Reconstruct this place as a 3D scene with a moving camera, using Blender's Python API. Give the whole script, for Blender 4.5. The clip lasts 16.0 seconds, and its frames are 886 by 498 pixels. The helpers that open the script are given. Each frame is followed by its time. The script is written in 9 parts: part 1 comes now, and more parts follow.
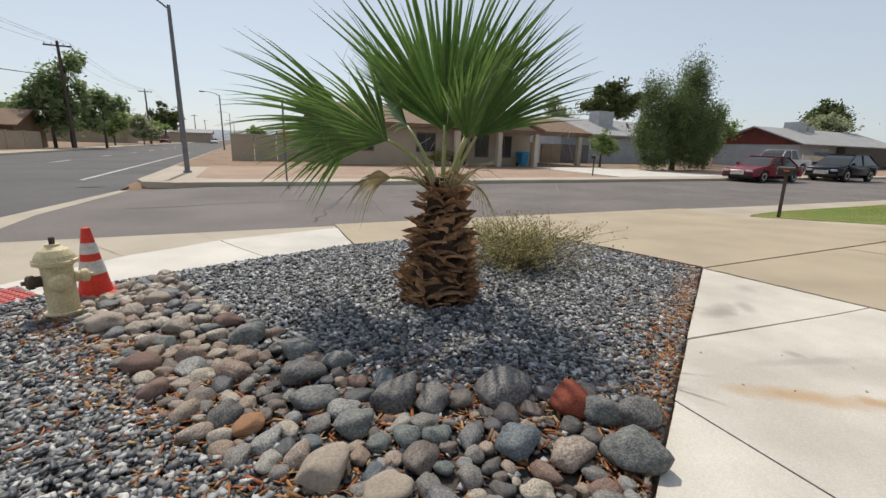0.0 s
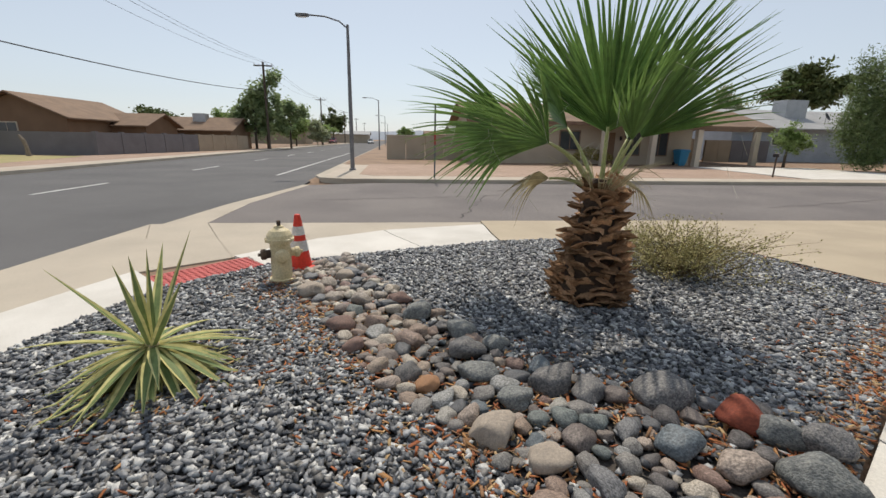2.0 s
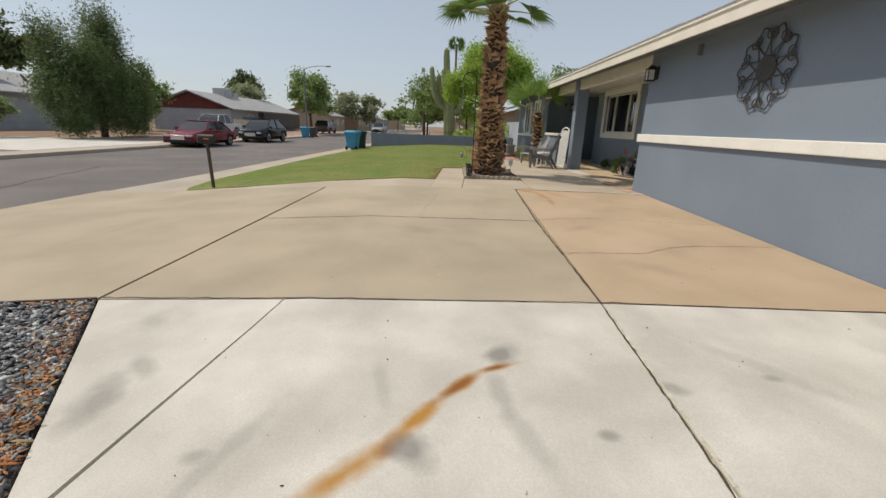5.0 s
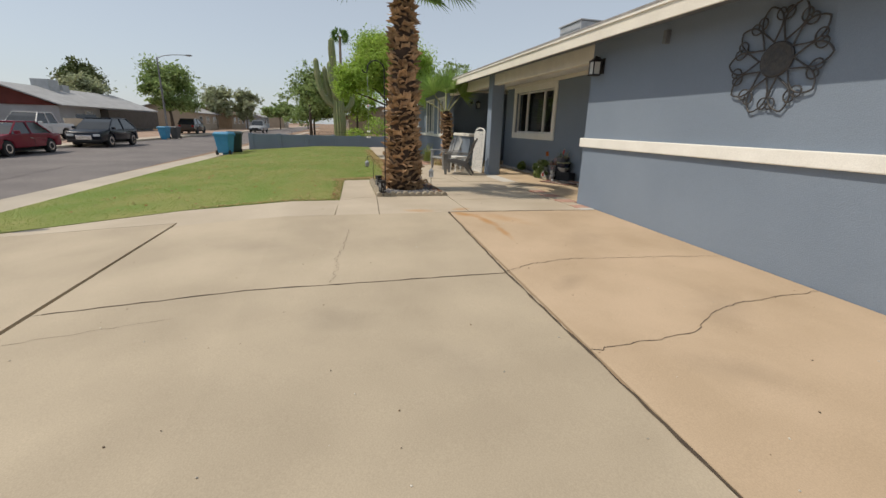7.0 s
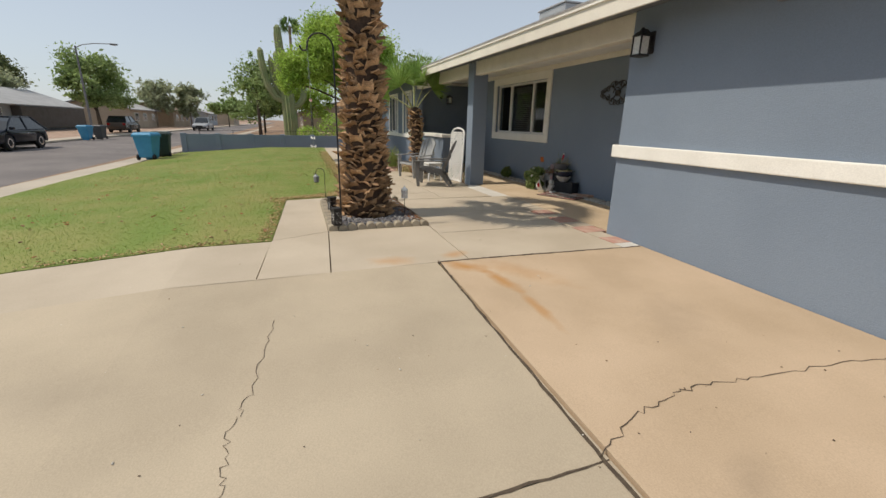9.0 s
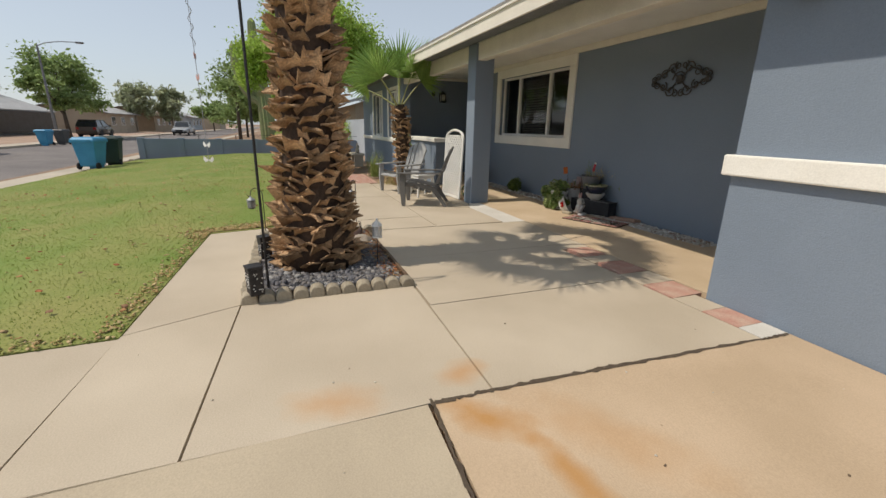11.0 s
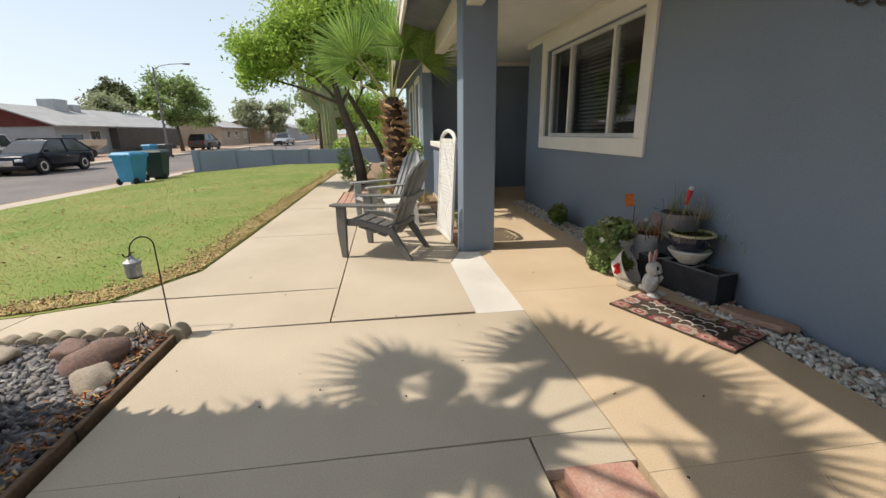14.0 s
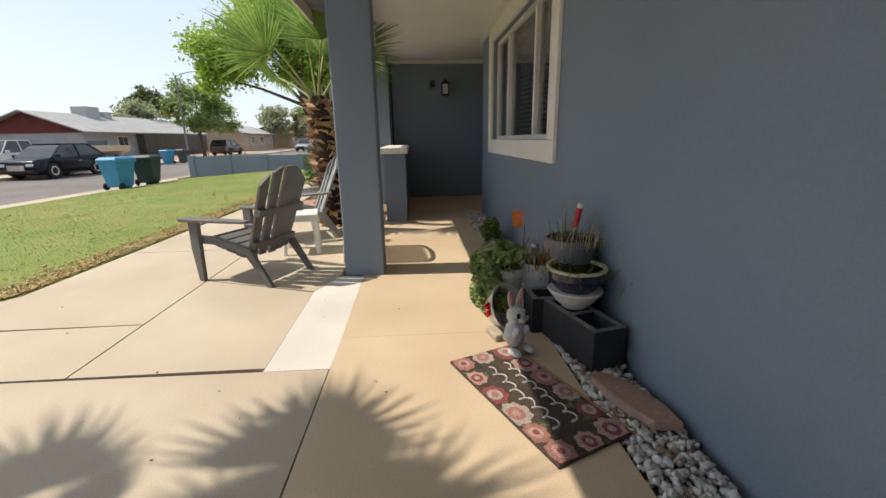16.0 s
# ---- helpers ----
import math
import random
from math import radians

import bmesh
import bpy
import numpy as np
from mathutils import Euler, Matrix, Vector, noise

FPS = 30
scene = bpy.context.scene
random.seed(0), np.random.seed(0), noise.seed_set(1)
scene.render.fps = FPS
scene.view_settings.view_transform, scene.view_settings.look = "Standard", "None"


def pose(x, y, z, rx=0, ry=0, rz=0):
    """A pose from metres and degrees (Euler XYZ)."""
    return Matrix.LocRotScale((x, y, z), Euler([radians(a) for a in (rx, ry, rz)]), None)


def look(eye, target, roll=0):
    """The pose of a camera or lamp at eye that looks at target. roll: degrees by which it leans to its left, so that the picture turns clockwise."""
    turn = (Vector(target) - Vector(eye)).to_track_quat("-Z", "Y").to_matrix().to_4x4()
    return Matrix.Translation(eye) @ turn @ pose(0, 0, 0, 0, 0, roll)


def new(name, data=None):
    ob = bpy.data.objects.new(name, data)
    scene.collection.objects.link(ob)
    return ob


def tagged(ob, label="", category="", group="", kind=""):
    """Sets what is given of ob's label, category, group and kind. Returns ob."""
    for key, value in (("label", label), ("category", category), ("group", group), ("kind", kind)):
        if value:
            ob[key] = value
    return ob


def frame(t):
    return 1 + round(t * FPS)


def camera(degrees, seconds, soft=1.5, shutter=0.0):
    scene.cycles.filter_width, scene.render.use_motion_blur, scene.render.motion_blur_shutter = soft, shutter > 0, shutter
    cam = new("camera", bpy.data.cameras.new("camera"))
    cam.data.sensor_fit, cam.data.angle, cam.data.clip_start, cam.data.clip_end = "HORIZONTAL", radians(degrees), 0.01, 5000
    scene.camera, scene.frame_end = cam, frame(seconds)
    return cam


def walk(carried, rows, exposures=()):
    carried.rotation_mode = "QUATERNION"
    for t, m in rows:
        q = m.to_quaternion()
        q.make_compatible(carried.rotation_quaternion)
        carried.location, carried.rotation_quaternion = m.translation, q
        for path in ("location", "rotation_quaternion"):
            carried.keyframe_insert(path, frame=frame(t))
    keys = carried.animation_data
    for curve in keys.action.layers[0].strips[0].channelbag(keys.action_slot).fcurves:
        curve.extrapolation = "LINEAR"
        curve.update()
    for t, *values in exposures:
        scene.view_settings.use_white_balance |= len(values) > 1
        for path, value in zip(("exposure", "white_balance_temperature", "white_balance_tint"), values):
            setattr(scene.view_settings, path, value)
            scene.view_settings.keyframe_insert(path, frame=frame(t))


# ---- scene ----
# ---------------------------------------------------------------- camera and walk
cam = camera(93.2, 16.0, soft=1.5, shutter=0.0)
PATH = [
    (0.0, (-0.157, 0.761, 1.049), (0.67, 2.518, 0.569), 1.7),
    (0.5, (-0.38, 0.687, 1.062), (0.145, 2.555, 0.58), 1.8),
    (1.0, (-0.56, 0.661, 1.055), (-0.245, 2.575, 0.567), 1.7),
    (1.5, (-0.539, 0.641, 1.061), (-0.323, 2.567, 0.569), 1.5),
    (2.0, (-0.381, 0.609, 1.076), (-0.154, 2.531, 0.575), 1.0),
    (2.5, (-0.147, 0.559, 1.085), (0.287, 2.443, 0.575), 1.0),
    (3.0, (0.084, 0.592, 1.074), (0.94, 2.322, 0.55), 0.9),
    (3.5, (0.299, 0.672, 1.097), (1.628, 2.068, 0.562), 0.8),
    (4.0, (0.592, 0.723, 1.111), (2.285, 1.635, 0.563), 1.5),
    (4.5, (0.979, 0.82, 1.131), (2.859, 1.218, 0.575), 2.0),
    (5.0, (1.465, 1.031, 1.142), (3.385, 1.021, 0.582), 2.1),
    (5.2, (1.678, 1.097, 1.143), (3.594, 0.972, 0.581), 2.1),
    (6.25, (2.84, 1.27, 1.205), (4.74, 0.87, 0.642), 1.8),
    (7.3, (3.965, 1.281, 1.272), (5.813, 0.763, 0.707), 1.5),
    (7.5, (4.199, 1.248, 1.279), (6.04, 0.713, 0.71), 1.4),
    (8.0, (4.746, 1.119, 1.327), (6.575, 0.546, 0.755), 1.3),
    (8.5, (5.335, 1.039, 1.371), (7.15, 0.426, 0.797), 1.2),
    (9.0, (5.957, 0.934, 1.347), (7.759, 0.281, 0.773), 1.3),
    (9.2, (6.204, 0.876, 1.336), (8.005, 0.219, 0.767), 1.3),
    (10.25, (7.38, 0.52, 1.31), (9.165, -0.18, 0.75), 1.2),
    (11.3, (8.387, 0.007, 1.286), (10.19, -0.66, 0.733), 1.0),
    (11.5, (8.557, -0.123, 1.301), (10.367, -0.765, 0.746), 0.8),
    (12.0, (9.047, -0.452, 1.328), (10.881, -1.023, 0.769), 0.6),
    (12.5, (9.436, -0.87, 1.306), (11.296, -1.347, 0.746), -0.1),
    (13.0, (9.842, -1.267, 1.268), (11.721, -1.663, 0.709), -0.4),
    (13.5, (10.288, -1.708, 1.255), (12.183, -2.033, 0.704), -0.6),
    (14.0, (10.641, -2.147, 1.244), (12.55, -2.401, 0.704), -0.9),
    (14.5, (10.958, -2.537, 1.241), (12.876, -2.737, 0.71), -0.9),
    (15.0, (11.156, -2.945, 1.209), (13.078, -3.111, 0.684), -0.8),
    (15.5, (11.297, -3.323, 1.183), (13.223, -3.468, 0.662), -0.8),
    (16.0, (11.284, -3.567, 1.18), (13.213, -3.693, 0.667), -1.0),
]
EXPOSURES = [(0.0, 0.04), (2.0, 0.08), (5.0, -0.08), (8.0, 0.04), (11.3, 0.1), (12.5, 0.38), (14.0, 0.52), (16.0, 0.62)]
walk(cam, [(t, look(eye, target, roll)) for t, eye, target, roll in PATH], EXPOSURES)

# ---------------------------------------------------------------- sky and sun
SUN_DIR = Vector((0.03, 0.67, 1.0)).normalized()
elev = math.asin(SUN_DIR.z)
world = bpy.data.worlds.new("hazy_sky")
scene.world = world
world.use_nodes = True
wn = world.node_tree.nodes
sky = wn.new("ShaderNodeTexSky")
sky.sky_type = 'NISHITA'
sky.sun_disc = False
sky.sun_elevation = elev
sky.sun_rotation = math.atan2(SUN_DIR.x, SUN_DIR.y)
sky.air_density, sky.dust_density, sky.ozone_density = 1.0, 0.7, 1.0
wn["Background"].inputs["Strength"].default_value = 0.115
haze = wn.new("ShaderNodeHueSaturation")
haze.inputs["Saturation"].default_value = 0.6
world.node_tree.links.new(sky.outputs["Color"], haze.inputs["Color"])
veil = wn.new("ShaderNodeMixRGB")
veil.inputs["Fac"].default_value = 0.5
veil.inputs["Color2"].default_value = (4.7, 5.3, 6.0, 1)
world.node_tree.links.new(haze.outputs["Color"], veil.inputs["Color1"])
world.node_tree.links.new(veil.outputs["Color"], wn["Background"].inputs["Color"])
sun_data = bpy.data.lights.new("sun", 'SUN')
sun_data.energy, sun_data.angle, sun_data.color = 3.1, radians(0.6), (1.0, 0.90, 0.76)
sun = new("sun", sun_data)
sun.matrix_world = look(SUN_DIR * 50, (0, 0, 0))


# ---------------------------------------------------------------- materials
def link(nt, a, b):
    nt.links.new(a, b)


def M(name, c1, c2=None, scale=3.0, rough=0.85, bump=0.15, bscale=60.0, metal=0.0, vary=0.0, island=0.0, grain=0.15, spec=0.4, big=0.0):
    """Two-scale procedural surface: broad mottling from c1 to c2, fine grain in value and relief."""
    m = bpy.data.materials.new(name)
    m.use_nodes = True
    nt = m.node_tree
    bsdf = nt.nodes["Principled BSDF"]
    c2 = c2 or tuple(0.8 * v for v in c1)
    co = nt.nodes.new("ShaderNodeTexCoord")
    na = nt.nodes.new("ShaderNodeTexNoise")
    na.inputs["Scale"].default_value, na.inputs["Detail"].default_value = scale, 5
    link(nt, co.outputs["Object"], na.inputs["Vector"])
    ramp = nt.nodes.new("ShaderNodeValToRGB")
    ramp.color_ramp.elements[0].position, ramp.color_ramp.elements[1].position = 0.34, 0.66
    ramp.color_ramp.elements[0].color, ramp.color_ramp.elements[1].color = (*c1, 1), (*c2, 1)
    link(nt, na.outputs["Fac"], ramp.inputs["Fac"])
    nb = nt.nodes.new("ShaderNodeTexNoise")
    nb.inputs["Scale"].default_value, nb.inputs["Detail"].default_value = bscale, 3
    link(nt, co.outputs["Object"], nb.inputs["Vector"])
    val = nt.nodes.new("ShaderNodeMapRange")
    val.inputs["From Min"].default_value, val.inputs["From Max"].default_value = 0.3, 0.7
    val.inputs["To Min"].default_value, val.inputs["To Max"].default_value = 1 - grain, 1 + grain
    link(nt, nb.outputs["Fac"], val.inputs["Value"])
    last = val.outputs["Result"]
    for amount, node, socket in ((vary, "ShaderNodeObjectInfo", "Random"), (island, "ShaderNodeNewGeometry", "Random Per Island")):
        if amount:
            src = nt.nodes.new(node)
            mr = nt.nodes.new("ShaderNodeMapRange")
            mr.inputs["To Min"].default_value, mr.inputs["To Max"].default_value = 1 - amount, 1 + amount
            link(nt, src.outputs[socket], mr.inputs["Value"])
            mu = nt.nodes.new("ShaderNodeMath")
            mu.operation = 'MULTIPLY'
            link(nt, last, mu.inputs[0])
            link(nt, mr.outputs["Result"], mu.inputs[1])
            last = mu.outputs[0]
    hsv = nt.nodes.new("ShaderNodeHueSaturation")
    link(nt, ramp.outputs["Color"], hsv.inputs["Color"])
    link(nt, last, hsv.inputs["Value"])
    link(nt, hsv.outputs["Color"], bsdf.inputs["Base Color"])
    bsdf.inputs["Roughness"].default_value = rough
    bsdf.inputs["Metallic"].default_value = metal
    bsdf.inputs["Specular IOR Level"].default_value = spec
    if bump:
        bp = nt.nodes.new("ShaderNodeBump")
        bp.inputs["Strength"].default_value, bp.inputs["Distance"].default_value = bump, 0.02
        link(nt, nb.outputs["Fac"], bp.inputs["Height"])
        link(nt, bp.outputs["Normal"], bsdf.inputs["Normal"])
    return m


def palette(name, colours, island=False, rough=0.8, bump=0.2, bscale=40.0, scale=8.0, spec=0.4, grain=0.2):
    """Like M, with a colour picked for each object or each loose piece."""
    m = M(name, (1, 1, 1), (0.72, 0.72, 0.72), scale=scale, rough=rough, bump=bump, bscale=bscale, spec=spec, grain=grain)
    nt = m.node_tree
    src = nt.nodes.new("ShaderNodeNewGeometry" if island else "ShaderNodeObjectInfo")
    ramp = nt.nodes.new("ShaderNodeValToRGB")
    ramp.color_ramp.interpolation = 'CONSTANT'
    while len(ramp.color_ramp.elements) < len(colours):
        ramp.color_ramp.elements.new(0.5)
    for i, c in enumerate(colours):
        ramp.color_ramp.elements[i].position = i / len(colours)
        ramp.color_ramp.elements[i].color = (*c, 1)
    link(nt, src.outputs["Random Per Island" if island else "Random"], ramp.inputs["Fac"])
    mix = nt.nodes.new("ShaderNodeMixRGB")
    mix.blend_type, mix.inputs["Fac"].default_value = 'MULTIPLY', 1.0
    hsv = [n for n in nt.nodes if n.bl_idname == "ShaderNodeHueSaturation"][0]
    link(nt, ramp.outputs["Color"], mix.inputs["Color1"])
    link(nt, hsv.outputs["Color"], mix.inputs["Color2"])
    link(nt, mix.outputs["Color"], nt.nodes["Principled BSDF"].inputs["Base Color"])
    return m


def leafy(name, c1, c2, scale=1.5, through_light=0.35, island=0.35, rough=0.6):
    m = M(name, c1, c2, scale=scale, rough=rough, bump=0.0, bscale=25, island=island, spec=0.3)
    nt = m.node_tree
    bsdf = nt.nodes["Principled BSDF"]
    tr = nt.nodes.new("ShaderNodeBsdfTranslucent")
    mx = nt.nodes.new("ShaderNodeMixShader")
    mx.inputs["Fac"].default_value = through_light
    hsv = [n for n in nt.nodes if n.bl_idname == "ShaderNodeHueSaturation"][0]
    link(nt, hsv.outputs["Color"], tr.inputs["Color"])
    link(nt, bsdf.outputs["BSDF"], mx.inputs[1])
    link(nt, tr.outputs["BSDF"], mx.inputs[2])
    link(nt, mx.outputs["Shader"], nt.nodes["Material Output"].inputs["Surface"])
    return m


def stained(m, marks, colour, edge=1.0):
    """Adds stains of their own shape to a surface: each mark is a streak (x0, y0, x1, y1, half width, strength)."""
    nt = m.node_tree
    bsdf = nt.nodes["Principled BSDF"]
    base = bsdf.inputs["Base Color"].links[0].from_socket
    co = nt.nodes.new("ShaderNodeTexCoord")
    nz = nt.nodes.new("ShaderNodeTexNoise")
    nz.inputs["Scale"].default_value, nz.inputs["Detail"].default_value = 7, 4
    link(nt, co.outputs["Object"], nz.inputs["Vector"])
    for x0, y0, x1, y1, w, power in marks:
        length = math.hypot(x1 - x0, y1 - y0)
        mp = nt.nodes.new("ShaderNodeMapping")
        mp.vector_type = 'TEXTURE'
        mp.inputs["Location"].default_value = ((x0 + x1) / 2, (y0 + y1) / 2, 0)
        mp.inputs["Rotation"].default_value = (0, 0, math.atan2(y1 - y0, x1 - x0))
        mp.inputs["Scale"].default_value = (length / 2 + w, w, 1000)
        link(nt, co.outputs["Object"], mp.inputs["Vector"])
        ln = nt.nodes.new("ShaderNodeVectorMath")
        ln.operation = 'LENGTH'
        link(nt, mp.outputs["Vector"], ln.inputs[0])
        ad = nt.nodes.new("ShaderNodeMath")
        ad.operation = 'ADD'
        link(nt, ln.outputs["Value"], ad.inputs[0])
        link(nt, nz.outputs["Fac"], ad.inputs[1])
        mr = nt.nodes.new("ShaderNodeMapRange")
        mr.inputs["From Min"].default_value, mr.inputs["From Max"].default_value = 1.55 - edge, 1.55
        mr.inputs["To Min"].default_value, mr.inputs["To Max"].default_value = power, 0
        link(nt, ad.outputs[0], mr.inputs["Value"])
        mix = nt.nodes.new("ShaderNodeMixRGB")
        mix.inputs["Color2"].default_value = (*colour, 1)
        link(nt, mr.outputs["Result"], mix.inputs["Fac"])
        link(nt, base, mix.inputs["Color1"])
        base = mix.outputs["Color"]
    link(nt, base, bsdf.inputs["Base Color"])
    return m


white_conc = M("pale_concrete", (0.678, 0.644, 0.576), (0.508, 0.475, 0.418), scale=1.6, bump=0.08, bscale=120, grain=0.08, vary=0.03)
stained(white_conc, [(3.56, 0.60, 3.47, 0.80, 0.045, 1.0), (3.48, 0.78, 3.20, 1.03, 0.055, 1.0), (3.27, 0.97, 2.85, 1.27, 0.06, 1.0), (2.95, 1.18, 2.55, 1.55, 0.075, 0.95), (2.65, 1.45, 2.0, 1.90, 0.09, 0.55)], (0.43, 0.22, 0.045), 0.85)
stained(white_conc, [(3.56, 0.60, 3.47, 0.80, 0.03, 0.8), (3.46, 0.80, 3.2, 1.03, 0.04, 0.75), (2.9, 1.2, 2.86, 1.24, 0.05, 0.5)], (0.20, 0.06, 0.012), 0.8)
stained(white_conc, [(3.70, 0.63, 3.62, 0.68, 0.10, 0.75), (2.90, 1.15, 2.85, 1.10, 0.10, 0.75), (3.5, -0.80, 3.5, -0.86, 0.05, 0.5), (3.40, -0.18, 3.36, -0.24, 0.06, 0.5), (3.0, 0.25, 3.0, 0.29, 0.045, 0.6), (2.82, 1.94, 2.80, 1.98, 0.05, 0.4),
                     (3.46, 0.73, 3.14, 0.69, 0.07, 0.35), (3.14, 0.69, 2.75, 0.55, 0.07, 0.3), (3.03, 2.59, 3.3, 2.68, 0.12, 0.55), (3.34, 2.50, 3.55, 2.72, 0.07, 0.4), (3.2, 1.75, 2.4, 2.0, 0.05, 0.25), (3.5, 1.35, 3.1, 1.25, 0.05, 0.22), (3.9, 2.9, 4.1, 2.95, 0.1, 0.3), (3.9, -0.6, 3.3, -1.1, 0.09, 0.22)], (0.20, 0.19, 0.175), 0.7)
walk_conc = M("sidewalk_concrete", (0.672, 0.644, 0.594), (0.56, 0.532, 0.482), scale=1.6, bump=0.08, bscale=120, grain=0.08, vary=0.05)
tan_conc = M("tan_concrete", (0.46, 0.385, 0.282), (0.38, 0.316, 0.23), scale=1.0, bump=0.08, bscale=130, grain=0.08, vary=0.03)
stained(tan_conc, [(6.4, 1.2, 6.5, 1.4, 0.2, 0.25), (5.6, 0.5, 5.9, 0.7, 0.25, 0.2), (8.5, 2.5, 8.2, 1.9, 0.25, 0.15)], (0.18, 0.15, 0.12))
warm_conc = M("warm_stained_concrete", (0.536, 0.405, 0.279), (0.456, 0.342, 0.228), scale=1.2, bump=0.08, bscale=130, grain=0.08, vary=0.02)
stained(warm_conc, [(9.72, -0.50, 9.45, -0.74, 0.13, 0.75), (9.4, -0.76, 8.9, -0.84, 0.09, 0.7), (8.95, -0.84, 8.2, -0.80, 0.06, 0.55), (9.6, -0.9, 9.0, -1.3, 0.2, 0.3)], (0.42, 0.19, 0.03), 0.85)
stained(warm_conc, [(6.3, -1.9, 5.9, -1.5, 0.25, 0.25), (7.9, -1.6, 8.3, -1.9, 0.3, 0.2), (5.5, -0.8, 5.2, -1.2, 0.2, 0.22), (6.7, -0.6, 6.9, -0.9, 0.12, 0.3)], (0.22, 0.17, 0.12))
patio_conc = M("patio_concrete", (0.515, 0.44, 0.34), (0.44, 0.37, 0.28), scale=1.1, bump=0.08, bscale=130, grain=0.08, vary=0.03)
stained(patio_conc, [(9.95, 0.15, 9.9, -0.1, 0.16, 0.5), (10.0, -0.72, 9.95, -0.6, 0.12, 0.6)], (0.48, 0.22, 0.05))
porch_conc = M("porch_concrete", (0.58, 0.458, 0.319), (0.499, 0.383, 0.255), scale=1.4, bump=0.08, bscale=130, grain=0.08, vary=0.03)
gutter_conc = M("gutter_concrete", (0.484, 0.424, 0.341), (0.396, 0.347, 0.281), scale=0.8, bump=0.08, bscale=120, grain=0.1)
brick_red = M("brick_red_insert", (0.448, 0.224, 0.174), (0.504, 0.347, 0.269), scale=7, bump=0.15, bscale=90)
mat_red = M("red_tactile_paving", (0.56, 0.146, 0.134), (0.47, 0.123, 0.112), scale=5, bump=0.2, bscale=90)
asphalt = M("asphalt", (0.132, 0.129, 0.129), (0.101, 0.0989, 0.1), scale=0.35, rough=0.9, bump=0.25, bscale=140, grain=0.3)
asphalt_old = M("old_asphalt", (0.198, 0.178, 0.168), (0.15, 0.134, 0.13), scale=0.5, rough=0.9, bump=0.25, bscale=140, grain=0.3)
dirt = M("dry_dirt", (0.30, 0.20, 0.13), (0.22, 0.145, 0.095), scale=0.6, bump=0.4, bscale=40, grain=0.3)
pink_gravel = M("pink_granite_gravel", (0.40, 0.285, 0.215), (0.33, 0.23, 0.17), scale=0.5, bump=0.4, bscale=60, grain=0.35)
dry_grass = M("dry_verge", (0.40, 0.32, 0.16), (0.27, 0.26, 0.10), scale=0.5, bump=0.4, bscale=50, grain=0.3)
turf = M("turf_soil", (0.153, 0.221, 0.0382), (0.246, 0.246, 0.0723), scale=0.9, bump=0.25, bscale=60, grain=0.15)
line_paint = M("white_road_paint", (0.7, 0.7, 0.68), (0.5, 0.5, 0.48), scale=8, bump=0.1)
gravel_soil = M("gravel_bed_soil", (0.05, 0.048, 0.048), (0.08, 0.068, 0.058), scale=3, bump=0.6, bscale=50, grain=0.4)
gravel_mat = palette("slate_gravel", [(0.17, 0.177, 0.19), (0.30, 0.31, 0.325), (0.07, 0.074, 0.083), (0.44, 0.45, 0.46), (0.22, 0.212, 0.20), (0.12, 0.128, 0.142), (0.62, 0.62, 0.60), (0.09, 0.095, 0.107), (0.27, 0.275, 0.285)], island=True, rough=0.5, bump=0.15, bscale=90)
pebble_mat = palette("white_pebbles", [(0.72, 0.70, 0.66), (0.60, 0.57, 0.52), (0.78, 0.77, 0.75), (0.42, 0.30, 0.24), (0.66, 0.62, 0.55)], island=True, rough=0.7, bump=0.1)
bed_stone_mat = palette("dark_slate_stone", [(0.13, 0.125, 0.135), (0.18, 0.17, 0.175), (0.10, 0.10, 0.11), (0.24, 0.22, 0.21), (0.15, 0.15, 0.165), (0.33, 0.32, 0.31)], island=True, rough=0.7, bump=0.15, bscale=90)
litter_mat = palette("dry_leaf_litter", [(0.38, 0.14, 0.05), (0.42, 0.22, 0.09), (0.27, 0.15, 0.08), (0.48, 0.33, 0.17), (0.33, 0.11, 0.045)], island=True, rough=0.85, bump=0.1)
rock_mat = palette("river_stone", [(0.176, 0.176, 0.181), (0.109, 0.112, 0.119), (0.244, 0.231, 0.214), (0.168, 0.189, 0.181), (0.353, 0.336, 0.302), (0.134, 0.122, 0.118), (0.21, 0.197, 0.185), (0.143, 0.168, 0.185), (0.168, 0.139, 0.126), (0.286, 0.286, 0.277)], rough=0.55, bump=0.3, bscale=9, scale=5, grain=0.55)
warm_rock_mat = palette("warm_river_stone", [(0.336, 0.269, 0.21), (0.235, 0.155, 0.126), (0.437, 0.386, 0.319), (0.286, 0.21, 0.168), (0.202, 0.168, 0.147), (0.37, 0.302, 0.252), (0.302, 0.227, 0.176)], rough=0.6, bump=0.3, bscale=9, scale=5, grain=0.5)
red_rock_mat = M("red_stone", (0.30, 0.075, 0.04), (0.20, 0.05, 0.03), scale=9, bump=0.4, bscale=30)
blue_wall = M("blue_grey_stucco", (0.213, 0.259, 0.322), (0.19, 0.233, 0.293), scale=0.8, rough=0.9, bump=0.22, bscale=110, grain=0.05)
cream = M("cream_painted_wood", (0.76, 0.72, 0.63), (0.69, 0.65, 0.57), scale=3, rough=0.6, bump=0.05, bscale=50, grain=0.04)
white_trim = M("white_stucco_trim", (0.832, 0.811, 0.749), (0.77, 0.749, 0.686), scale=3, rough=0.7, bump=0.12, bscale=90, grain=0.05)
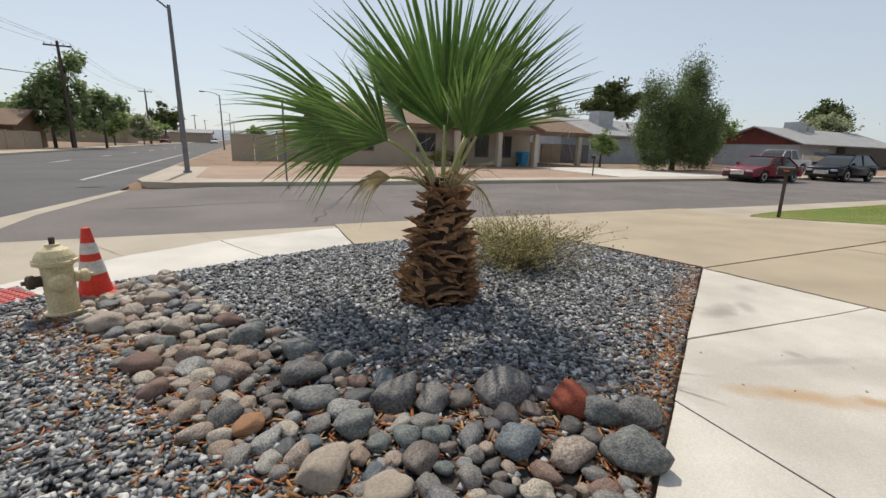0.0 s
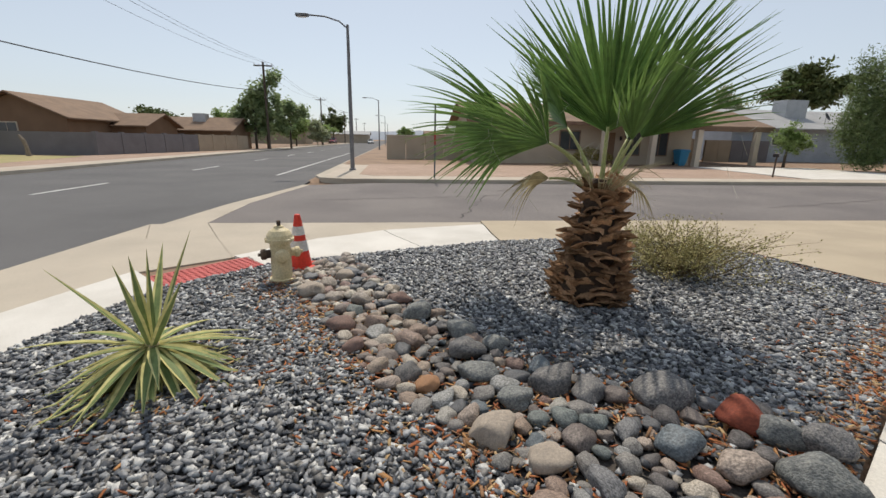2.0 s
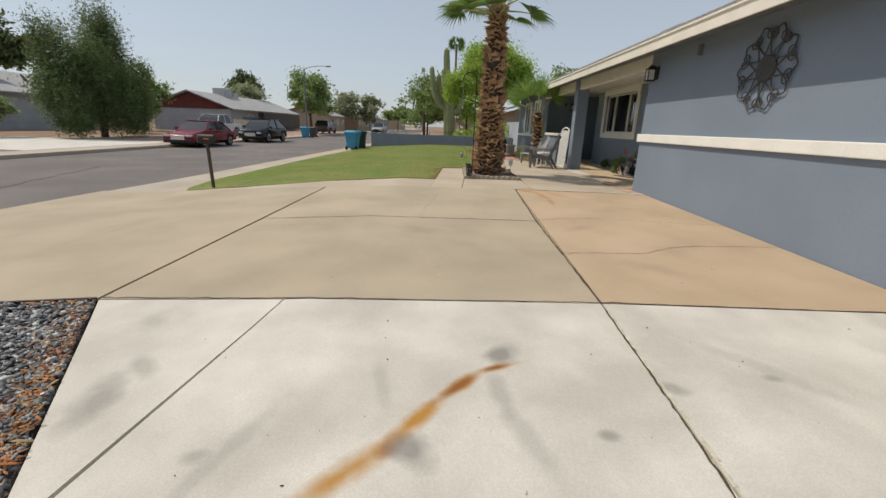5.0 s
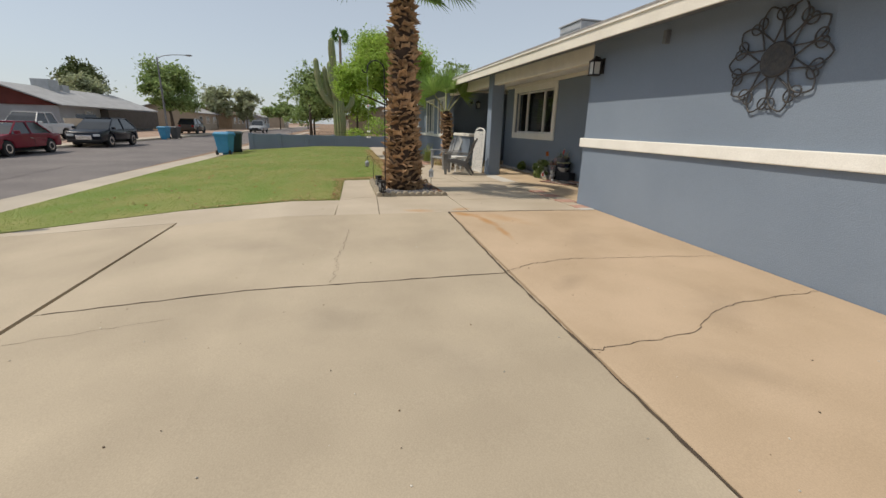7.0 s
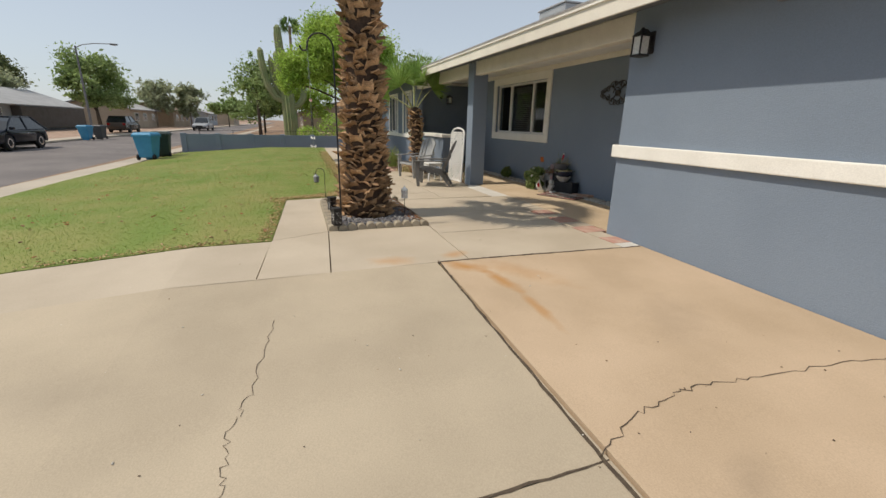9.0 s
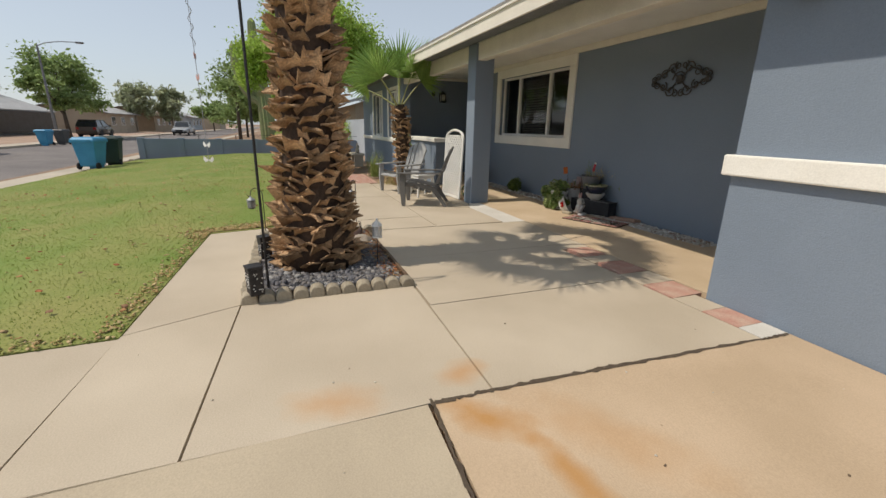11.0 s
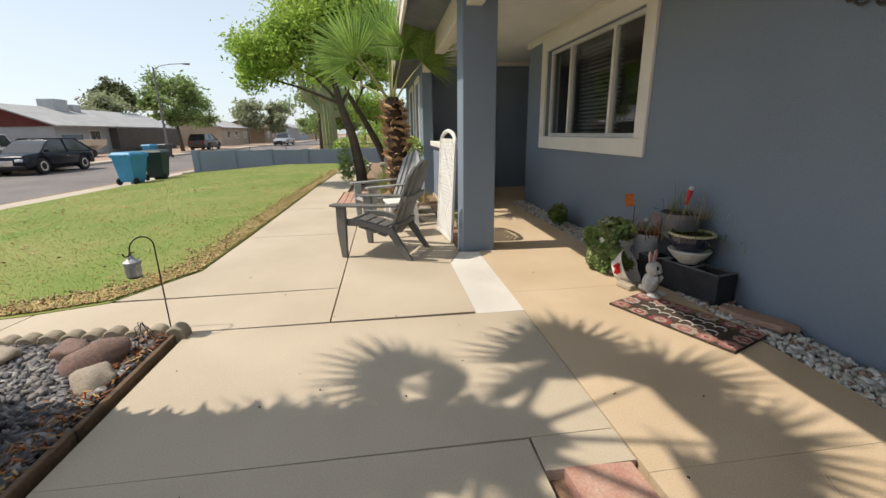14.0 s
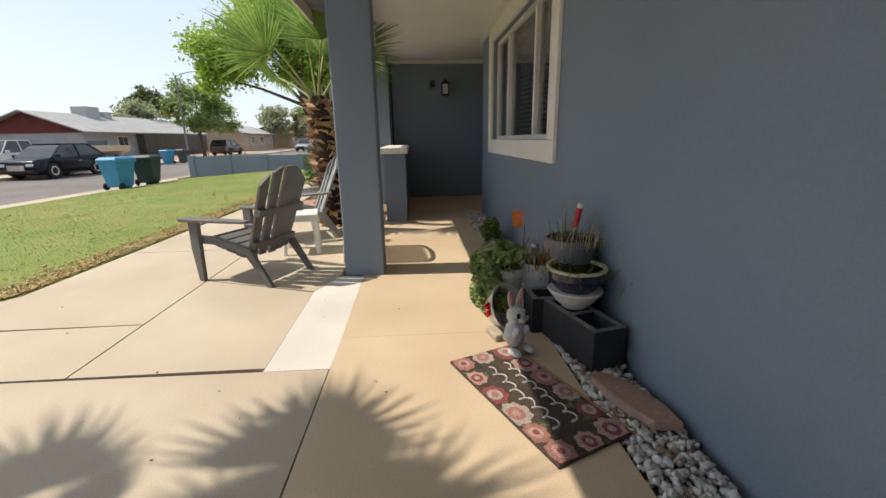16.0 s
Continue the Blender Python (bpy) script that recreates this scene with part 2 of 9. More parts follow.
white_paint = M("white_paint", (0.78, 0.77, 0.74), (0.70, 0.69, 0.66), scale=4, rough=0.5, bump=0.05, grain=0.04)
ceiling_paint = M("white_ceiling_paint", (0.829, 0.829, 0.818), (0.762, 0.762, 0.75), scale=2, rough=0.8, bump=0.08, grain=0.03)
shingle = M("grey_shingle", (0.33, 0.319, 0.308), (0.242, 0.231, 0.22), scale=3, bump=0.4, bscale=40, grain=0.25)
brown_shingle = M("brown_shingle", (0.24, 0.16, 0.105), (0.19, 0.125, 0.085), scale=1.2, bump=0.4, bscale=25, grain=0.2)
black_iron = M("black_iron", (0.03, 0.03, 0.032), (0.055, 0.05, 0.05), scale=20, rough=0.55, metal=0.6, bump=0.1)
dark_iron = M("dark_bronze_metal", (0.06, 0.06, 0.065), (0.09, 0.085, 0.08), scale=20, rough=0.6, metal=0.5, bump=0.1)
galv = M("galvanised_steel", (0.42, 0.43, 0.44), (0.33, 0.34, 0.35), scale=6, rough=0.5, metal=0.7, bump=0.05)
wood_pole = M("weathered_pole_wood", (0.10, 0.075, 0.055), (0.065, 0.05, 0.04), scale=4, bump=0.3)
# near-black: the darkness of the unlit interior is put into this colour
room_dark = M("painted_interior_dimness", (0.06, 0.057, 0.053), (0.045, 0.042, 0.04), scale=2)
blind_mat = M("window_blind", (0.22, 0.21, 0.19), (0.18, 0.17, 0.155), scale=6, rough=0.6)
soil = M("potting_soil", (0.035, 0.024, 0.017), (0.06, 0.04, 0.028), scale=14, bump=0.6, bscale=60)


def glass_material(name, tint, rough=0.02):
    m = bpy.data.materials.new(name)
    m.use_nodes = True
    nt = m.node_tree
    b = nt.nodes["Principled BSDF"]
    b.inputs["Base Color"].default_value = (*tint, 1)
    b.inputs["Transmission Weight"].default_value = 1.0
    b.inputs["Roughness"].default_value = rough
    b.inputs["IOR"].default_value = 1.45
    nz = nt.nodes.new("ShaderNodeTexNoise")
    nz.inputs["Scale"].default_value = 1.2
    bp = nt.nodes.new("ShaderNodeBump")
    bp.inputs["Strength"].default_value = 0.01
    link(nt, nz.outputs["Fac"], bp.inputs["Height"])
    link(nt, bp.outputs["Normal"], b.inputs["Normal"])
    return m


pane_glass = glass_material("window_glass", (0.75, 0.8, 0.8))
dark_glass = M("tinted_car_glass", (0.02, 0.024, 0.027), (0.03, 0.034, 0.037), scale=1, rough=0.06, bump=0.0, spec=0.8)


# ---------------------------------------------------------------- mesh helpers
def part(name, bm, material, parent=None, label="", smooth=False):
    me = bpy.data.meshes.new(name)
    bm.normal_update()
    bm.to_mesh(me)
    bm.free()
    if smooth:
        me.polygons.foreach_set("use_smooth", [True] * len(me.polygons))
    me.materials.append(material)
    ob = new(name, me)
    if parent is not None:
        ob.parent = parent
    if label:
        ob["label"] = label
    return ob


def thing(name, m, label, category, group="", kind=""):
    ob = new(name)
    ob.empty_display_size = 0.1
    ob.matrix_world = m
    return tagged(ob, label, category, group, kind)


def box(bm, x0, x1, y0, y1, z0, z1, m=None):
    vs = [bm.verts.new((x, y, z)) for z in (z0, z1) for x, y in ((x0, y0), (x1, y0), (x1, y1), (x0, y1))]
    for f in ((3, 2, 1, 0), (4, 5, 6, 7), (0, 1, 5, 4), (1, 2, 6, 5), (2, 3, 7, 6), (3, 0, 4, 7)):
        bm.faces.new([vs[i] for i in f])
    if m is not None:
        bmesh.ops.transform(bm, matrix=m, verts=vs)
    return vs


def bevel(bm, width, segments=2):
    bmesh.ops.bevel(bm, geom=bm.edges[:], offset=width, segments=segments, affect='EDGES', profile=0.5)
    return bm


def boxed(x0, x1, y0, y1, z0, z1, b=0.0, m=None):
    bm = bmesh.new()
    box(bm, x0, x1, y0, y1, z0, z1, m)
    return bevel(bm, b) if b else bm


def ring(bm, c, u, v, r, n):
    return [bm.verts.new(c + (u * math.cos(2 * math.pi * i / n) + v * math.sin(2 * math.pi * i / n)) * r) for i in range(n)]


def tube(bm, points, radii, n=8, cap=True):
    """A pipe through the points, with a radius at each."""
    pts = [Vector(p) for p in points]
    if not hasattr(radii, "__len__"):
        radii = [radii] * len(pts)
    rings, u = [], None
    for i, p in enumerate(pts):
        d = (pts[min(i + 1, len(pts) - 1)] - pts[max(i - 1, 0)]).normalized()
        if u is None:
            u = d.orthogonal().normalized()
        else:
            u = (u - d * u.dot(d)).normalized()
        rings.append(ring(bm, p, u, d.cross(u), max(radii[i], 1e-4), n))
    for a, b in zip(rings, rings[1:]):
        for i in range(n):
            bm.faces.new((a[i], a[(i + 1) % n], b[(i + 1) % n], b[i]))
    if cap:
        bm.faces.new(rings[0][::-1])
        bm.faces.new(rings[-1])
    return bm


def tubed(points, radii, n=8):
    return tube(bmesh.new(), points, radii, n)


def lathe(bm, profile, n=24, m=None):
    """Turns a profile of (radius, z) round the z axis."""
    rings, made = [], []
    for r, z in profile:
        rings.append([bm.verts.new((max(r, 1e-4) * math.cos(2 * math.pi * i / n), max(r, 1e-4) * math.sin(2 * math.pi * i / n), z)) for i in range(n)])
        made += rings[-1]
    for a, b in zip(rings, rings[1:]):
        for i in range(n):
            bm.faces.new((a[i], a[(i + 1) % n], b[(i + 1) % n], b[i]))
    bm.faces.new(rings[0][::-1])
    bm.faces.new(rings[-1])
    if m is not None:
        bmesh.ops.transform(bm, matrix=m, verts=made)
    return bm


def lathed(profile, n=24, m=None):
    return lathe(bmesh.new(), profile, n, m)


def prism(bm, poly, z0, z1, m=None):
    """A flat outline in x, y raised from z0 to z1."""
    a = [bm.verts.new((x, y, z0)) for x, y in poly]
    b = [bm.verts.new((x, y, z1)) for x, y in poly]
    bm.faces.new(a[::-1])
    bm.faces.new(b)
    n = len(poly)
    for i in range(n):
        bm.faces.new((a[i], a[(i + 1) % n], b[(i + 1) % n], b[i]))
    if m is not None:
        bmesh.ops.transform(bm, matrix=m, verts=a + b)
    return bm


def lump(seed, subdiv=3, rough=0.22, flat=0.7, freq=1.3, cuts=0, bite=0.78):
    """A stone of about unit radius, rounded, with a few worn flat faces."""
    bm = bmesh.new()
    bmesh.ops.create_icosphere(bm, subdivisions=subdiv, radius=1.0)
    off = Vector((seed * 7.3, seed * 3.1, seed * 1.7))
    r = random.Random(int(seed * 13))
    planes = [(Vector((r.gauss(0, 1), r.gauss(0, 1), r.gauss(0, 1))).normalized(), r.uniform(bite - 0.1, bite + 0.14)) for _ in range(cuts)]
    for v in bm.verts:
        d = 1 + rough * noise.noise(v.co * freq + off) + 0.3 * rough * noise.noise(v.co * freq * 3 + off)
        v.co *= d
        for n, o in planes:
            h = v.co.dot(n) - o
            if h > 0:
                v.co -= n * h * 0.88
        v.co.z *= flat
    return bm


def soup(name, verts, faces, material, parent=None, smooth=False):
    """Many loose pieces in one mesh, from arrays of corners (n, 3) and equal-sided faces (m, k)."""
    me = bpy.data.meshes.new(name)
    verts, faces = np.asarray(verts, dtype=np.float32), np.asarray(faces, dtype=np.int32)
    k = faces.shape[1]
    me.vertices.add(len(verts))
    me.vertices.foreach_set("co", verts.ravel())
    me.loops.add(faces.size)
    me.loops.foreach_set("vertex_index", faces.ravel())
    me.polygons.add(len(faces))
    me.polygons.foreach_set("loop_start", np.arange(0, faces.size, k, dtype=np.int32))
    me.polygons.foreach_set("loop_total", np.full(len(faces), k, dtype=np.int32))
    me.update(calc_edges=True)
    if smooth:
        me.polygons.foreach_set("use_smooth", [True] * len(faces))
    me.materials.append(material)
    ob = new(name, me)
    if parent is not None:
        ob.parent = parent
    return ob


def rotations(n, rng, tilt=math.pi):
    """n random turns: any heading, tilted up to the given angle."""
    yaw, ax, t = rng.uniform(0, 2 * np.pi, n), rng.uniform(0, 2 * np.pi, n), rng.uniform(-tilt, tilt, n)
    k = np.stack([np.cos(ax), np.sin(ax), np.zeros(n)], 1)
    K = np.zeros((n, 3, 3))
    K[:, 0, 1], K[:, 0, 2], K[:, 1, 0] = -k[:, 2], k[:, 1], k[:, 2]
    K[:, 1, 2], K[:, 2, 0], K[:, 2, 1] = -k[:, 0], -k[:, 1], k[:, 0]
    R = np.eye(3) + np.sin(t)[:, None, None] * K + (1 - np.cos(t))[:, None, None] * (K @ K)
    Z = np.zeros((n, 3, 3))
    Z[:, 0, 0], Z[:, 0, 1], Z[:, 1, 0], Z[:, 1, 1], Z[:, 2, 2] = np.cos(yaw), -np.sin(yaw), np.sin(yaw), np.cos(yaw), 1
    return R @ Z


CUBE_V = np.array([(x, y, z) for z in (-1, 1) for x, y in ((-1, -1), (1, -1), (1, 1), (-1, 1))], dtype=float)
CUBE_F = np.array([(3, 2, 1, 0), (4, 5, 6, 7), (0, 1, 5, 4), (1, 2, 6, 5), (2, 3, 7, 6), (3, 0, 4, 7)])


def chips(name, centres, sizes, material, rng, flat=0.55, parent=None, tilt=0.9, jitter=0.35, thin=1.0):
    n = len(centres)
    v = CUBE_V[None] * (1 + rng.uniform(-jitter, jitter, (n, 8, 3)))
    s = np.stack([sizes * rng.uniform(0.7, 1.3, n), sizes * thin * rng.uniform(0.5, 0.95, n), sizes * flat * rng.uniform(0.6, 1.2, n)], 1)
    v = v * s[:, None, :]
    v = np.einsum("nij,nkj->nki", rotations(n, rng, tilt), v) + centres[:, None, :]
    f = CUBE_F[None] + 8 * np.arange(n)[:, None, None]
    return soup(name, v.reshape(-1, 3), f.reshape(-1, 4), material, parent)


def inside(poly, x, y):
    """Which of the points x, y lie within the outline."""
    hit = np.zeros(len(x), bool)
    for (ax, ay), (bx, by) in zip(poly, poly[1:] + poly[:1]):
        cross = ((ay > y) != (by > y)) & (x < (bx - ax) * (y - ay) / (by - ay + 1e-12) + ax)
        hit ^= cross
    return hit


def shrink(poly, d):
    """The convex or nearly convex outline, drawn in by d."""
    area = sum(a[0] * b[1] - a[1] * b[0] for a, b in zip(poly, poly[1:] + poly[:1]))
    pts = [Vector(p) for p in (poly if area > 0 else poly[::-1])]
    out = []
    for i, p in enumerate(pts):
        a, b = (p - pts[i - 1]).normalized(), (pts[(i + 1) % len(pts)] - p).normalized()
        na, nb = Vector((-a.y, a.x)), Vector((-b.y, b.x))
        k = (na + nb) / max(0.3, 1 + na.dot(nb))
        out.append((p.x + k.x * d, p.y + k.y * d))
    return out


# ---------------------------------------------------------------- the ground and its paving
ROAD_Z = -0.45


def clampf(v, a, b):
    return max(a, min(b, v))


def ground_z(x, y):
    """The lot's surface: level at the house, falling to the street and to the corner."""
    base = -min(0.13, 0.022 * max(0.0, 9.8 - x))
    s = clampf(max((y - 2) / 5, (-1 - x) / 3.5), 0, 1)
    return base + (-0.35 - base) * s


def terrain_z(x, y):
    if x < -15.2:
        return -0.36
    if x < -3.3:
        return -0.52 if (x < -4.5 or y > 7.6 or y < -40) else ground_z(x, y) - 0.05
    if 7.9 < y < 16.6:
        return -0.52
    if y >= 16.6:
        return -0.38 + 0.008 * min(10, y - 16.6)
    return ground_z(x, y) - 0.05


xs = [-900, -400, -150, -70, -40, -25, -15.6, -15.2, -10, -4.7, -4.5, -4.4, -3.8, -3.3, -3.0] + [-2.5 + 0.5 * i for i in range(28)] + [12, 14, 17, 20, 25, 30, 40, 60, 100, 200, 500, 1200]
ys = [-900, -300, -100, -40, -15, -8, -4, -3, -2, -1] + [-0.5 + 0.5 * i for i in range(16)] + [7.35, 7.6, 7.75, 7.95, 10, 13, 16.5, 16.7, 18, 22, 27, 35, 50, 80, 150, 400, 1500, 2600]
gv = [(x, y, terrain_z(x, y)) for y in ys for x in xs]
gf = [(j * len(xs) + i, j * len(xs) + i + 1, (j + 1) * len(xs) + i + 1, (j + 1) * len(xs) + i) for j in range(len(ys) - 1) for i in range(len(xs) - 1)]
ground = tagged(soup("ground", gv, gf, dirt), "bare dry earth of the neighbourhood", "ground", kind="structure")


def sheet(name, poly, z, material, label, category="road", thick=0.04):
    bm = prism(bmesh.new(), poly, z - thick, z)
    return tagged(part(name, bm, material), label, category, kind="structure")


sheet("road_main", [(-4.75, -60), (-4.75, 6), (-4.25, 10.8), (-3.45, 15.2), (-3.4, 700), (-14.8, 700), (-14.8, -60)], ROAD_Z, asphalt, "dark grey asphalt main road with white dashes")
sheet("road_side", [(-3.75, 8.2), (1.5, 8.15), (9, 7.98), (30, 7.3), (300, 1.5), (300, 11), (40, 15.7), (2, 16.0), (-1.2, 15.95), (-3.2, 15.2), (-3.8, 11)], ROAD_Z + 0.004, asphalt_old, "worn purple-grey asphalt residential street")
sheet("gutter", [(-4.72, -60), (-3.6, -60), (-3.6, 3.5), (-3.2, 5.4), (-2.3, 7.0), (-0.5, 7.75), (1.2, 7.9), (1.5, 8.15), (-3.75, 8.2), (-3.8, 11), (-3.2, 15.2), (-3.42, 15.3), (-4.25, 10.8), (-4.72, 6)], ROAD_Z + 0.008, gutter_conc, "pale concrete valley gutter along the main road", "gutter")
for k, (x, y0, y1) in enumerate([(-5.2, 19, 52)] + [(-9.6, 3.5 + 9 * i, 6.5 + 9 * i) for i in range(12)]):
    sheet("road_marking", [(x, y0), (x, y1), (x - 0.11, y1), (x - 0.11, y0)], ROAD_Z + 0.006, line_paint, "worn white road line", "road marking", 0.004)
# tar lines in the old street
crk = M("tar_crack", (0.05, 0.045, 0.045), (0.07, 0.06, 0.06), scale=20)
rc = random.Random(4)
for x0, y0, x1, y1 in ((1.0, 9.0, 2.2, 12.6), (2.2, 12.6, 9.0, 12.4), (-2.5, 11.5, 2.2, 12.4), (9, 10.2, 15, 11.9), (5, 8.6, 6.5, 13.0), (14, 9.5, 22, 10.5), (3.0, 13.8, 12.0, 14.6)):
    bm, pts = bmesh.new(), []
    for i in range(19):
        f = i / 18
        pts.append(Vector((x0 + (x1 - x0) * f + rc.uniform(-0.1, 0.1), y0 + (y1 - y0) * f + rc.uniform(-0.1, 0.1), ROAD_Z + 0.008)))
    for a, b in zip(pts, pts[1:]):
        n = Vector((-(b - a).y, (b - a).x, 0)).normalized() * rc.uniform(0.008, 0.022)
        bm.faces.new([bm.verts.new(v) for v in (a - n, b - n, b + n, a + n)])
    tagged(part("tar_seam", bm, crk), "dark tar-filled crack in the street", "crack", kind="structure")


def slab_mesh(poly, z_extra=0.0, thick=0.12, gap=-0.004):
    """A cast slab that follows the ground, cut finely enough to bend with it."""
    bm = bmesh.new()
    bm.faces.new([bm.verts.new((x, y, 0)) for x, y in shrink(poly, gap)])
    x0, x1 = min(p[0] for p in poly), max(p[0] for p in poly)
    y0, y1 = min(p[1] for p in poly), max(p[1] for p in poly)
    cuts = [((x, 0, 0), (1, 0, 0)) for x in (-2, -1, 0, 3.9, 6, 8, 9.8) if x0 < x < x1] + [((0, y, 0), (0, 1, 0)) for y in (2.0, 3.0, 4.5, 6.0, 7.0) if y0 < y < y1]
    for co, no in cuts:
        bmesh.ops.bisect_plane(bm, geom=bm.verts[:] + bm.edges[:] + bm.faces[:], plane_co=co, plane_no=no)
    for v in bm.verts:
        v.co.z = ground_z(v.co.x, v.co.y) + z_extra
    top = bm.faces[:]
    rim = [e for e in bm.edges if e.is_boundary]
    ret = bmesh.ops.extrude_edge_only(bm, edges=rim)
    for v in (g for g in ret["geom"] if isinstance(g, bmesh.types.BMVert)):
        v.co.z -= thick
    bmesh.ops.recalc_face_normals(bm, faces=bm.faces[:])
    if sum(f.normal.z for f in top) < 0:
        bmesh.ops.reverse_faces(bm, faces=bm.faces[:])
    return bm


def paving(name, label, category, material, polys, piece="slab", z_extra=0.0, gap=-0.004):
    base = thing(name, Matrix(), label, category, kind="structure")
    for p in polys:
        part(piece, slab_mesh(p, z_extra, gap=gap), material, base)
    return base


paving("driveway_pale", "pale new concrete driveway slabs with a rust streak", "driveway", white_conc, [
    [(4.36, 3.58), (2.42, 2.39), (4.34, 2.19)],
    [(2.40, 2.37), (1.67, 1.92), (1.66, -0.03), (4.44, -0.21), (4.34, 2.18)],
    [(1.66, 1.91), (-1.62, -0.12), (-0.8, -0.12), (1.65, -0.03)],
    [(-6.0, -0.13), (-6.0, -2.93), (-0.8, -2.93), (-0.8, -0.13)],
    [(-0.79, -0.13), (-0.79, -2.93), (4.44, -2.93), (4.44, -0.22), (1.66, -0.04)]], gap=0.001)
paving("driveway_tan", "tan concrete driveway slabs with dark joints", "driveway", tan_conc, [
    [(1.20, 8.12), (1.16, 6.44), (1.95, 6.50), (4.12, 5.88), (4.25, 8.07)],
    [(4.27, 8.07), (4.13, 5.88), (4.38, 3.62), (9.9, 3.40), (10.02, 6.25), (9.95, 7.93)],
    [(4.38, 3.58), (4.36, 2.19), (4.45, -0.20), (7.11, -0.29), (7.05, 3.46)],
    [(7.068, 3.46), (7.128, -0.29), (9.76, -0.38), (9.71, 3.36)]])
paving("driveway_warm", "rust-tinted concrete slabs along the house wall", "driveway", warm_conc, [
    [(4.46, -0.23), (4.46, -2.93), (9.675, -2.93), (9.755, -0.70), (9.755, -0.42)]])
paving("patio", "tan concrete patio and garden walk slabs", "patio", patio_conc, [
    [(9.73, 1.31), (10.98, 1.22), (10.87, 3.58), (10.03, 6.2), (9.92, 3.38), (9.72, 3.36)],
    [(9.73, 1.29), (9.75, 0.67), (11.30, 0.56), (11.02, 1.21)],
    [(11.04, 1.20), (11.32, 0.56), (13.35, 0.52), (13.82, 0.45), (13.72, 1.05)],
    [(9.75, 0.65), (9.775, -0.38), (9.775, -0.73), (11.33, -0.77), (11.31, 0.54)],
    [(9.78, -0.75), (10.87, -0.78), (10.87, -2.67), (9.70, -2.67)],
    [(10.89, -0.79), (12.06, -0.81), (12.05, -2.68), (10.89, -2.68)],
    [(12.07, -0.81), (13.34, -0.82), (13.31, -3.075), (12.07, -3.06)],
    [(13.36, 0.50), (13.83, 0.43), (13.98, 0.02), (14.0, -1.71), (13.36, -1.71)],
    [(14.02, 0.0), (14.7, -0.38), (16.0, -0.42), (16.0, -1.71), (14.02, -1.71)],
    [(16.02, -0.42), (18.0, -0.45), (18.0, -1.71), (16.02, -1.71)],
    [(18.02, -0.45), (20.0, -0.48), (20.0, -1.22), (18.02, -1.22)],
    [(20.02, -0.48), (22.2, -0.5), (22.2, -1.3), (20.02, -1.3)],
    [(22.22, -0.5), (24.6, -0.55), (24.6, -1.35), (22.22, -1.35)],
    [(24.62, -0.55), (29.3, -0.8), (29.3, -1.6), (24.62, -1.35)],
    [(13.36, -1.73), (14.9, -1.73), (14.5, -2.73), (13.36, -2.73)],
    [(14.92, -1.73), (17.9, -1.73), (17.9, -2.88), (14.9, -2.88), (14.54, -2.73)]])
paving("threshold_strip", "whitish concrete strip between patio and porch", "paving", walk_conc, [
    [(13.325, -2.74), (14.52, -2.74), (14.9, -2.9), (14.86, -3.09), (13.322, -3.082)],
    [(9.695, -2.69), (9.85, -2.69), (9.85, -2.93), (9.69, -2.93)]])
paving("porch_floor", "warm tan concrete porch floor", "porch floor", porch_conc, [
    [(10.36, -3.07), (10.36, -4.64), (11.81, -4.64), (11.81, -3.075)],
    [(11.82, -3.075), (11.82, -4.34), (13.66, -4.34), (13.67, -3.092)],
    [(13.68, -3.092), (13.67, -4.34), (16.8, -4.34), (16.8, -3.10)],
    [(16.82, -3.12), (16.82, -4.34), (18.09, -4.34), (18.09, -3.12)],
    [(18.11, -3.12), (18.11, -5.72), (20.0, -5.72), (20.0, -3.12)]])
paving("brick_strip", "mortar strip holding four red inset pavers", "paving", patio_conc, [
    [(10.14, -2.69), (10.39, -2.69), (10.39, -2.93), (10.14, -2.93)],
    [(10.72, -2.70), (10.99, -2.70), (10.99, -3.05), (10.72, -3.06)],
    [(11.36, -2.70), (11.55, -2.70), (11.55, -3.06), (11.36, -3.05)],
    [(11.885, -2.695), (12.058, -2.70), (12.058, -3.06), (11.885, -3.055)]])
red_strip = thing("red_paver_row", Matrix(), "faded red square pavers set in the patio", "paver", kind="structure")
for p in ([(9.86, -2.68), (10.13, -2.69), (10.12, -2.93), (9.86, -2.93)], [(10.40, -2.70), (10.71, -2.71), (10.70, -3.03), (10.41, -3.02)],
          [(11.0, -2.72), (11.35, -2.76), (11.33, -3.04), (11.02, -3.04)], [(11.56, -2.78), (11.88, -2.77), (11.87, -3.03), (11.57, -3.04)]):
    part("paver", slab_mesh(p, 0.002), brick_red, red_strip)
pad = thing("red_brick_pad", Matrix(), "patch of red brick pavers beside the walk", "paver", kind="structure")
for i in range(9):
    for j in range(6):
        x, y = 18.03 + 0.215 * i, -1.25 - 0.115 * j
        part("brick", slab_mesh([(x, y), (x + 0.205, y), (x + 0.205, y - 0.108), (x, y - 0.108)], 0.0, gap=0.002), brick_red, pad)
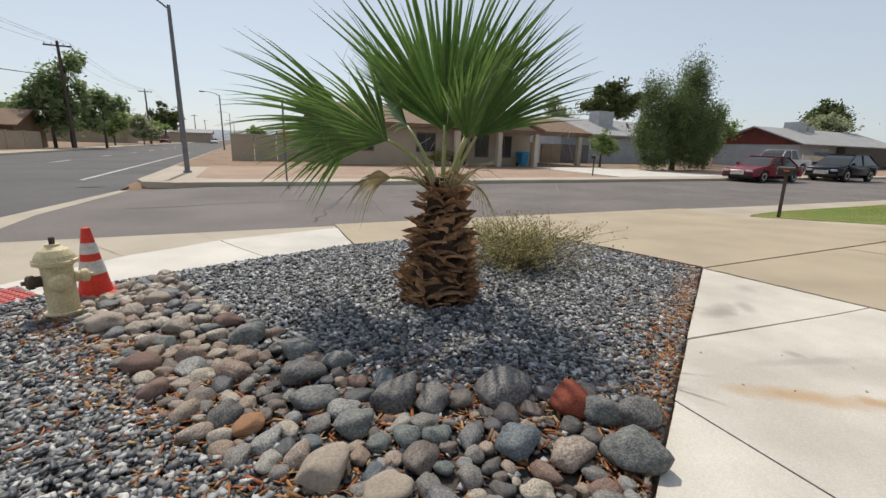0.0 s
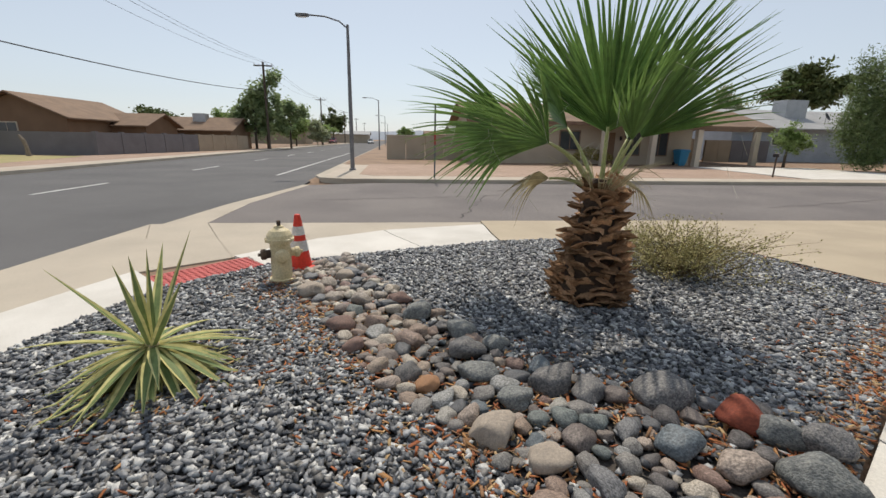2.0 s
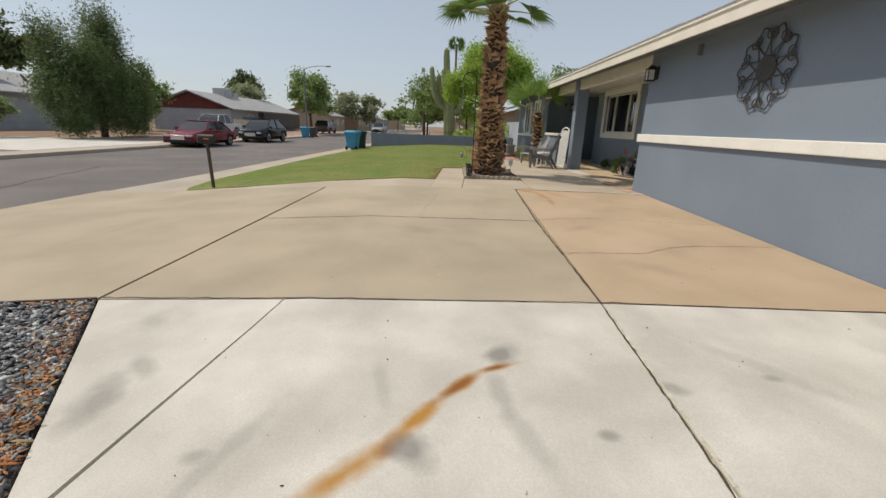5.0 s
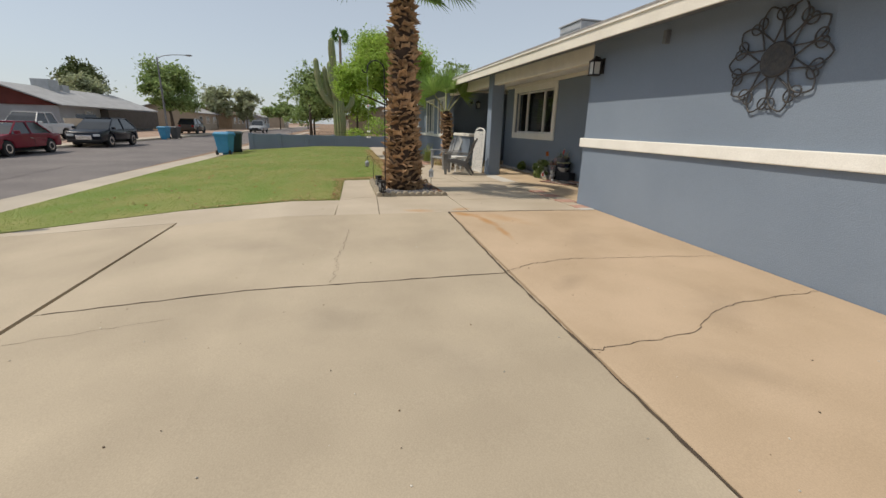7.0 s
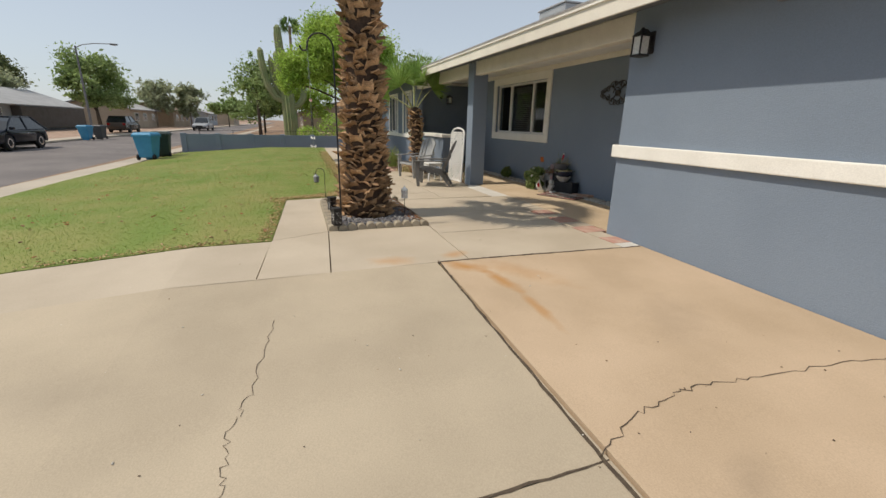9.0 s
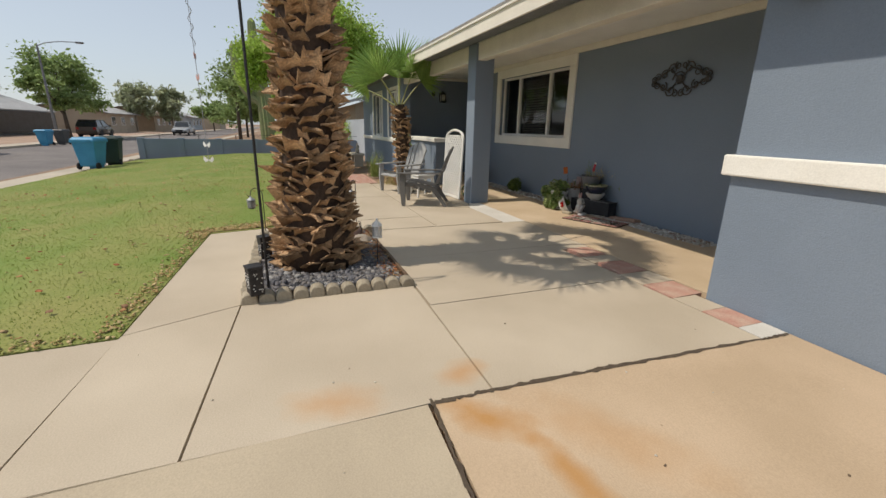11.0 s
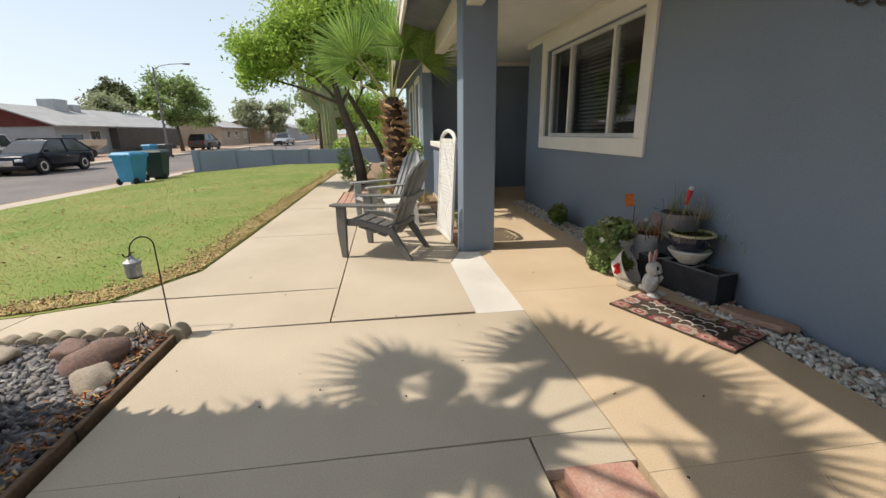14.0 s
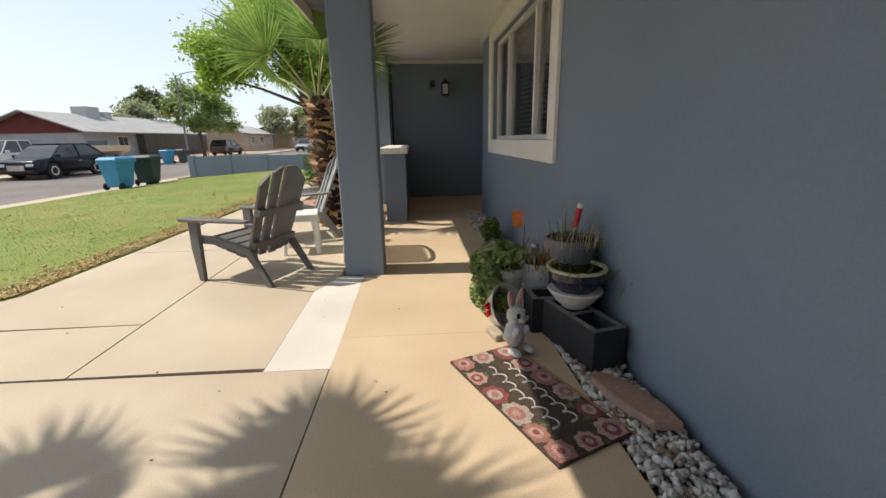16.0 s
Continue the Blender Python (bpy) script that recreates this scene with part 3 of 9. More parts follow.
paving("sidewalk", "pale concrete corner sidewalk", "sidewalk", walk_conc, [
    [(1.17, 7.80), (1.12, 6.42), (0.0, 6.02), (-0.55, 7.36)],
    [(-0.57, 7.35), (-0.02, 6.01), (-0.97, 5.62), (-1.80, 5.20), (-2.28, 5.66), (-1.5, 6.75)],
    [(-2.8, 4.78), (-2.45, 4.40), (-2.71, 3.64), (-2.86, 3.1), (-3.55, 3.1), (-3.45, 4.0), (-3.02, 5.02)],
    [(-3.56, 3.08), (-2.87, 3.08), (-2.95, 1.5), (-3.65, 1.5)],
    [(-3.66, 1.48), (-2.96, 1.48), (-3.0, -0.12), (-3.7, -0.12)]])
inner = [(-3.70, -0.1), (-3.58, 3.08), (-3.49, 4.0), (-3.06, 5.05), (-2.32, 5.70), (-1.54, 6.79), (-0.6, 7.39), (1.17, 7.83)]
outer = [(-4.72, -0.1), (-4.72, 3.2), (-4.70, 5.0), (-4.5, 8.1), (-3.6, 8.17), (-2.4, 8.16), (-0.9, 8.15), (1.19, 8.12)]
paving("corner_apron", "tan concrete corner ramp down to the gutter", "gutter", gutter_conc, [[inner[k], inner[k + 1], outer[k + 1], outer[k]] for k in range(7)], z_extra=-0.03)
tact = paving("tactile_ramp", "faded red tactile paving at the kerb ramp", "tactile paving", mat_red, [
    [(-2.78, 4.77), (-2.44, 4.40), (-1.80, 5.18), (-2.1, 5.60)]], piece="base")
ax, ay = Vector((-2.44, 4.40)), Vector((-1.80, 5.18))
for i in range(16):
    for j in range(7):
        p = ax.lerp(ay, (i + 0.5) / 16) + Vector((-0.32, 0.39)) * ((j + 0.5) / 7.3)
        z = ground_z(p.x, p.y)
        part("dome", boxed(p.x - 0.017, p.x + 0.017, p.y - 0.017, p.y + 0.017, z, z + 0.009, 0.004), mat_red, tact)
# kerbs and verges of the other side
far_conc = M("weathered_sidewalk", (0.50, 0.43, 0.35), (0.42, 0.36, 0.29), scale=0.7, bump=0.08, bscale=120, grain=0.1)
sheet("kerb_far", [(-3.4, 17.5), (-3.1, 16.6), (-2.2, 16.15), (2, 16.02), (40, 15.72), (300, 11.0), (300, 11.3), (40, 16.0), (2, 16.3), (-2.0, 16.4), (-2.85, 16.85), (-3.1, 17.6), (-3.1, 400), (-3.4, 400)], -0.31, gutter_conc, "concrete kerb across the street", "kerb", 0.2)
sheet("pavement_far", [(-3.1, 17.6), (-2.85, 16.85), (-2.0, 16.4), (2, 16.3), (40, 16.0), (300, 11.3), (300, 12.6), (40, 17.2), (2, 17.5), (-1.2, 17.6), (-1.7, 18.2), (-1.8, 400), (-3.1, 400)], -0.315, far_conc, "concrete sidewalk across the street", "sidewalk", 0.2)
sheet("yard_gravel", [(-1.8, 18.2), (-1.2, 17.6), (2, 17.5), (17.5, 17.35), (18.5, 24), (19, 60), (-1.8, 60)], -0.31, pink_gravel, "pinkish granite gravel front yard", "gravel yard", 0.2)
sheet("drive_far", [(18.0, 17.3), (27.5, 17.2), (27, 32), (19.0, 32), (18.6, 24)], -0.305, walk_conc, "pale concrete driveway across the street", "driveway", 0.2)
sheet("yard_far", [(27.6, 17.15), (40, 17.2), (300, 12.6), (300, 70), (27.2, 70)], -0.31, pink_gravel, "sandy yards along the far side", "yard", 0.2)
sheet("kerb_west", [(-15.1, -60), (-14.8, -60), (-14.8, 400), (-15.1, 400)], -0.31, gutter_conc, "concrete kerb of the main road", "kerb", 0.2)
sheet("pavement_west", [(-16.6, -60), (-15.1, -60), (-15.1, 400), (-16.6, 400)], -0.315, far_conc, "pale sidewalk along the main road", "sidewalk", 0.2)
sheet("verge_west", [(-21.4, -60), (-16.6, -60), (-16.6, 60), (-17, 60), (-21.4, 33)], -0.325, pink_gravel, "dry dirt verge beside the main road", "verge", 0.2)
sheet("verge_weeds", [(-30, 15), (-17.5, 15), (-20.5, 31), (-40, 34)], -0.318, dry_grass, "dry weedy grass verge", "verge", 0.05)
# near kerb and pavement along the side street beyond the driveway
kerb_near = [(10.0, 7.93), (12, 7.80), (30, 7.22), (120, 5.3), (120, 4.4), (30, 6.35), (12, 6.9), (10.0, 6.95)]
paving("pavement_near", "concrete kerb and walk along the lawn", "sidewalk", gutter_conc, [
    [(10.04, 7.92), (10.04, 6.30), (10.3, 6.45), (12.0, 6.75), (12.0, 7.80)], [(12.02, 7.79), (12.02, 6.76), (20.0, 6.62), (20.0, 7.56)], [(20.02, 7.55), (20.02, 6.62), (30.0, 6.35), (30.0, 7.22)], [(30.02, 7.21), (30.02, 6.34), (60.0, 5.5), (60.0, 6.5)], [(60.02, 6.48), (60.02, 5.49), (120.0, 4.2), (120.0, 5.2)]], z_extra=-0.02)

# lawn
LAWN = [(10.08, 6.28), (10.92, 3.58), (11.02, 1.24), (13.72, 1.09), (13.84, 0.5), (14.0, 0.05), (14.7, -0.34), (20, -0.43), (29.3, -0.72), (29.6, 5.9), (20.0, 6.58), (12.0, 6.72), (10.4, 6.45)]
bm = slab_mesh(LAWN, 0.006, thick=0.05, gap=-0.03)
tagged(part("lawn", bm, turf), "mown green lawn with dry edges", "lawn", kind="structure")

GRAVEL = [(4.34, 3.60), (4.12, 5.86), (1.95, 6.48), (1.1, 6.40), (-0.28, 5.88), (-0.97, 5.60), (-1.8, 5.17), (-2.43, 4.39), (-2.70, 3.64), (-2.85, 3.1), (-2.95, 1.5), (-3.0, -0.1), (-1.64, -0.1)]
bm = slab_mesh(GRAVEL, -0.015, thick=0.05, gap=0.0)
tagged(part("gravel_bed", bm, gravel_soil), "dark soil under the slate gravel garden bed", "gravel bed", kind="structure")


# ---------------------------------------------------------------- the blue-grey house
WY, BY, X0, XE, TOP = -2.95, -4.67, 10.31, 20.0, 2.66


def structure(name, bm, material, label, category):
    return tagged(part(name, bm, material), label, category, kind="structure")


bm = bmesh.new()
box(bm, -6.0, X0, WY - 0.2, WY, -0.4, TOP)
wall_garage = structure("wall_garage", bm, blue_wall, "blue-grey stucco front wall", "wall")
structure("wall_return", boxed(X0 - 0.2, X0, BY, WY - 0.2, -0.2, TOP), blue_wall, "blue-grey stucco return wall at the porch", "wall")
structure("wall_west", boxed(-6.0, -5.8, -11, WY - 0.2, -0.4, TOP), blue_wall, "blue-grey stucco side wall", "wall")
structure("wall_back", boxed(-6.0, 25.0, -11.2, -11, -0.4, TOP), blue_wall, "blue-grey stucco rear wall", "wall")
structure("trim_band", boxed(-6.02, X0 + 0.05, WY, WY + 0.055, 0.99, 1.14, 0.012), white_trim, "white stucco band along the wall", "trim")
structure("trim_band_return", boxed(X0, X0 + 0.05, WY - 0.6, WY - 0.001, 0.991, 1.139, 0.012), white_trim, "white stucco band round the wall corner", "trim")
# porch back wall round the window and the security door
WX0, WX1, WZ0, WZ1 = 14.71, 17.21, 1.15, 2.37
XR, BY2 = 18.08, -5.75
DX0, DX1 = 10.42, 11.33
porch_wall = thing("wall_porch", Matrix(), "shaded blue-grey stucco porch wall", "wall", kind="structure")
for a in ((X0 - 0.2, DX0, -0.2, TOP), (DX1, WX0, -0.2, TOP), (DX0, DX1, 2.06, TOP), (WX0, WX1, -0.2, WZ0), (WX0, WX1, WZ1, TOP), (WX1, XR, -0.2, TOP)):
    part("wall_section", boxed(a[0], a[1], BY - 0.2, BY, a[2], a[3]), blue_wall, porch_wall)
structure("wall_alcove_return", boxed(XR - 0.2, XR, BY2, BY - 0.2, -0.2, TOP), blue_wall, "blue-grey stucco return of the entry alcove", "wall")
structure("wall_alcove_back", boxed(XR - 0.2, XE + 0.2, BY2 - 0.2, BY2, -0.2, TOP), blue_wall, "blue-grey stucco back wall of the entry alcove", "wall")
structure("wall_porch_end", boxed(XE, XE + 0.2, BY2, WY - 0.25, -0.2, TOP), blue_wall, "dark blue-grey wall closing the porch", "wall")
# front wall beyond the porch with two windows
FW = [(20.05, 21.05), (21.95, 23.2)]
bm = bmesh.new()
edges = [19.45] + [v for w in FW for v in w] + [25.0]
for a, b in zip(edges[::2], edges[1::2]):
    box(bm, a, b, WY - 0.2, WY, -0.2, TOP)
for a, b in FW:
    box(bm, a, b, WY - 0.2, WY, -0.2, 1.0)
    box(bm, a, b, WY - 0.2, WY, 2.28, TOP)
structure("wall_bedroom", bm, blue_wall, "blue-grey stucco wall with two tall windows", "wall")
structure("wall_east", boxed(25.0, 25.2, -11, WY, -0.2, TOP), blue_wall, "blue-grey stucco end wall", "wall")
structure("trim_sill_band", boxed(19.43, 25.02, WY, WY + 0.06, 0.86, 0.97, 0.012), white_trim, "white sill band under the windows", "trim")
low = structure("wall_low", boxed(17.4, 19.45, -3.45, -3.15, -0.2, 0.97), blue_wall, "low blue-grey porch wall", "wall")
structure("trim_low_cap", boxed(17.36, 19.44, -3.49, -3.09, 0.97, 1.06, 0.012), white_trim, "white cap on the low porch wall", "trim")
column = structure("column", boxed(14.90, 15.22, -3.27, -2.93, -0.1, 2.62, 0.012), blue_wall, "square blue-grey porch column", "column")
# beams, ceiling
structure("beam", boxed(X0, 14.9, -3.12, -2.965, 2.36, 2.63, 0.01), cream, "cream painted porch beam", "beam")
structure("beam_east", boxed(15.22, 19.45, -3.12, -2.965, 2.36, 2.63, 0.01), cream, "cream painted porch beam past the column", "beam")
structure("ceiling", boxed(X0, XE, BY2, -2.97, 2.635, 2.655), ceiling_paint, "white porch ceiling", "ceiling")
structure("trim_ceiling", boxed(X0, XR, BY, BY + 0.045, 2.54, 2.634, 0.01), cream, "cream trim under the porch ceiling", "trim")
structure("trim_ceiling_end", boxed(XE - 0.045, XE, BY2, -3.13, 2.56, 2.634, 0.01), cream, "cream trim under the porch ceiling", "trim")
# roof
FY, FZ0, FZ1 = -2.42, 2.50, 2.68
roof = thing("roof", Matrix(), "low-pitched grey shingle roof with cream fascia", "roof", kind="structure")
bm = bmesh.new()
prof = [(FY + 0.03, 2.69), (FY + 0.03, 2.72), (-7.2, 3.66), (-11.7, 2.7), (-11.7, 2.66), (-7.2, 3.60)]
for x in (-6.5, 25.5):
    [bm.verts.new((x, y, z)) for y, z in prof]
vs = list(bm.verts)
bm.faces.new(vs[:6]); bm.faces.new(vs[6:][::-1])
for i in range(6):
    bm.faces.new((vs[i], vs[6 + i], vs[6 + (i + 1) % 6], vs[(i + 1) % 6]))
bmesh.ops.recalc_face_normals(bm, faces=bm.faces[:])
part("shingles", bm, shingle, roof)
part("fascia", boxed(-6.5, 25.5, FY - 0.03, FY, FZ0, FZ1 + 0.005), cream, roof)
part("drip_edge", boxed(-6.5, 25.5, FY, FY + 0.025, FZ1 - 0.02, FZ1 + 0.03), white_trim, roof)
eave_grey = M("grey_eave_boards", (0.17, 0.18, 0.2), (0.13, 0.14, 0.155), scale=4, bump=0.15)
part("soffit", boxed(-6.5, 25.5, -2.96, FY - 0.03, 2.63, 2.66), eave_grey, roof)
for x in (8.65, 5.5):
    bm = boxed(x - 0.03, x + 0.03, WY, WY + 0.07, 2.36, 2.52, 0.006)
    structure("bracket", bm, eave_grey, "small dark eave bracket", "bracket")
acm = M("rooftop_unit_metal", (0.45, 0.46, 0.47), (0.38, 0.39, 0.40), scale=2, rough=0.5, metal=0.3)
ac = thing("rooftop_cooler", pose(19.3, -8.1, 4.2), "grey metal rooftop air conditioner", "air conditioner")
part("housing", boxed(-0.75, 0.75, -0.6, 0.6, -0.2, 0.85, 0.02), acm, ac)
part("roof_curb", boxed(-0.7, 0.7, -0.55, 0.55, -1.0, -0.201), galv, ac)
for i in range(6):
    part("louvre", boxed(-0.68, 0.68, 0.602, 0.62, 0.05 + 0.11 * i, 0.1 + 0.11 * i), galv, ac)
part("lid", boxed(-0.8, 0.8, -0.65, 0.65, 0.852, 0.9, 0.01), acm, ac)


def sash_window(name, x0, x1, z0, z1, y, label, panes, trim=0.13, blinds=()):
    """A window in a wall that faces +y: casing, frame, mullions, panes, and a lining whose near-black colour paints the
    room's dimness.
    """
    w = thing(name, Matrix(), label, "window", kind="structure")
    for nm, a in (("casing_top", (x0 - trim, x1 + trim, y, y + 0.035, z1, z1 + trim)), ("casing_bottom", (x0 - trim, x1 + trim, y, y + 0.035, z0 - trim, z0)),
                  ("casing_side", (x0 - trim, x0, y, y + 0.034, z0, z1)), ("casing_side", (x1, x1 + trim, y, y + 0.034, z0, z1))):
        part(nm, boxed(*a, 0.006), white_trim, w)
    f = 0.045
    for a in ((x0, x1, y - 0.11, y - 0.05, z1 - f, z1), (x0, x1, y - 0.11, y - 0.05, z0, z0 + f), (x0, x0 + f, y - 0.11, y - 0.051, z0 + f, z1 - f), (x1 - f, x1, y - 0.11, y - 0.051, z0 + f, z1 - f)):
        part("window_frame", boxed(*a, 0.004), white_paint, w)
    cuts = [x0 + (x1 - x0) * p for p in panes]
    for c in cuts[1:-1]:
        part("mullion", boxed(c - 0.026, c + 0.026, y - 0.112, y - 0.04, z0 + f, z1 - f, 0.004), white_paint, w)
    for i, (a, b) in enumerate(zip(cuts, cuts[1:])):
        g = part("pane", boxed(a + 0.005, b - 0.005, y - 0.088, y - 0.084, z0 + 0.01, z1 - 0.01), pane_glass, w)
        g.visible_shadow = False
        if i in blinds:
            k = int((z1 - z0 - 0.1) / 0.05)
            for j in range(k):
                z = z0 + 0.06 + 0.05 * j
                part("blind_slat", boxed(a + 0.04, b - 0.04, -0.02, 0.02, -0.002, 0.002, 0, pose(0, y - 0.19, z, 38)), blind_mat, w)
    # lining behind the panes, coloured near-black to read as an unlit room
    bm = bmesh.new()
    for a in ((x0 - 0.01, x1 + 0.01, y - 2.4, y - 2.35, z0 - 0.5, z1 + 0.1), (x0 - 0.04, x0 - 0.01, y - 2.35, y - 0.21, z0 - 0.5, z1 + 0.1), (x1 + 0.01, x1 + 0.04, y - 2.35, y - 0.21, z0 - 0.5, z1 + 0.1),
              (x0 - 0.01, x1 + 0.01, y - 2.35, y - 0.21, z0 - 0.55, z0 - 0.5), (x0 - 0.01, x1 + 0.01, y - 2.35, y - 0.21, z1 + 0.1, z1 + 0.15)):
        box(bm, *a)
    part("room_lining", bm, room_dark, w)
    return w


sash_window("window_1", WX0, WX1, WZ0, WZ1, BY, "wide three-pane sliding window in a cream casing", (0, 0.27, 0.715, 1), trim=0.18, blinds=(1,))
for i, (a, b) in enumerate(FW):
    sash_window("window_%d" % (i + 2), a, b, 1.0, 2.28, WY, "tall white-framed bedroom window", (0, 0.5, 1), trim=0.09, blinds=(0,))

# security door
pale_steel = M("pale_painted_steel", (0.62, 0.64, 0.66), (0.54, 0.56, 0.58), scale=6, rough=0.5, bump=0.04)
door = thing("door_1", pose(DX0, BY, 0), "dark steel security screen door in a pale frame", "door", kind="structure")
w = DX1 - DX0
for a in ((0.0, 0.05, -0.08, 0.03, 0, 2.06), (w - 0.05, w, -0.08, 0.03, 0, 2.06), (0.05, w - 0.05, -0.08, 0.03, 2.0, 2.06)):
    part("door_frame", boxed(*a, 0.005), pale_steel, door)
for a in ((0.055, 0.12, -0.03, 0.01, 0.02, 1.99), (w - 0.12, w - 0.055, -0.03, 0.01, 0.02, 1.99), (0.12, w - 0.12, -0.03, 0.01, 1.92, 1.99), (0.12, w - 0.12, -0.03, 0.01, 0.02, 0.22), (0.12, w - 0.12, -0.03, 0.01, 0.98, 1.06)):
    part("door_rail", boxed(*a, 0.006), black_iron, door)
for i in range(9):
    x = 0.12 + (w - 0.24) * (i + 0.5) / 9
    part("door_bar", boxed(x - 0.006, x + 0.006, -0.018, -0.004, 0.22, 1.92), black_iron, door)
part("door_mesh", boxed(0.12, w - 0.12, -0.036, -0.032, 0.2, 1.95), dark_iron, door)
for x in (0.056, w - 0.066):
    part("edge_strip", boxed(x, x + 0.01, 0.0105, 0.014, 0.03, 1.98), pale_steel, door)
# flat sheet behind the mesh; the doorway's gloom is put into its colour
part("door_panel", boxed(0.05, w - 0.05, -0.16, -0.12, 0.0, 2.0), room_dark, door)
lock = part("lock_box", boxed(w - 0.125, w - 0.045, 0.011, 0.035, 0.90, 1.14, 0.008), pale_steel, door, "brushed steel lock plate")
part("door_handle", lathed([(0.012, 0), (0.012, 0.03), (0.026, 0.04), (0.026, 0.06), (0.01, 0.066)], 14, pose(w - 0.085, 0.035, 1.0, -90)), galv, lock)
structure("door_threshold", boxed(DX0, DX1, BY - 0.2, BY + 0.05, -0.05, 0.018), galv, "metal door threshold", "threshold")


def wall_lantern(m, label, group=""):
    lan = thing("wall_lantern", m, label, "wall lamp", group)
    part("back_plate", boxed(-0.055, 0.055, 0.0, 0.02, -0.11, 0.12, 0.006), black_iron, lan)
    part("arm", tubed([(0, 0.015, 0.08), (0, 0.08, 0.13), (0, 0.14, 0.13)], 0.012), black_iron, lan)
    part("cap", lathed([(0.105, 0.06), (0.10, 0.075), (0.03, 0.12), (0.012, 0.15)], 4, pose(0, 0.14, 0, 0, 0, 45)), black_iron, lan)
    frost = M("frosted_glass", (0.55, 0.55, 0.52), (0.5, 0.5, 0.47), scale=4, rough=0.3)
    part("lens", boxed(-0.055, 0.055, 0.085, 0.195, -0.12, 0.058), frost, lan, "frosted glass panes")
    for sx in (-1, 1):
        for sy in (-1, 1):
            part("corner_post", boxed(sx * 0.06 - 0.007, sx * 0.06 + 0.007, 0.14 + sy * 0.06 - 0.007, 0.14 + sy * 0.06 + 0.007, -0.13, 0.062), black_iron, lan)
    part("base", boxed(-0.07, 0.07, 0.07, 0.21, -0.145, -0.121, 0.005), black_iron, lan)
    return lan


wall_lantern(pose(10.02, WY, 2.25), "black square wall lantern on the blue-grey wall")
wall_lantern(pose(XE, -4.22, 2.12, 0, 0, 90), "small black wall lantern in the dark porch end")
mb = thing("meter_box", pose(XE, -3.98, 2.2, 0, 0, 90), "small black box beside the porch lantern", "wall box")
part("case", boxed(-0.045, 0.045, 0, 0.05, -0.06, 0.06, 0.008), black_iron, mb)


def scroll(bm, cx, cz, r, a0, turns, y=0.02, thick=0.011, n=34, flip=1, m=None):
    """A spiral of bar in the x, z plane, starting at radius r and winding in."""
    pts = []
    for i in range(n):
        f = i / (n - 1)
        a = a0 + flip * f * turns * 2 * math.pi
        rr = r * (1 - 0.78 * f)
        pts.append((cx + rr * math.cos(a), y, cz + rr * math.sin(a)))
    tube(bm, pts, thick, 6)


def rosette():
    """Round wrought-iron wall medallion: a disc, ringed by curled petals."""
    o = thing("wall_medallion", pose(7.12, WY, 1.975), "round dark iron scroll medallion on the wall", "wall decoration")
    part("disc", lathed([(0.0, 0), (0.165, 0), (0.165, 0.012), (0.15, 0.02), (0.1, 0.012), (0.0, 0.014)], 32, pose(0, 0.012, 0, -90)), dark_iron, o)
    for k in range(10):
        a = 2 * math.pi * k / 10
        bm = bmesh.new()
        c, s = math.cos(a), math.sin(a)
        for sgn in (-1, 1):
            pts = []
            for i in range(26):
                f = i / 25
                r = 0.17 + 0.34 * f
                ang = a + sgn * (0.29 * math.sin(math.pi * f) ** 0.8)
                pts.append((r * math.cos(ang), 0.03, r * math.sin(ang)))
            tube(bm, pts, 0.0085, 6)
            scroll(bm, 0.42 * math.cos(a + sgn * 0.24), 0.42 * math.sin(a + sgn * 0.24), 0.07, a + math.pi, 1.0, 0.03, 0.0075, 22, sgn)
        part("petal", bm, dark_iron, o)
    for k in range(4):
        part("standoff", tubed([(0.12 * math.cos(k * 1.57), 0.0, 0.12 * math.sin(k * 1.57)), (0.12 * math.cos(k * 1.57), 0.02, 0.12 * math.sin(k * 1.57))], 0.01), dark_iron, o)
    return o


rosette()


def scroll_plaque():
    o = thing("wall_scrollwork", pose(12.42, BY, 1.94), "wide dark iron scroll ornament on the porch wall", "wall decoration")
    part("centre", lathed([(0.0, 0), (0.06, 0), (0.05, 0.02), (0.03, 0.012), (0.0, 0.02)], 20, pose(0, 0.015, 0, -90)), dark_iron, o)
    bm = bmesh.new()
    scroll(bm, 0, 0, 0.11, 0, 1.0, 0.02, 0.008, 30, 1)
    part("ring", bm, dark_iron, o)
    for sx in (-1, 1):
        for sz in (-1, 1):
            bm = bmesh.new()
            tube(bm, [(sx * 0.05, 0.02, sz * 0.04), (sx * 0.14, 0.02, sz * 0.13), (sx * 0.24, 0.02, sz * 0.10), (sx * 0.34, 0.02, sz * 0.03), (sx * 0.40, 0.02, 0.0)], 0.010, 6)
            for cx, cz, r, a0, fl in ((0.12, 0.13, 0.075, 0.0, 1), (0.24, 0.075, 0.06, 2.0, -1), (0.34, 0.05, 0.05, 0.5, 1), (0.05, 0.17, 0.05, 1.0, -1), (0.41, 0.025, 0.04, 3.0, -1)):
                scroll(bm, sx * cx, sz * cz, r, a0 if sx > 0 else math.pi - a0, 1.25, 0.02, 0.008, 22, fl * sx * sz)
            part("scroll", bm, dark_iron, o)
    part("peg", tubed([(0, 0, 0), (0, 0.02, 0)], 0.02), dark_iron, o)


scroll_plaque()


# ---------------------------------------------------------------- the corner garden: stones
rng = np.random.default_rng(7)
mesh_bank = {}


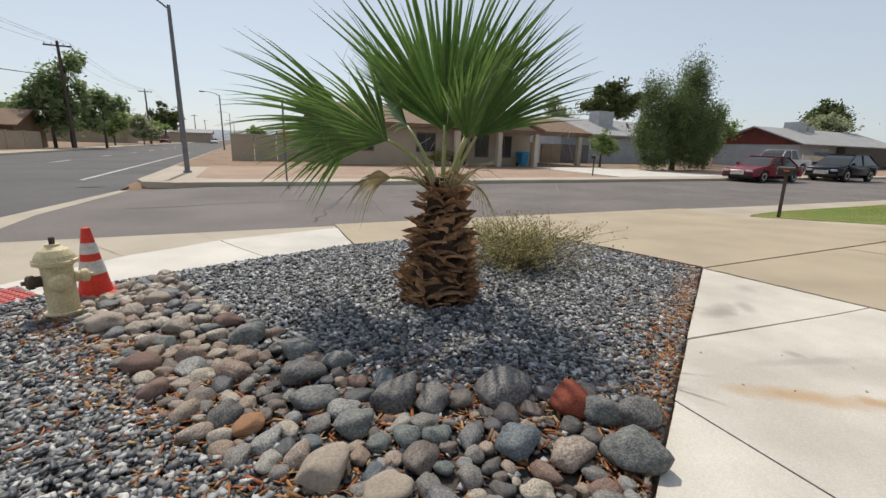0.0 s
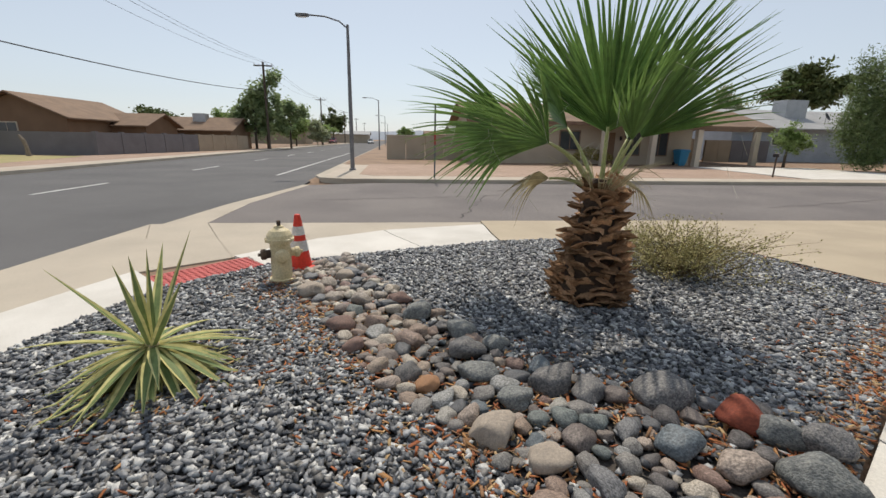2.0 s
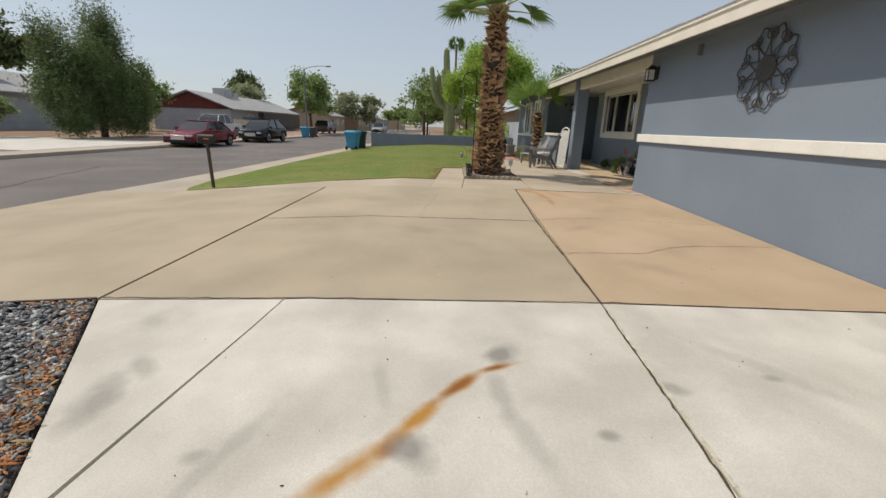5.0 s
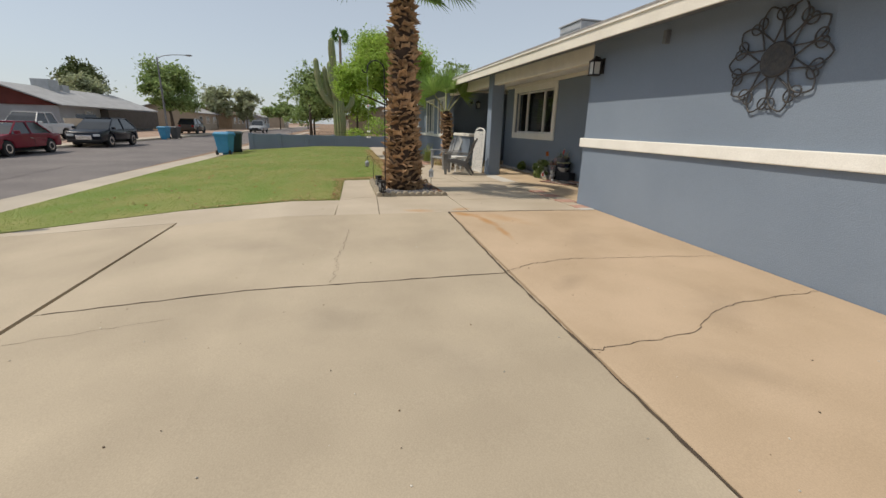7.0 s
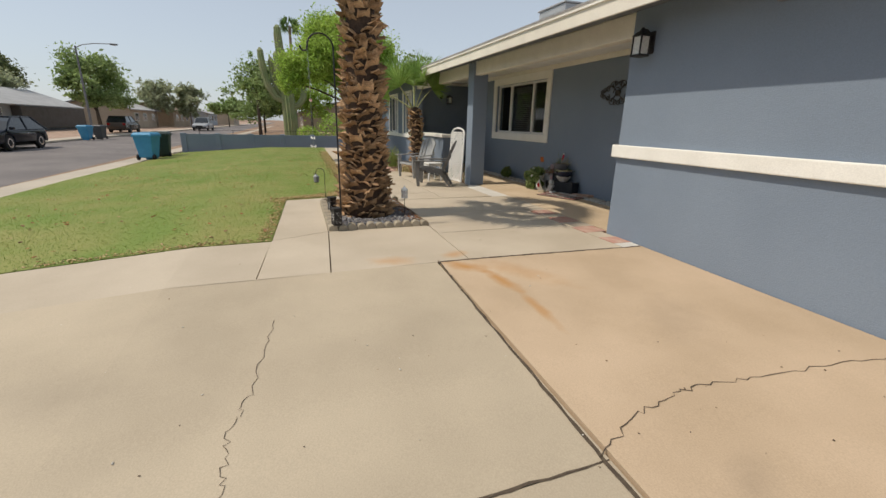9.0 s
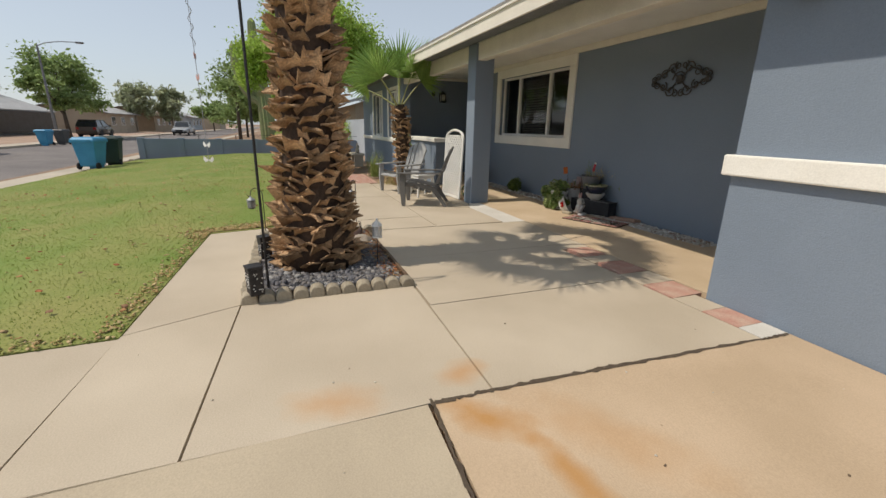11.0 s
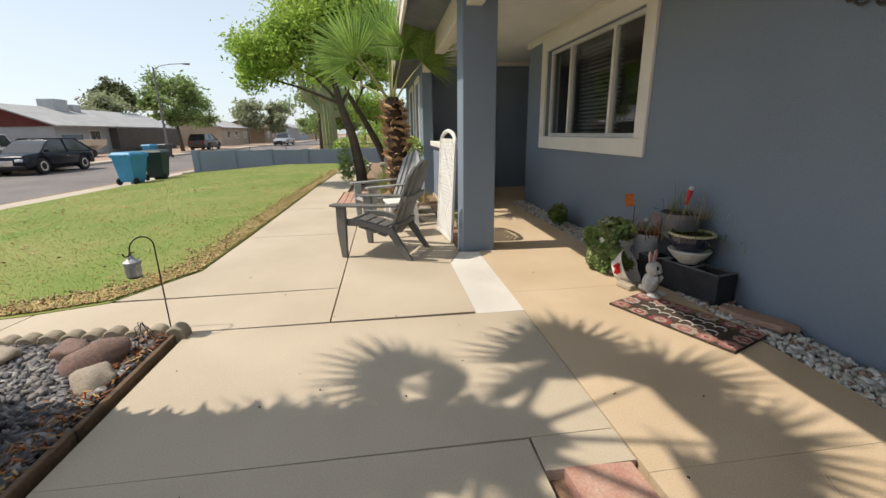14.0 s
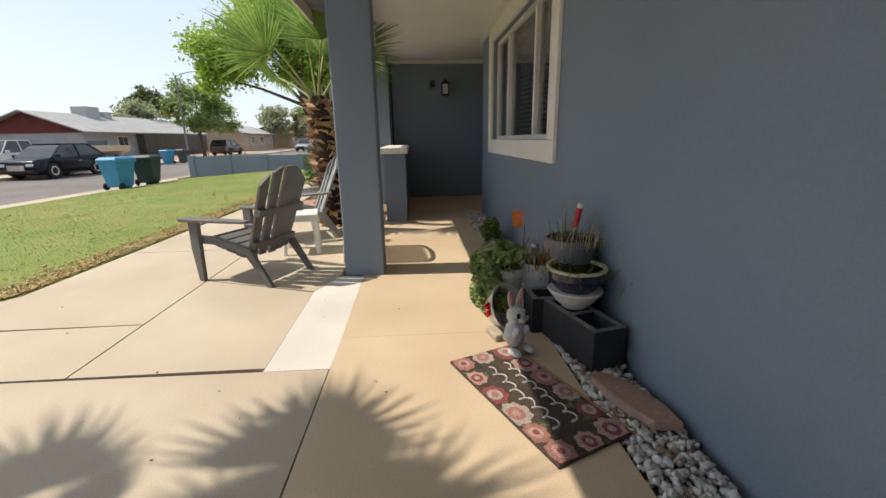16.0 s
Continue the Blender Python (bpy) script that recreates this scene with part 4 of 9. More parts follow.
def bank(key, maker, material, smooth=True):
    """One shared mesh for alike pieces."""
    if key not in mesh_bank:
        me = bpy.data.meshes.new(key)
        bm = maker()
        bm.normal_update()
        bm.to_mesh(me)
        bm.free()
        if smooth:
            me.polygons.foreach_set("use_smooth", [True] * len(me.polygons))
        me.materials.append(material)
        mesh_bank[key] = me
    return mesh_bank[key]


far_rocks = []


def stone(x, y, size, yaw=None, flat=1.0, seed=None, long=1.0, material=None, label="", sink=0.2, name="river_rock"):
    s = rng.integers(0, 24) if seed is None else seed
    mat = material or rock_mat
    me = bank("river_rock_mesh_%d_%s" % (s, mat.name), lambda: lump(float(s) + 1, 3, 0.38, 0.74, 0.9 + 0.06 * (s % 7), 7, 0.62 if mat is red_rock_mat else 0.76), mat)
    yaw = rng.uniform(0, 360) if yaw is None else yaw
    h = size * 0.68 * flat
    m = Matrix.LocRotScale((x, y, ground_z(x, y) + h * (1 - sink) - 0.01), Euler((radians(rng.uniform(-14, 14)), radians(rng.uniform(-14, 14)), radians(yaw))), (size * long, size, size * flat))
    if x < 2 and y > 3.75 and not label:
        far_rocks.append((me, m))
        return None
    ob = new(name, me)
    ob.matrix_world = m
    return tagged(ob, label or "rounded grey and tan river rock in the dry creek", "rock", "river rocks of the dry creek")


# the bed runs from the hydrant to the driveway edge
LEFT = [(-1.45, 4.75), (-1.15, 3.95), (-0.80, 3.25), (-0.58, 2.76), (-0.36, 2.42), (-0.16, 2.16), (0.0, 1.92), (0.12, 1.60), (0.35, 1.28), (0.55, 1.20)]
RIGHT = [(-0.95, 5.50), (-0.56, 4.64), (-0.18, 3.75), (0.06, 3.2), (0.28, 2.82), (0.48, 2.52), (0.84, 2.40), (1.12, 2.24), (1.32, 2.08), (1.22, 1.72)]
creek = LEFT + RIGHT[::-1]
placed = []
SPECIAL = [(1.14, 2.05, 0.13, "red"), (0.90, 2.27, 0.135, "dark"), (1.24, 1.94, 0.105, "grey"), (1.36, 1.88, 0.12, "dark"), (1.12, 1.70, 0.12, "grey"), (0.02, 2.09, 0.115, "pale"), (0.20, 1.91, 0.085, "pale"),
           (-0.22, 3.50, 0.11, "grey"), (0.06, 3.14, 0.115, "grey"), (0.03, 2.86, 0.12, "dark"), (0.24, 2.95, 0.09, "grey"), (0.40, 2.45, 0.125, "dark"), (0.06, 2.60, 0.10, "grey"), (-1.10, 4.07, 0.13, "tan"),
           (-0.75, 3.32, 0.095, "brown"), (-0.64, 2.98, 0.085, "brown"), (-0.23, 2.50, 0.075, "rust"), (-0.33, 2.62, 0.08, "dark"), (0.18, 2.32, 0.09, "grey"), (0.56, 2.35, 0.09, "dark"), (-0.34, 3.84, 0.10, "brown"), (-0.87, 4.57, 0.10, "tan")]
tan_rock = M("tan_boulder", (0.42, 0.35, 0.28), (0.30, 0.26, 0.22), scale=9, bump=0.3, bscale=25)
rust_rock = M("rust_brown_boulder", (0.36, 0.19, 0.10), (0.28, 0.16, 0.09), scale=8, bump=0.3, bscale=25)
brown_rock = M("brown_boulder", (0.25, 0.155, 0.125), (0.16, 0.115, 0.10), scale=8, bump=0.3, bscale=25, grain=0.3)
grey_rock = M("grey_green_boulder", (0.235, 0.24, 0.225), (0.11, 0.118, 0.12), scale=6, bump=0.3, bscale=14, grain=0.45, vary=0.15, rough=0.6)
dark_rock = M("dark_slate_boulder", (0.085, 0.085, 0.09), (0.19, 0.18, 0.17), scale=7, bump=0.3, bscale=14, grain=0.45, vary=0.15, rough=0.55)
TONES = {"red": (red_rock_mat, "angular brick-red rock at the creek edge"), "pale": (tan_rock, "large pale tan boulder beside the gravel"), "tan": (tan_rock, "smooth tan boulder near the hydrant"), "rust": (rust_rock, "rust-brown rounded creek rock"),
         "brown": (brown_rock, "dull brown rounded creek boulder"), "grey": (grey_rock, "large mottled grey-green creek boulder"), "dark": (dark_rock, "large dark slate-grey creek boulder")}
for k, (x, y, r, tone) in enumerate(SPECIAL):
    lg = 1.1 + 0.25 * ((k * 7) % 5) / 4
    stone(x, y, r * 0.86, (k * 47) % 90 - 30, 0.95, k % 24, lg, TONES[tone][0], TONES[tone][1], 0.25)
    placed.append((x, y, r * 0.86 * (1 + lg) / 2))
tries = 0
while len(placed) < 400 and tries < 18000:
    tries += 1
    x, y = rng.uniform(-1.6, 1.5), rng.uniform(1.2, 5.6)
    if not inside(creek, np.array([x]), np.array([y]))[0]:
        continue
    r = rng.choice([0.042, 0.05, 0.058, 0.066, 0.078]) * (1.0 if tries < 3500 else 0.62) * rng.uniform(0.85, 1.1)
    if any((x - a) ** 2 + (y - b) ** 2 < (0.84 * (r + c)) ** 2 for a, b, c in placed):
        continue
    warm = rng.uniform(0, 1) < (0.75 if x < -0.25 else 0.28)
    stone(x, y, r, long=rng.uniform(1.0, 1.5), flat=rng.uniform(0.75, 1.05), material=warm_rock_mat if warm else rock_mat)
    placed.append((x, y, r))
verts_, faces_, at = [], [], 0
for me_, m_ in far_rocks:
    co = np.empty(len(me_.vertices) * 3)
    me_.vertices.foreach_get("co", co)
    co = co.reshape(-1, 3) @ np.array(m_.to_3x3()).T + np.array(m_.translation)
    fi = np.empty(len(me_.polygons) * 3, dtype=int)
    me_.polygons.foreach_get("vertices", fi)
    verts_.append(co)
    faces_.append(fi.reshape(-1, 3) + at)
    at += len(co)
far_rock_mat = palette("small_river_stone", [(0.20, 0.20, 0.205), (0.30, 0.26, 0.22), (0.16, 0.165, 0.175), (0.42, 0.36, 0.29), (0.30, 0.21, 0.18), (0.50, 0.45, 0.37), (0.36, 0.31, 0.26)], island=True, rough=0.6, bump=0.3, bscale=60, scale=25, grain=0.35)
tagged(soup("creek_stones", np.concatenate(verts_), np.concatenate(faces_), far_rock_mat, smooth=True), "smaller river stones at the creek's far end", "rocks", kind="stuff")
# slate chips of the bed: a denser scatter where the walk passes
px, py, _ = (np.array(v) for v in zip(*placed))


def scatter_gravel(n, x0, x1, y0, y1, size, poly, keep_creek=0.12):
    x, y = rng.uniform(x0, x1, n), rng.uniform(y0, y1, n)
    ok = inside(poly, x, y)
    c = inside(creek, x, y)
    ok &= ~c | (rng.uniform(0, 1, n) < keep_creek)
    x, y = x[ok], y[ok]
    z = np.array([ground_z(a, b) for a, b in zip(x, y)]) + rng.uniform(-0.012, 0.012, len(x))
    return np.stack([x, y, z], 1), rng.uniform(0.6, 1.25, len(x)) * size


ca, sa = scatter_gravel(84000, -3.0, 4.4, -0.1, 3.6, 0.0150, GRAVEL)
cb, sb = scatter_gravel(42000, -3.0, 4.4, 3.6, 6.6, 0.0175, GRAVEL)
tagged(chips("slate_gravel", np.concatenate([ca, cb]), np.concatenate([sa, sb]), gravel_mat, rng, flat=0.42, jitter=0.5), "loose dark blue-grey slate chip gravel", "gravel", kind="stuff")
# dry leaf litter along the slab edge, round the creek and under the plants
lx, ly = [], []
for (ax_, ay_), (bx_, by_), n, spread in (((0.9, 1.5), (4.3, 3.58), 2400, 0.10), ((1.7, 2.2), (3.2, 3.0), 260, 0.25), ((-1.4, 4.6), (-0.3, 2.4), 1500, 0.2), ((-0.3, 2.2), (0.5, 1.3), 700, 0.16), ((0.2, 2.6), (1.3, 1.8), 900, 0.2), ((-1.7, 4.2), (-1.1, 4.9), 300, 0.2), ((-2.0, 2.6), (-1.3, 2.7), 250, 0.25), ((4.3, 3.6), (4.1, 5.8), 200, 0.06), ((-3.0, 0.5), (2.0, 2.5), 250, 1.0)):
    f = rng.uniform(0, 1, n)
    lx.append(ax_ + (bx_ - ax_) * f + rng.normal(0, spread, n))
    ly.append(ay_ + (by_ - ay_) * f + rng.normal(0, spread, n))
lx, ly = np.concatenate(lx), np.concatenate(ly)
ok = inside(GRAVEL, lx, ly)
lx, ly = lx[ok], ly[ok]
lz = np.array([ground_z(a, b) for a, b in zip(lx, ly)]) + 0.012
tagged(chips("leaf_litter", np.stack([lx, ly, lz], 1), rng.uniform(0.010, 0.03, len(lx)), litter_mat, rng, flat=0.06, tilt=0.6, thin=0.28), "dry orange-brown leaf litter on the gravel", "leaf litter", kind="stuff")
# edging board where gravel meets the apron
board = M("dark_edging", (0.05, 0.04, 0.035), (0.08, 0.06, 0.05), scale=10)
bm = bmesh.new()
pts = [Vector((4.36, 3.60)), Vector((4.13, 5.86)), Vector((3.4, 6.07))]
for a, b in zip(pts, pts[1:]):
    n = Vector((-(b - a).y, (b - a).x)).normalized() * 0.012
    vs = [bm.verts.new((p.x + s * n.x, p.y + s * n.y, ground_z(p.x, p.y) + dz)) for dz in (-0.06, 0.018) for p, s in ((a, -1), (b, -1), (b, 1), (a, 1))]
    for f in ((3, 2, 1, 0), (4, 5, 6, 7), (0, 1, 5, 4), (1, 2, 6, 5), (2, 3, 7, 6), (3, 0, 4, 7)):
        bm.faces.new([vs[i] for i in f])
tagged(part("edging", bm, board), "dark edging strip round the gravel", "edging", kind="structure")


# ---------------------------------------------------------------- palms
frond_green = leafy("fan_frond_green", (0.175, 0.275, 0.075), (0.105, 0.19, 0.05), scale=2.5, through_light=0.32, island=0.3, rough=0.45)
frond_light = leafy("fan_frond_bright", (0.30, 0.42, 0.11), (0.20, 0.33, 0.08), scale=2.5, through_light=0.4, island=0.2, rough=0.45)
petiole_mat = M("palm_petiole", (0.30, 0.34, 0.12), (0.38, 0.36, 0.16), scale=6, rough=0.5, bump=0.05)
boot_mat = M("palm_boot_fibre", (0.52, 0.345, 0.20), (0.29, 0.175, 0.09), scale=7, rough=0.9, bump=0.5, bscale=45, vary=0.4, grain=0.3)
# brown core taken near black: shade of the gaps between leaf bases, in colour
core_mat = M("gap_shaded_palm_core", (0.075, 0.045, 0.028), (0.045, 0.028, 0.018), scale=9, bump=0.6, bscale=35, grain=0.35)
thread_mat = M("palm_fibre_thread", (0.55, 0.52, 0.42), (0.45, 0.42, 0.33), scale=9)


def fan_blade(bm, hub, out, up, radius, spread, leaves, droop, r):
    """The pleated fan at the end of a stalk: narrow folded leaflets that split and hang at the tips."""
    side = out.cross(up).normalized()
    for i in range(leaves):
        f = (i + 0.5) / leaves
        a = (f - 0.5) * spread + r.uniform(-0.02, 0.02)
        d = (out * math.cos(a) + side * math.sin(a)).normalized()
        length = radius * (0.72 + 0.28 * math.cos(a * 0.75)) * r.uniform(0.88, 1.06)
        w = radius * spread / leaves * 0.5
        lat = d.cross(up).normalized()
        hang = droop * r.uniform(0.6, 1.5)
        sway = r.uniform(-0.05, 0.05)
        prev = None
        n = 7
        for k in range(n + 1):
            s = k / n
            width = w * (0.12 + 1.0 * min(s / 0.42, 1.0)) if s < 0.42 else w * 1.12 * max(0.0, 1 - (s - 0.42) / 0.58) ** 1.2 + 0.0012
            p = hub + d * (length * s) + lat * (sway * length * s * s) + up * (0.05 * radius * math.sin(s * 2.2)) + Vector((0, 0, -1)) * (hang * length * max(0, s - 0.35) ** 2)
            fold = up * (width * 0.45)
            row = [bm.verts.new(p - lat * width * 0.5 + fold * 0.5), bm.verts.new(p - fold * 0.5), bm.verts.new(p + lat * width * 0.5 + fold * 0.5)]
            if prev:
                bm.faces.new((prev[0], prev[1], row[1], row[0]))
                bm.faces.new((prev[1], prev[2], row[2], row[1]))
            prev = row


def frond(palm, base, heading, lift, stalk, radius, r, material, spread=3.7, droop=0.35, bend=0.5, leaves=44, threads=6, stalk_r=0.016, twist=None):
    """One fan leaf: a stalk that leaves the crown at the given heading and lift (degrees), and its fan."""
    h = radians(heading)
    flat = Vector((math.cos(h), math.sin(h), 0))
    d = flat * math.cos(radians(lift)) + Vector((0, 0, math.sin(radians(lift))))
    end_lift = radians(lift - 38 * bend)
    e = flat * math.cos(end_lift) + Vector((0, 0, math.sin(end_lift)))
    pts = []
    p = Vector(base)
    for k in range(7):
        pts.append(p.copy())
        p = p + d.lerp(e, k / 6).normalized() * (stalk / 6)
    hub = pts[-1]
    out = e.normalized()
    side = out.cross(Vector((0, 0, 1))).normalized() if abs(out.z) < 0.97 else Vector((-math.sin(h), math.cos(h), 0))
    up = side.cross(out).normalized()
    turn = Matrix.Rotation(r.uniform(-0.35, 0.35) if twist is None else radians(twist), 3, out)
    up = turn @ up
    fr = part("frond", tubed(pts, [stalk_r * 1.7, stalk_r * 1.4, stalk_r * 1.2, stalk_r, stalk_r * 0.9, stalk_r * 0.8, stalk_r * 0.7], 6), petiole_mat, palm, smooth=True)
    bm = bmesh.new()
    fan_blade(bm, hub, out, up, radius, spread, leaves, droop, r)
    part("blade", bm, material, fr)
    if threads:
        bm = bmesh.new()
        for k in range(threads):
            a = r.uniform(-1.4, 1.4)
            q = hub + (out * math.cos(a) + out.cross(up) * math.sin(a)) * radius * r.uniform(0.45, 0.75)
            tube(bm, [q, q + Vector((r.uniform(-0.1, 0.1), r.uniform(-0.1, 0.1), -0.06)), q + Vector((r.uniform(-0.16, 0.16), r.uniform(-0.16, 0.16), r.uniform(-0.32, -0.1)))], 0.0012, 3)
        part("threads", bm, thread_mat, fr, "pale hanging fibre threads")["kind"] = "stuff"
    return fr


def boot_shape(seed, width, length, thick, split):
    """A cut leaf base: a curved, thick-rooted shingle with a ragged forked tip, growing along +x and curling up."""
    r = random.Random(seed)
    bm = bmesh.new()
    cols, rows = 5, 5
    grid = []
    for j in range(rows + 1):
        s = j / rows
        line = []
        for i in range(cols + 1):
            u = i / cols * 2 - 1
            wd = width * (1.0 - 0.12 * s) * 0.5
            notch = split * length * (1 - abs(u)) * max(0, s - 0.6) / 0.4
            x = length * s - notch + (r.uniform(-0.12, 0.12) * length if j == rows else 0)
            z = 0.10 * length * s * s + 0.16 * width * (1 - u * u) + r.uniform(-0.004, 0.004)
            line.append(Vector((x, u * wd, z)))
        grid.append(line)
    top = [[bm.verts.new(p) for p in line] for line in grid]
    bot = [[bm.verts.new(p - Vector((0, 0, thick * (1 - 0.75 * j / rows)))) for p in line] for j, line in enumerate(grid)]
    for j in range(rows):
        for i in range(cols):
            bm.faces.new((top[j][i], top[j + 1][i], top[j + 1][i + 1], top[j][i + 1]))
            bm.faces.new((bot[j][i + 1], bot[j + 1][i + 1], bot[j + 1][i], bot[j][i]))
    for i in range(cols):
        bm.faces.new((top[rows][i], bot[rows][i], bot[rows][i + 1], top[rows][i + 1]))
    for j in range(rows):
        bm.faces.new((top[j][0], bot[j][0], bot[j + 1][0], top[j + 1][0]))
        bm.faces.new((top[j + 1][cols], bot[j + 1][cols], bot[j][cols], top[j][cols]))
    bmesh.ops.recalc_face_normals(bm, faces=bm.faces[:])
    return bm


def booted_trunk(palm, profile, rows, per_row, size, tilt, r, lean=(0, 0), key="boot", fibre=None):
    """A tapering core and rows of cut leaf bases set spirally round it. profile: (z, radius)."""
    zs, rs = [p[0] for p in profile], [p[1] for p in profile]
    top = zs[-1]
    cx = lambda z: lean[0] * max(z, 0) / top
    cy = lambda z: lean[1] * max(z, 0) / top
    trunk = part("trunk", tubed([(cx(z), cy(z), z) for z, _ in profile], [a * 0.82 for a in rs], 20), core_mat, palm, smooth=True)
    for j in range(rows):
        z = zs[0] + 0.02 + (top - zs[0]) * j / rows
        rad = float(np.interp(z, zs, rs))
        n = max(7, int(per_row * rad / max(rs)))
        for i in range(n):
            a = 2 * math.pi * (i + 0.5 * (j % 2) + r.uniform(-0.35, 0.35)) / n
            k = r.randrange(10)
            me = bank("%s_mesh_%d" % (key, k), lambda k=k: boot_shape(k + len(key), 0.17, 0.17, 0.035, 0.5 + 0.05 * k), fibre or boot_mat, smooth=False)
            ob = new("boot", me)
            ob.parent = palm
            s = size * r.uniform(0.8, 1.2)
            zz = z + r.uniform(-0.035, 0.035)
            ob.matrix_basis = Matrix.LocRotScale((cx(zz) + rad * 0.78 * math.cos(a), cy(zz) + rad * 0.78 * math.sin(a), zz), Euler((r.uniform(-0.5, 0.5), -radians(tilt + r.uniform(-30, 30)), a + r.uniform(-0.4, 0.4))), (s * r.uniform(0.65, 1.15), s * r.uniform(0.8, 1.55), s * 0.8))
    return trunk


# young fan palm in the gravel
r1 = random.Random(11)
palm_young = thing("fan_palm", pose(1.27, 3.84, ground_z(1.27, 3.84) - 0.03) @ Matrix.Scale(0.93, 4), "young fan palm with a stubby shaggy trunk and green fans", "palm tree")
booted_trunk(palm_young, [(0.0, 0.36), (0.2, 0.33), (0.45, 0.255), (0.75, 0.19), (1.02, 0.14), (1.12, 0.10)], 18, 15, 0.84, 12, r1, key="young_boot", fibre=M("young_palm_fibre", (0.46, 0.275, 0.15), (0.24, 0.13, 0.065), scale=7, rough=0.95, bump=0.5, bscale=45, vary=0.4, grain=0.3))
for heading, lift, stalk, radius, droop, bend, twist, spread in (
        (248, 86, 0.55, 1.35, 0.04, 0.0, 4, 1.9), (62, 80, 0.52, 1.3, 0.06, 0.1, -6, 2.1), (322, 68, 0.52, 1.1, 0.14, 0.25, 58, 1.9),
        (152, 60, 0.86, 1.2, 0.22, 1.55, 52, 2.0), (118, 66, 0.66, 1.1, 0.18, 0.6, 45, 2.0), (180, 62, 0.62, 0.95, 0.24, 1.2, 40, 2.1), (288, 68, 0.5, 1.05, 0.12, 0.3, 20, 2.1), (20, 70, 0.5, 1.05, 0.16, 0.3, -40, 1.9)):
    frond(palm_young, (0.05 * math.cos(radians(heading)), 0.05 * math.sin(radians(heading)), 1.0), heading, lift, stalk, radius, r1, frond_green, droop=droop, bend=bend, leaves=38, spread=spread, twist=twist, threads=8)
dry_frond = leafy("dry_frond", (0.46, 0.40, 0.24), (0.36, 0.29, 0.16), scale=5, through_light=0.2)
for heading, lift, stalk, radius in ((170, 35, 0.42, 0.42), (30, 30, 0.35, 0.4)):
    frond(palm_young, (0.05 * math.cos(radians(heading)), 0.05 * math.sin(radians(heading)), 1.0), heading, lift, stalk, radius, r1, dry_frond, droop=1.3, bend=1.2, leaves=18, spread=2.0, twist=30, threads=4)
straw = M("dry_palm_straw", (0.50, 0.42, 0.26), (0.38, 0.30, 0.17), scale=9)
bm = bmesh.new()
for k in range(60):
    a, l = r1.uniform(0, 6.28), r1.uniform(0.15, 0.45)
    c = Vector((0.12 * math.cos(a), 0.12 * math.sin(a), 1.02))
    tube(bm, [c, c + Vector((l * 0.5 * math.cos(a), l * 0.5 * math.sin(a), l * 0.5)), c + Vector((l * math.cos(a + 0.3), l * math.sin(a + 0.3), l * r1.uniform(0.1, 0.7)))], [0.006, 0.004, 0.001], 4)
part("straw", bm, straw, palm_young, "dry straw-coloured fibres in the crown")["kind"] = "stuff"

# tall fan palm beside the patio
r2 = random.Random(5)
palm_tall = thing("fan_palm", pose(12.2, -0.08, 0.0), "tall fan palm with a thick trunk of cut leaf bases", "palm tree")
booted_trunk(palm_tall, [(0.0, 0.42), (0.25, 0.41), (0.7, 0.345), (1.3, 0.29), (2.2, 0.265), (3.1, 0.21), (3.65, 0.15), (3.88, 0.11)], 50, 15, 0.84, 20, r2)
for k in range(13):
    heading = k * 137.5 + 20 + r2.uniform(-10, 10)
    lift = 62 - 5.4 * k + r2.uniform(-5, 5)
    frond(palm_tall, (0.06 * math.cos(radians(heading)), 0.06 * math.sin(radians(heading)), 3.70 + 0.01 * (13 - k)), heading, lift, 0.66 if k < 9 else 0.78, 0.64, r2, frond_green, droop=0.12 + 0.015 * k, bend=0.3, leaves=24, threads=2, spread=4.0)
for heading, lift, stalk in ((125, 8, 0.80), (160, 4, 0.82), (92, 12, 0.72), (195, 14, 0.76)):
    frond(palm_tall, (0.07 * math.cos(radians(heading)), 0.07 * math.sin(radians(heading)), 3.62), heading, lift, stalk, 0.64, r2, frond_green, droop=0.25, bend=0.2, leaves=24, threads=2, spread=3.7)
# smaller palm by the bedroom wall
r3 = random.Random(9)
palm_small = thing("fan_palm", pose(17.35, -2.42, 0.0), "slim fan palm with bright fans beside the low wall", "palm tree")
booted_trunk(palm_small, [(0.0, 0.24), (0.4, 0.21), (0.9, 0.18), (1.5, 0.16), (1.75, 0.12)], 17, 10, 0.7, 22, r3, lean=(0.05, 0.12), key="small_boot")
for heading, lift, stalk, twist in ((170, 84, 0.75, 0), (95, 62, 0.8, 55), (130, 48, 0.8, 40), (350, 72, 0.7, 10), (262, 58, 0.7, -50), (60, 35, 0.75, 30), (205, 66, 0.8, 20)):
    frond(palm_small, (0.05 + 0.04 * math.cos(radians(heading)), 0.12 + 0.04 * math.sin(radians(heading)), 1.68), heading, lift, stalk, 0.82, r3, frond_light, droop=0.14, bend=0.4, leaves=32, threads=2, spread=2.9, stalk_r=0.013, twist=twist)


# ---------------------------------------------------------------- variegated yucca, hydrant, cone, shrub
yucca_green = leafy("yucca_leaf", (0.22, 0.27, 0.10), (0.13, 0.19, 0.07), scale=6, through_light=0.1, island=0.2)
yucca_edge = leafy("yucca_cream_margin", (0.66, 0.60, 0.27), (0.56, 0.52, 0.22), scale=6, through_light=0.1, island=0.15)


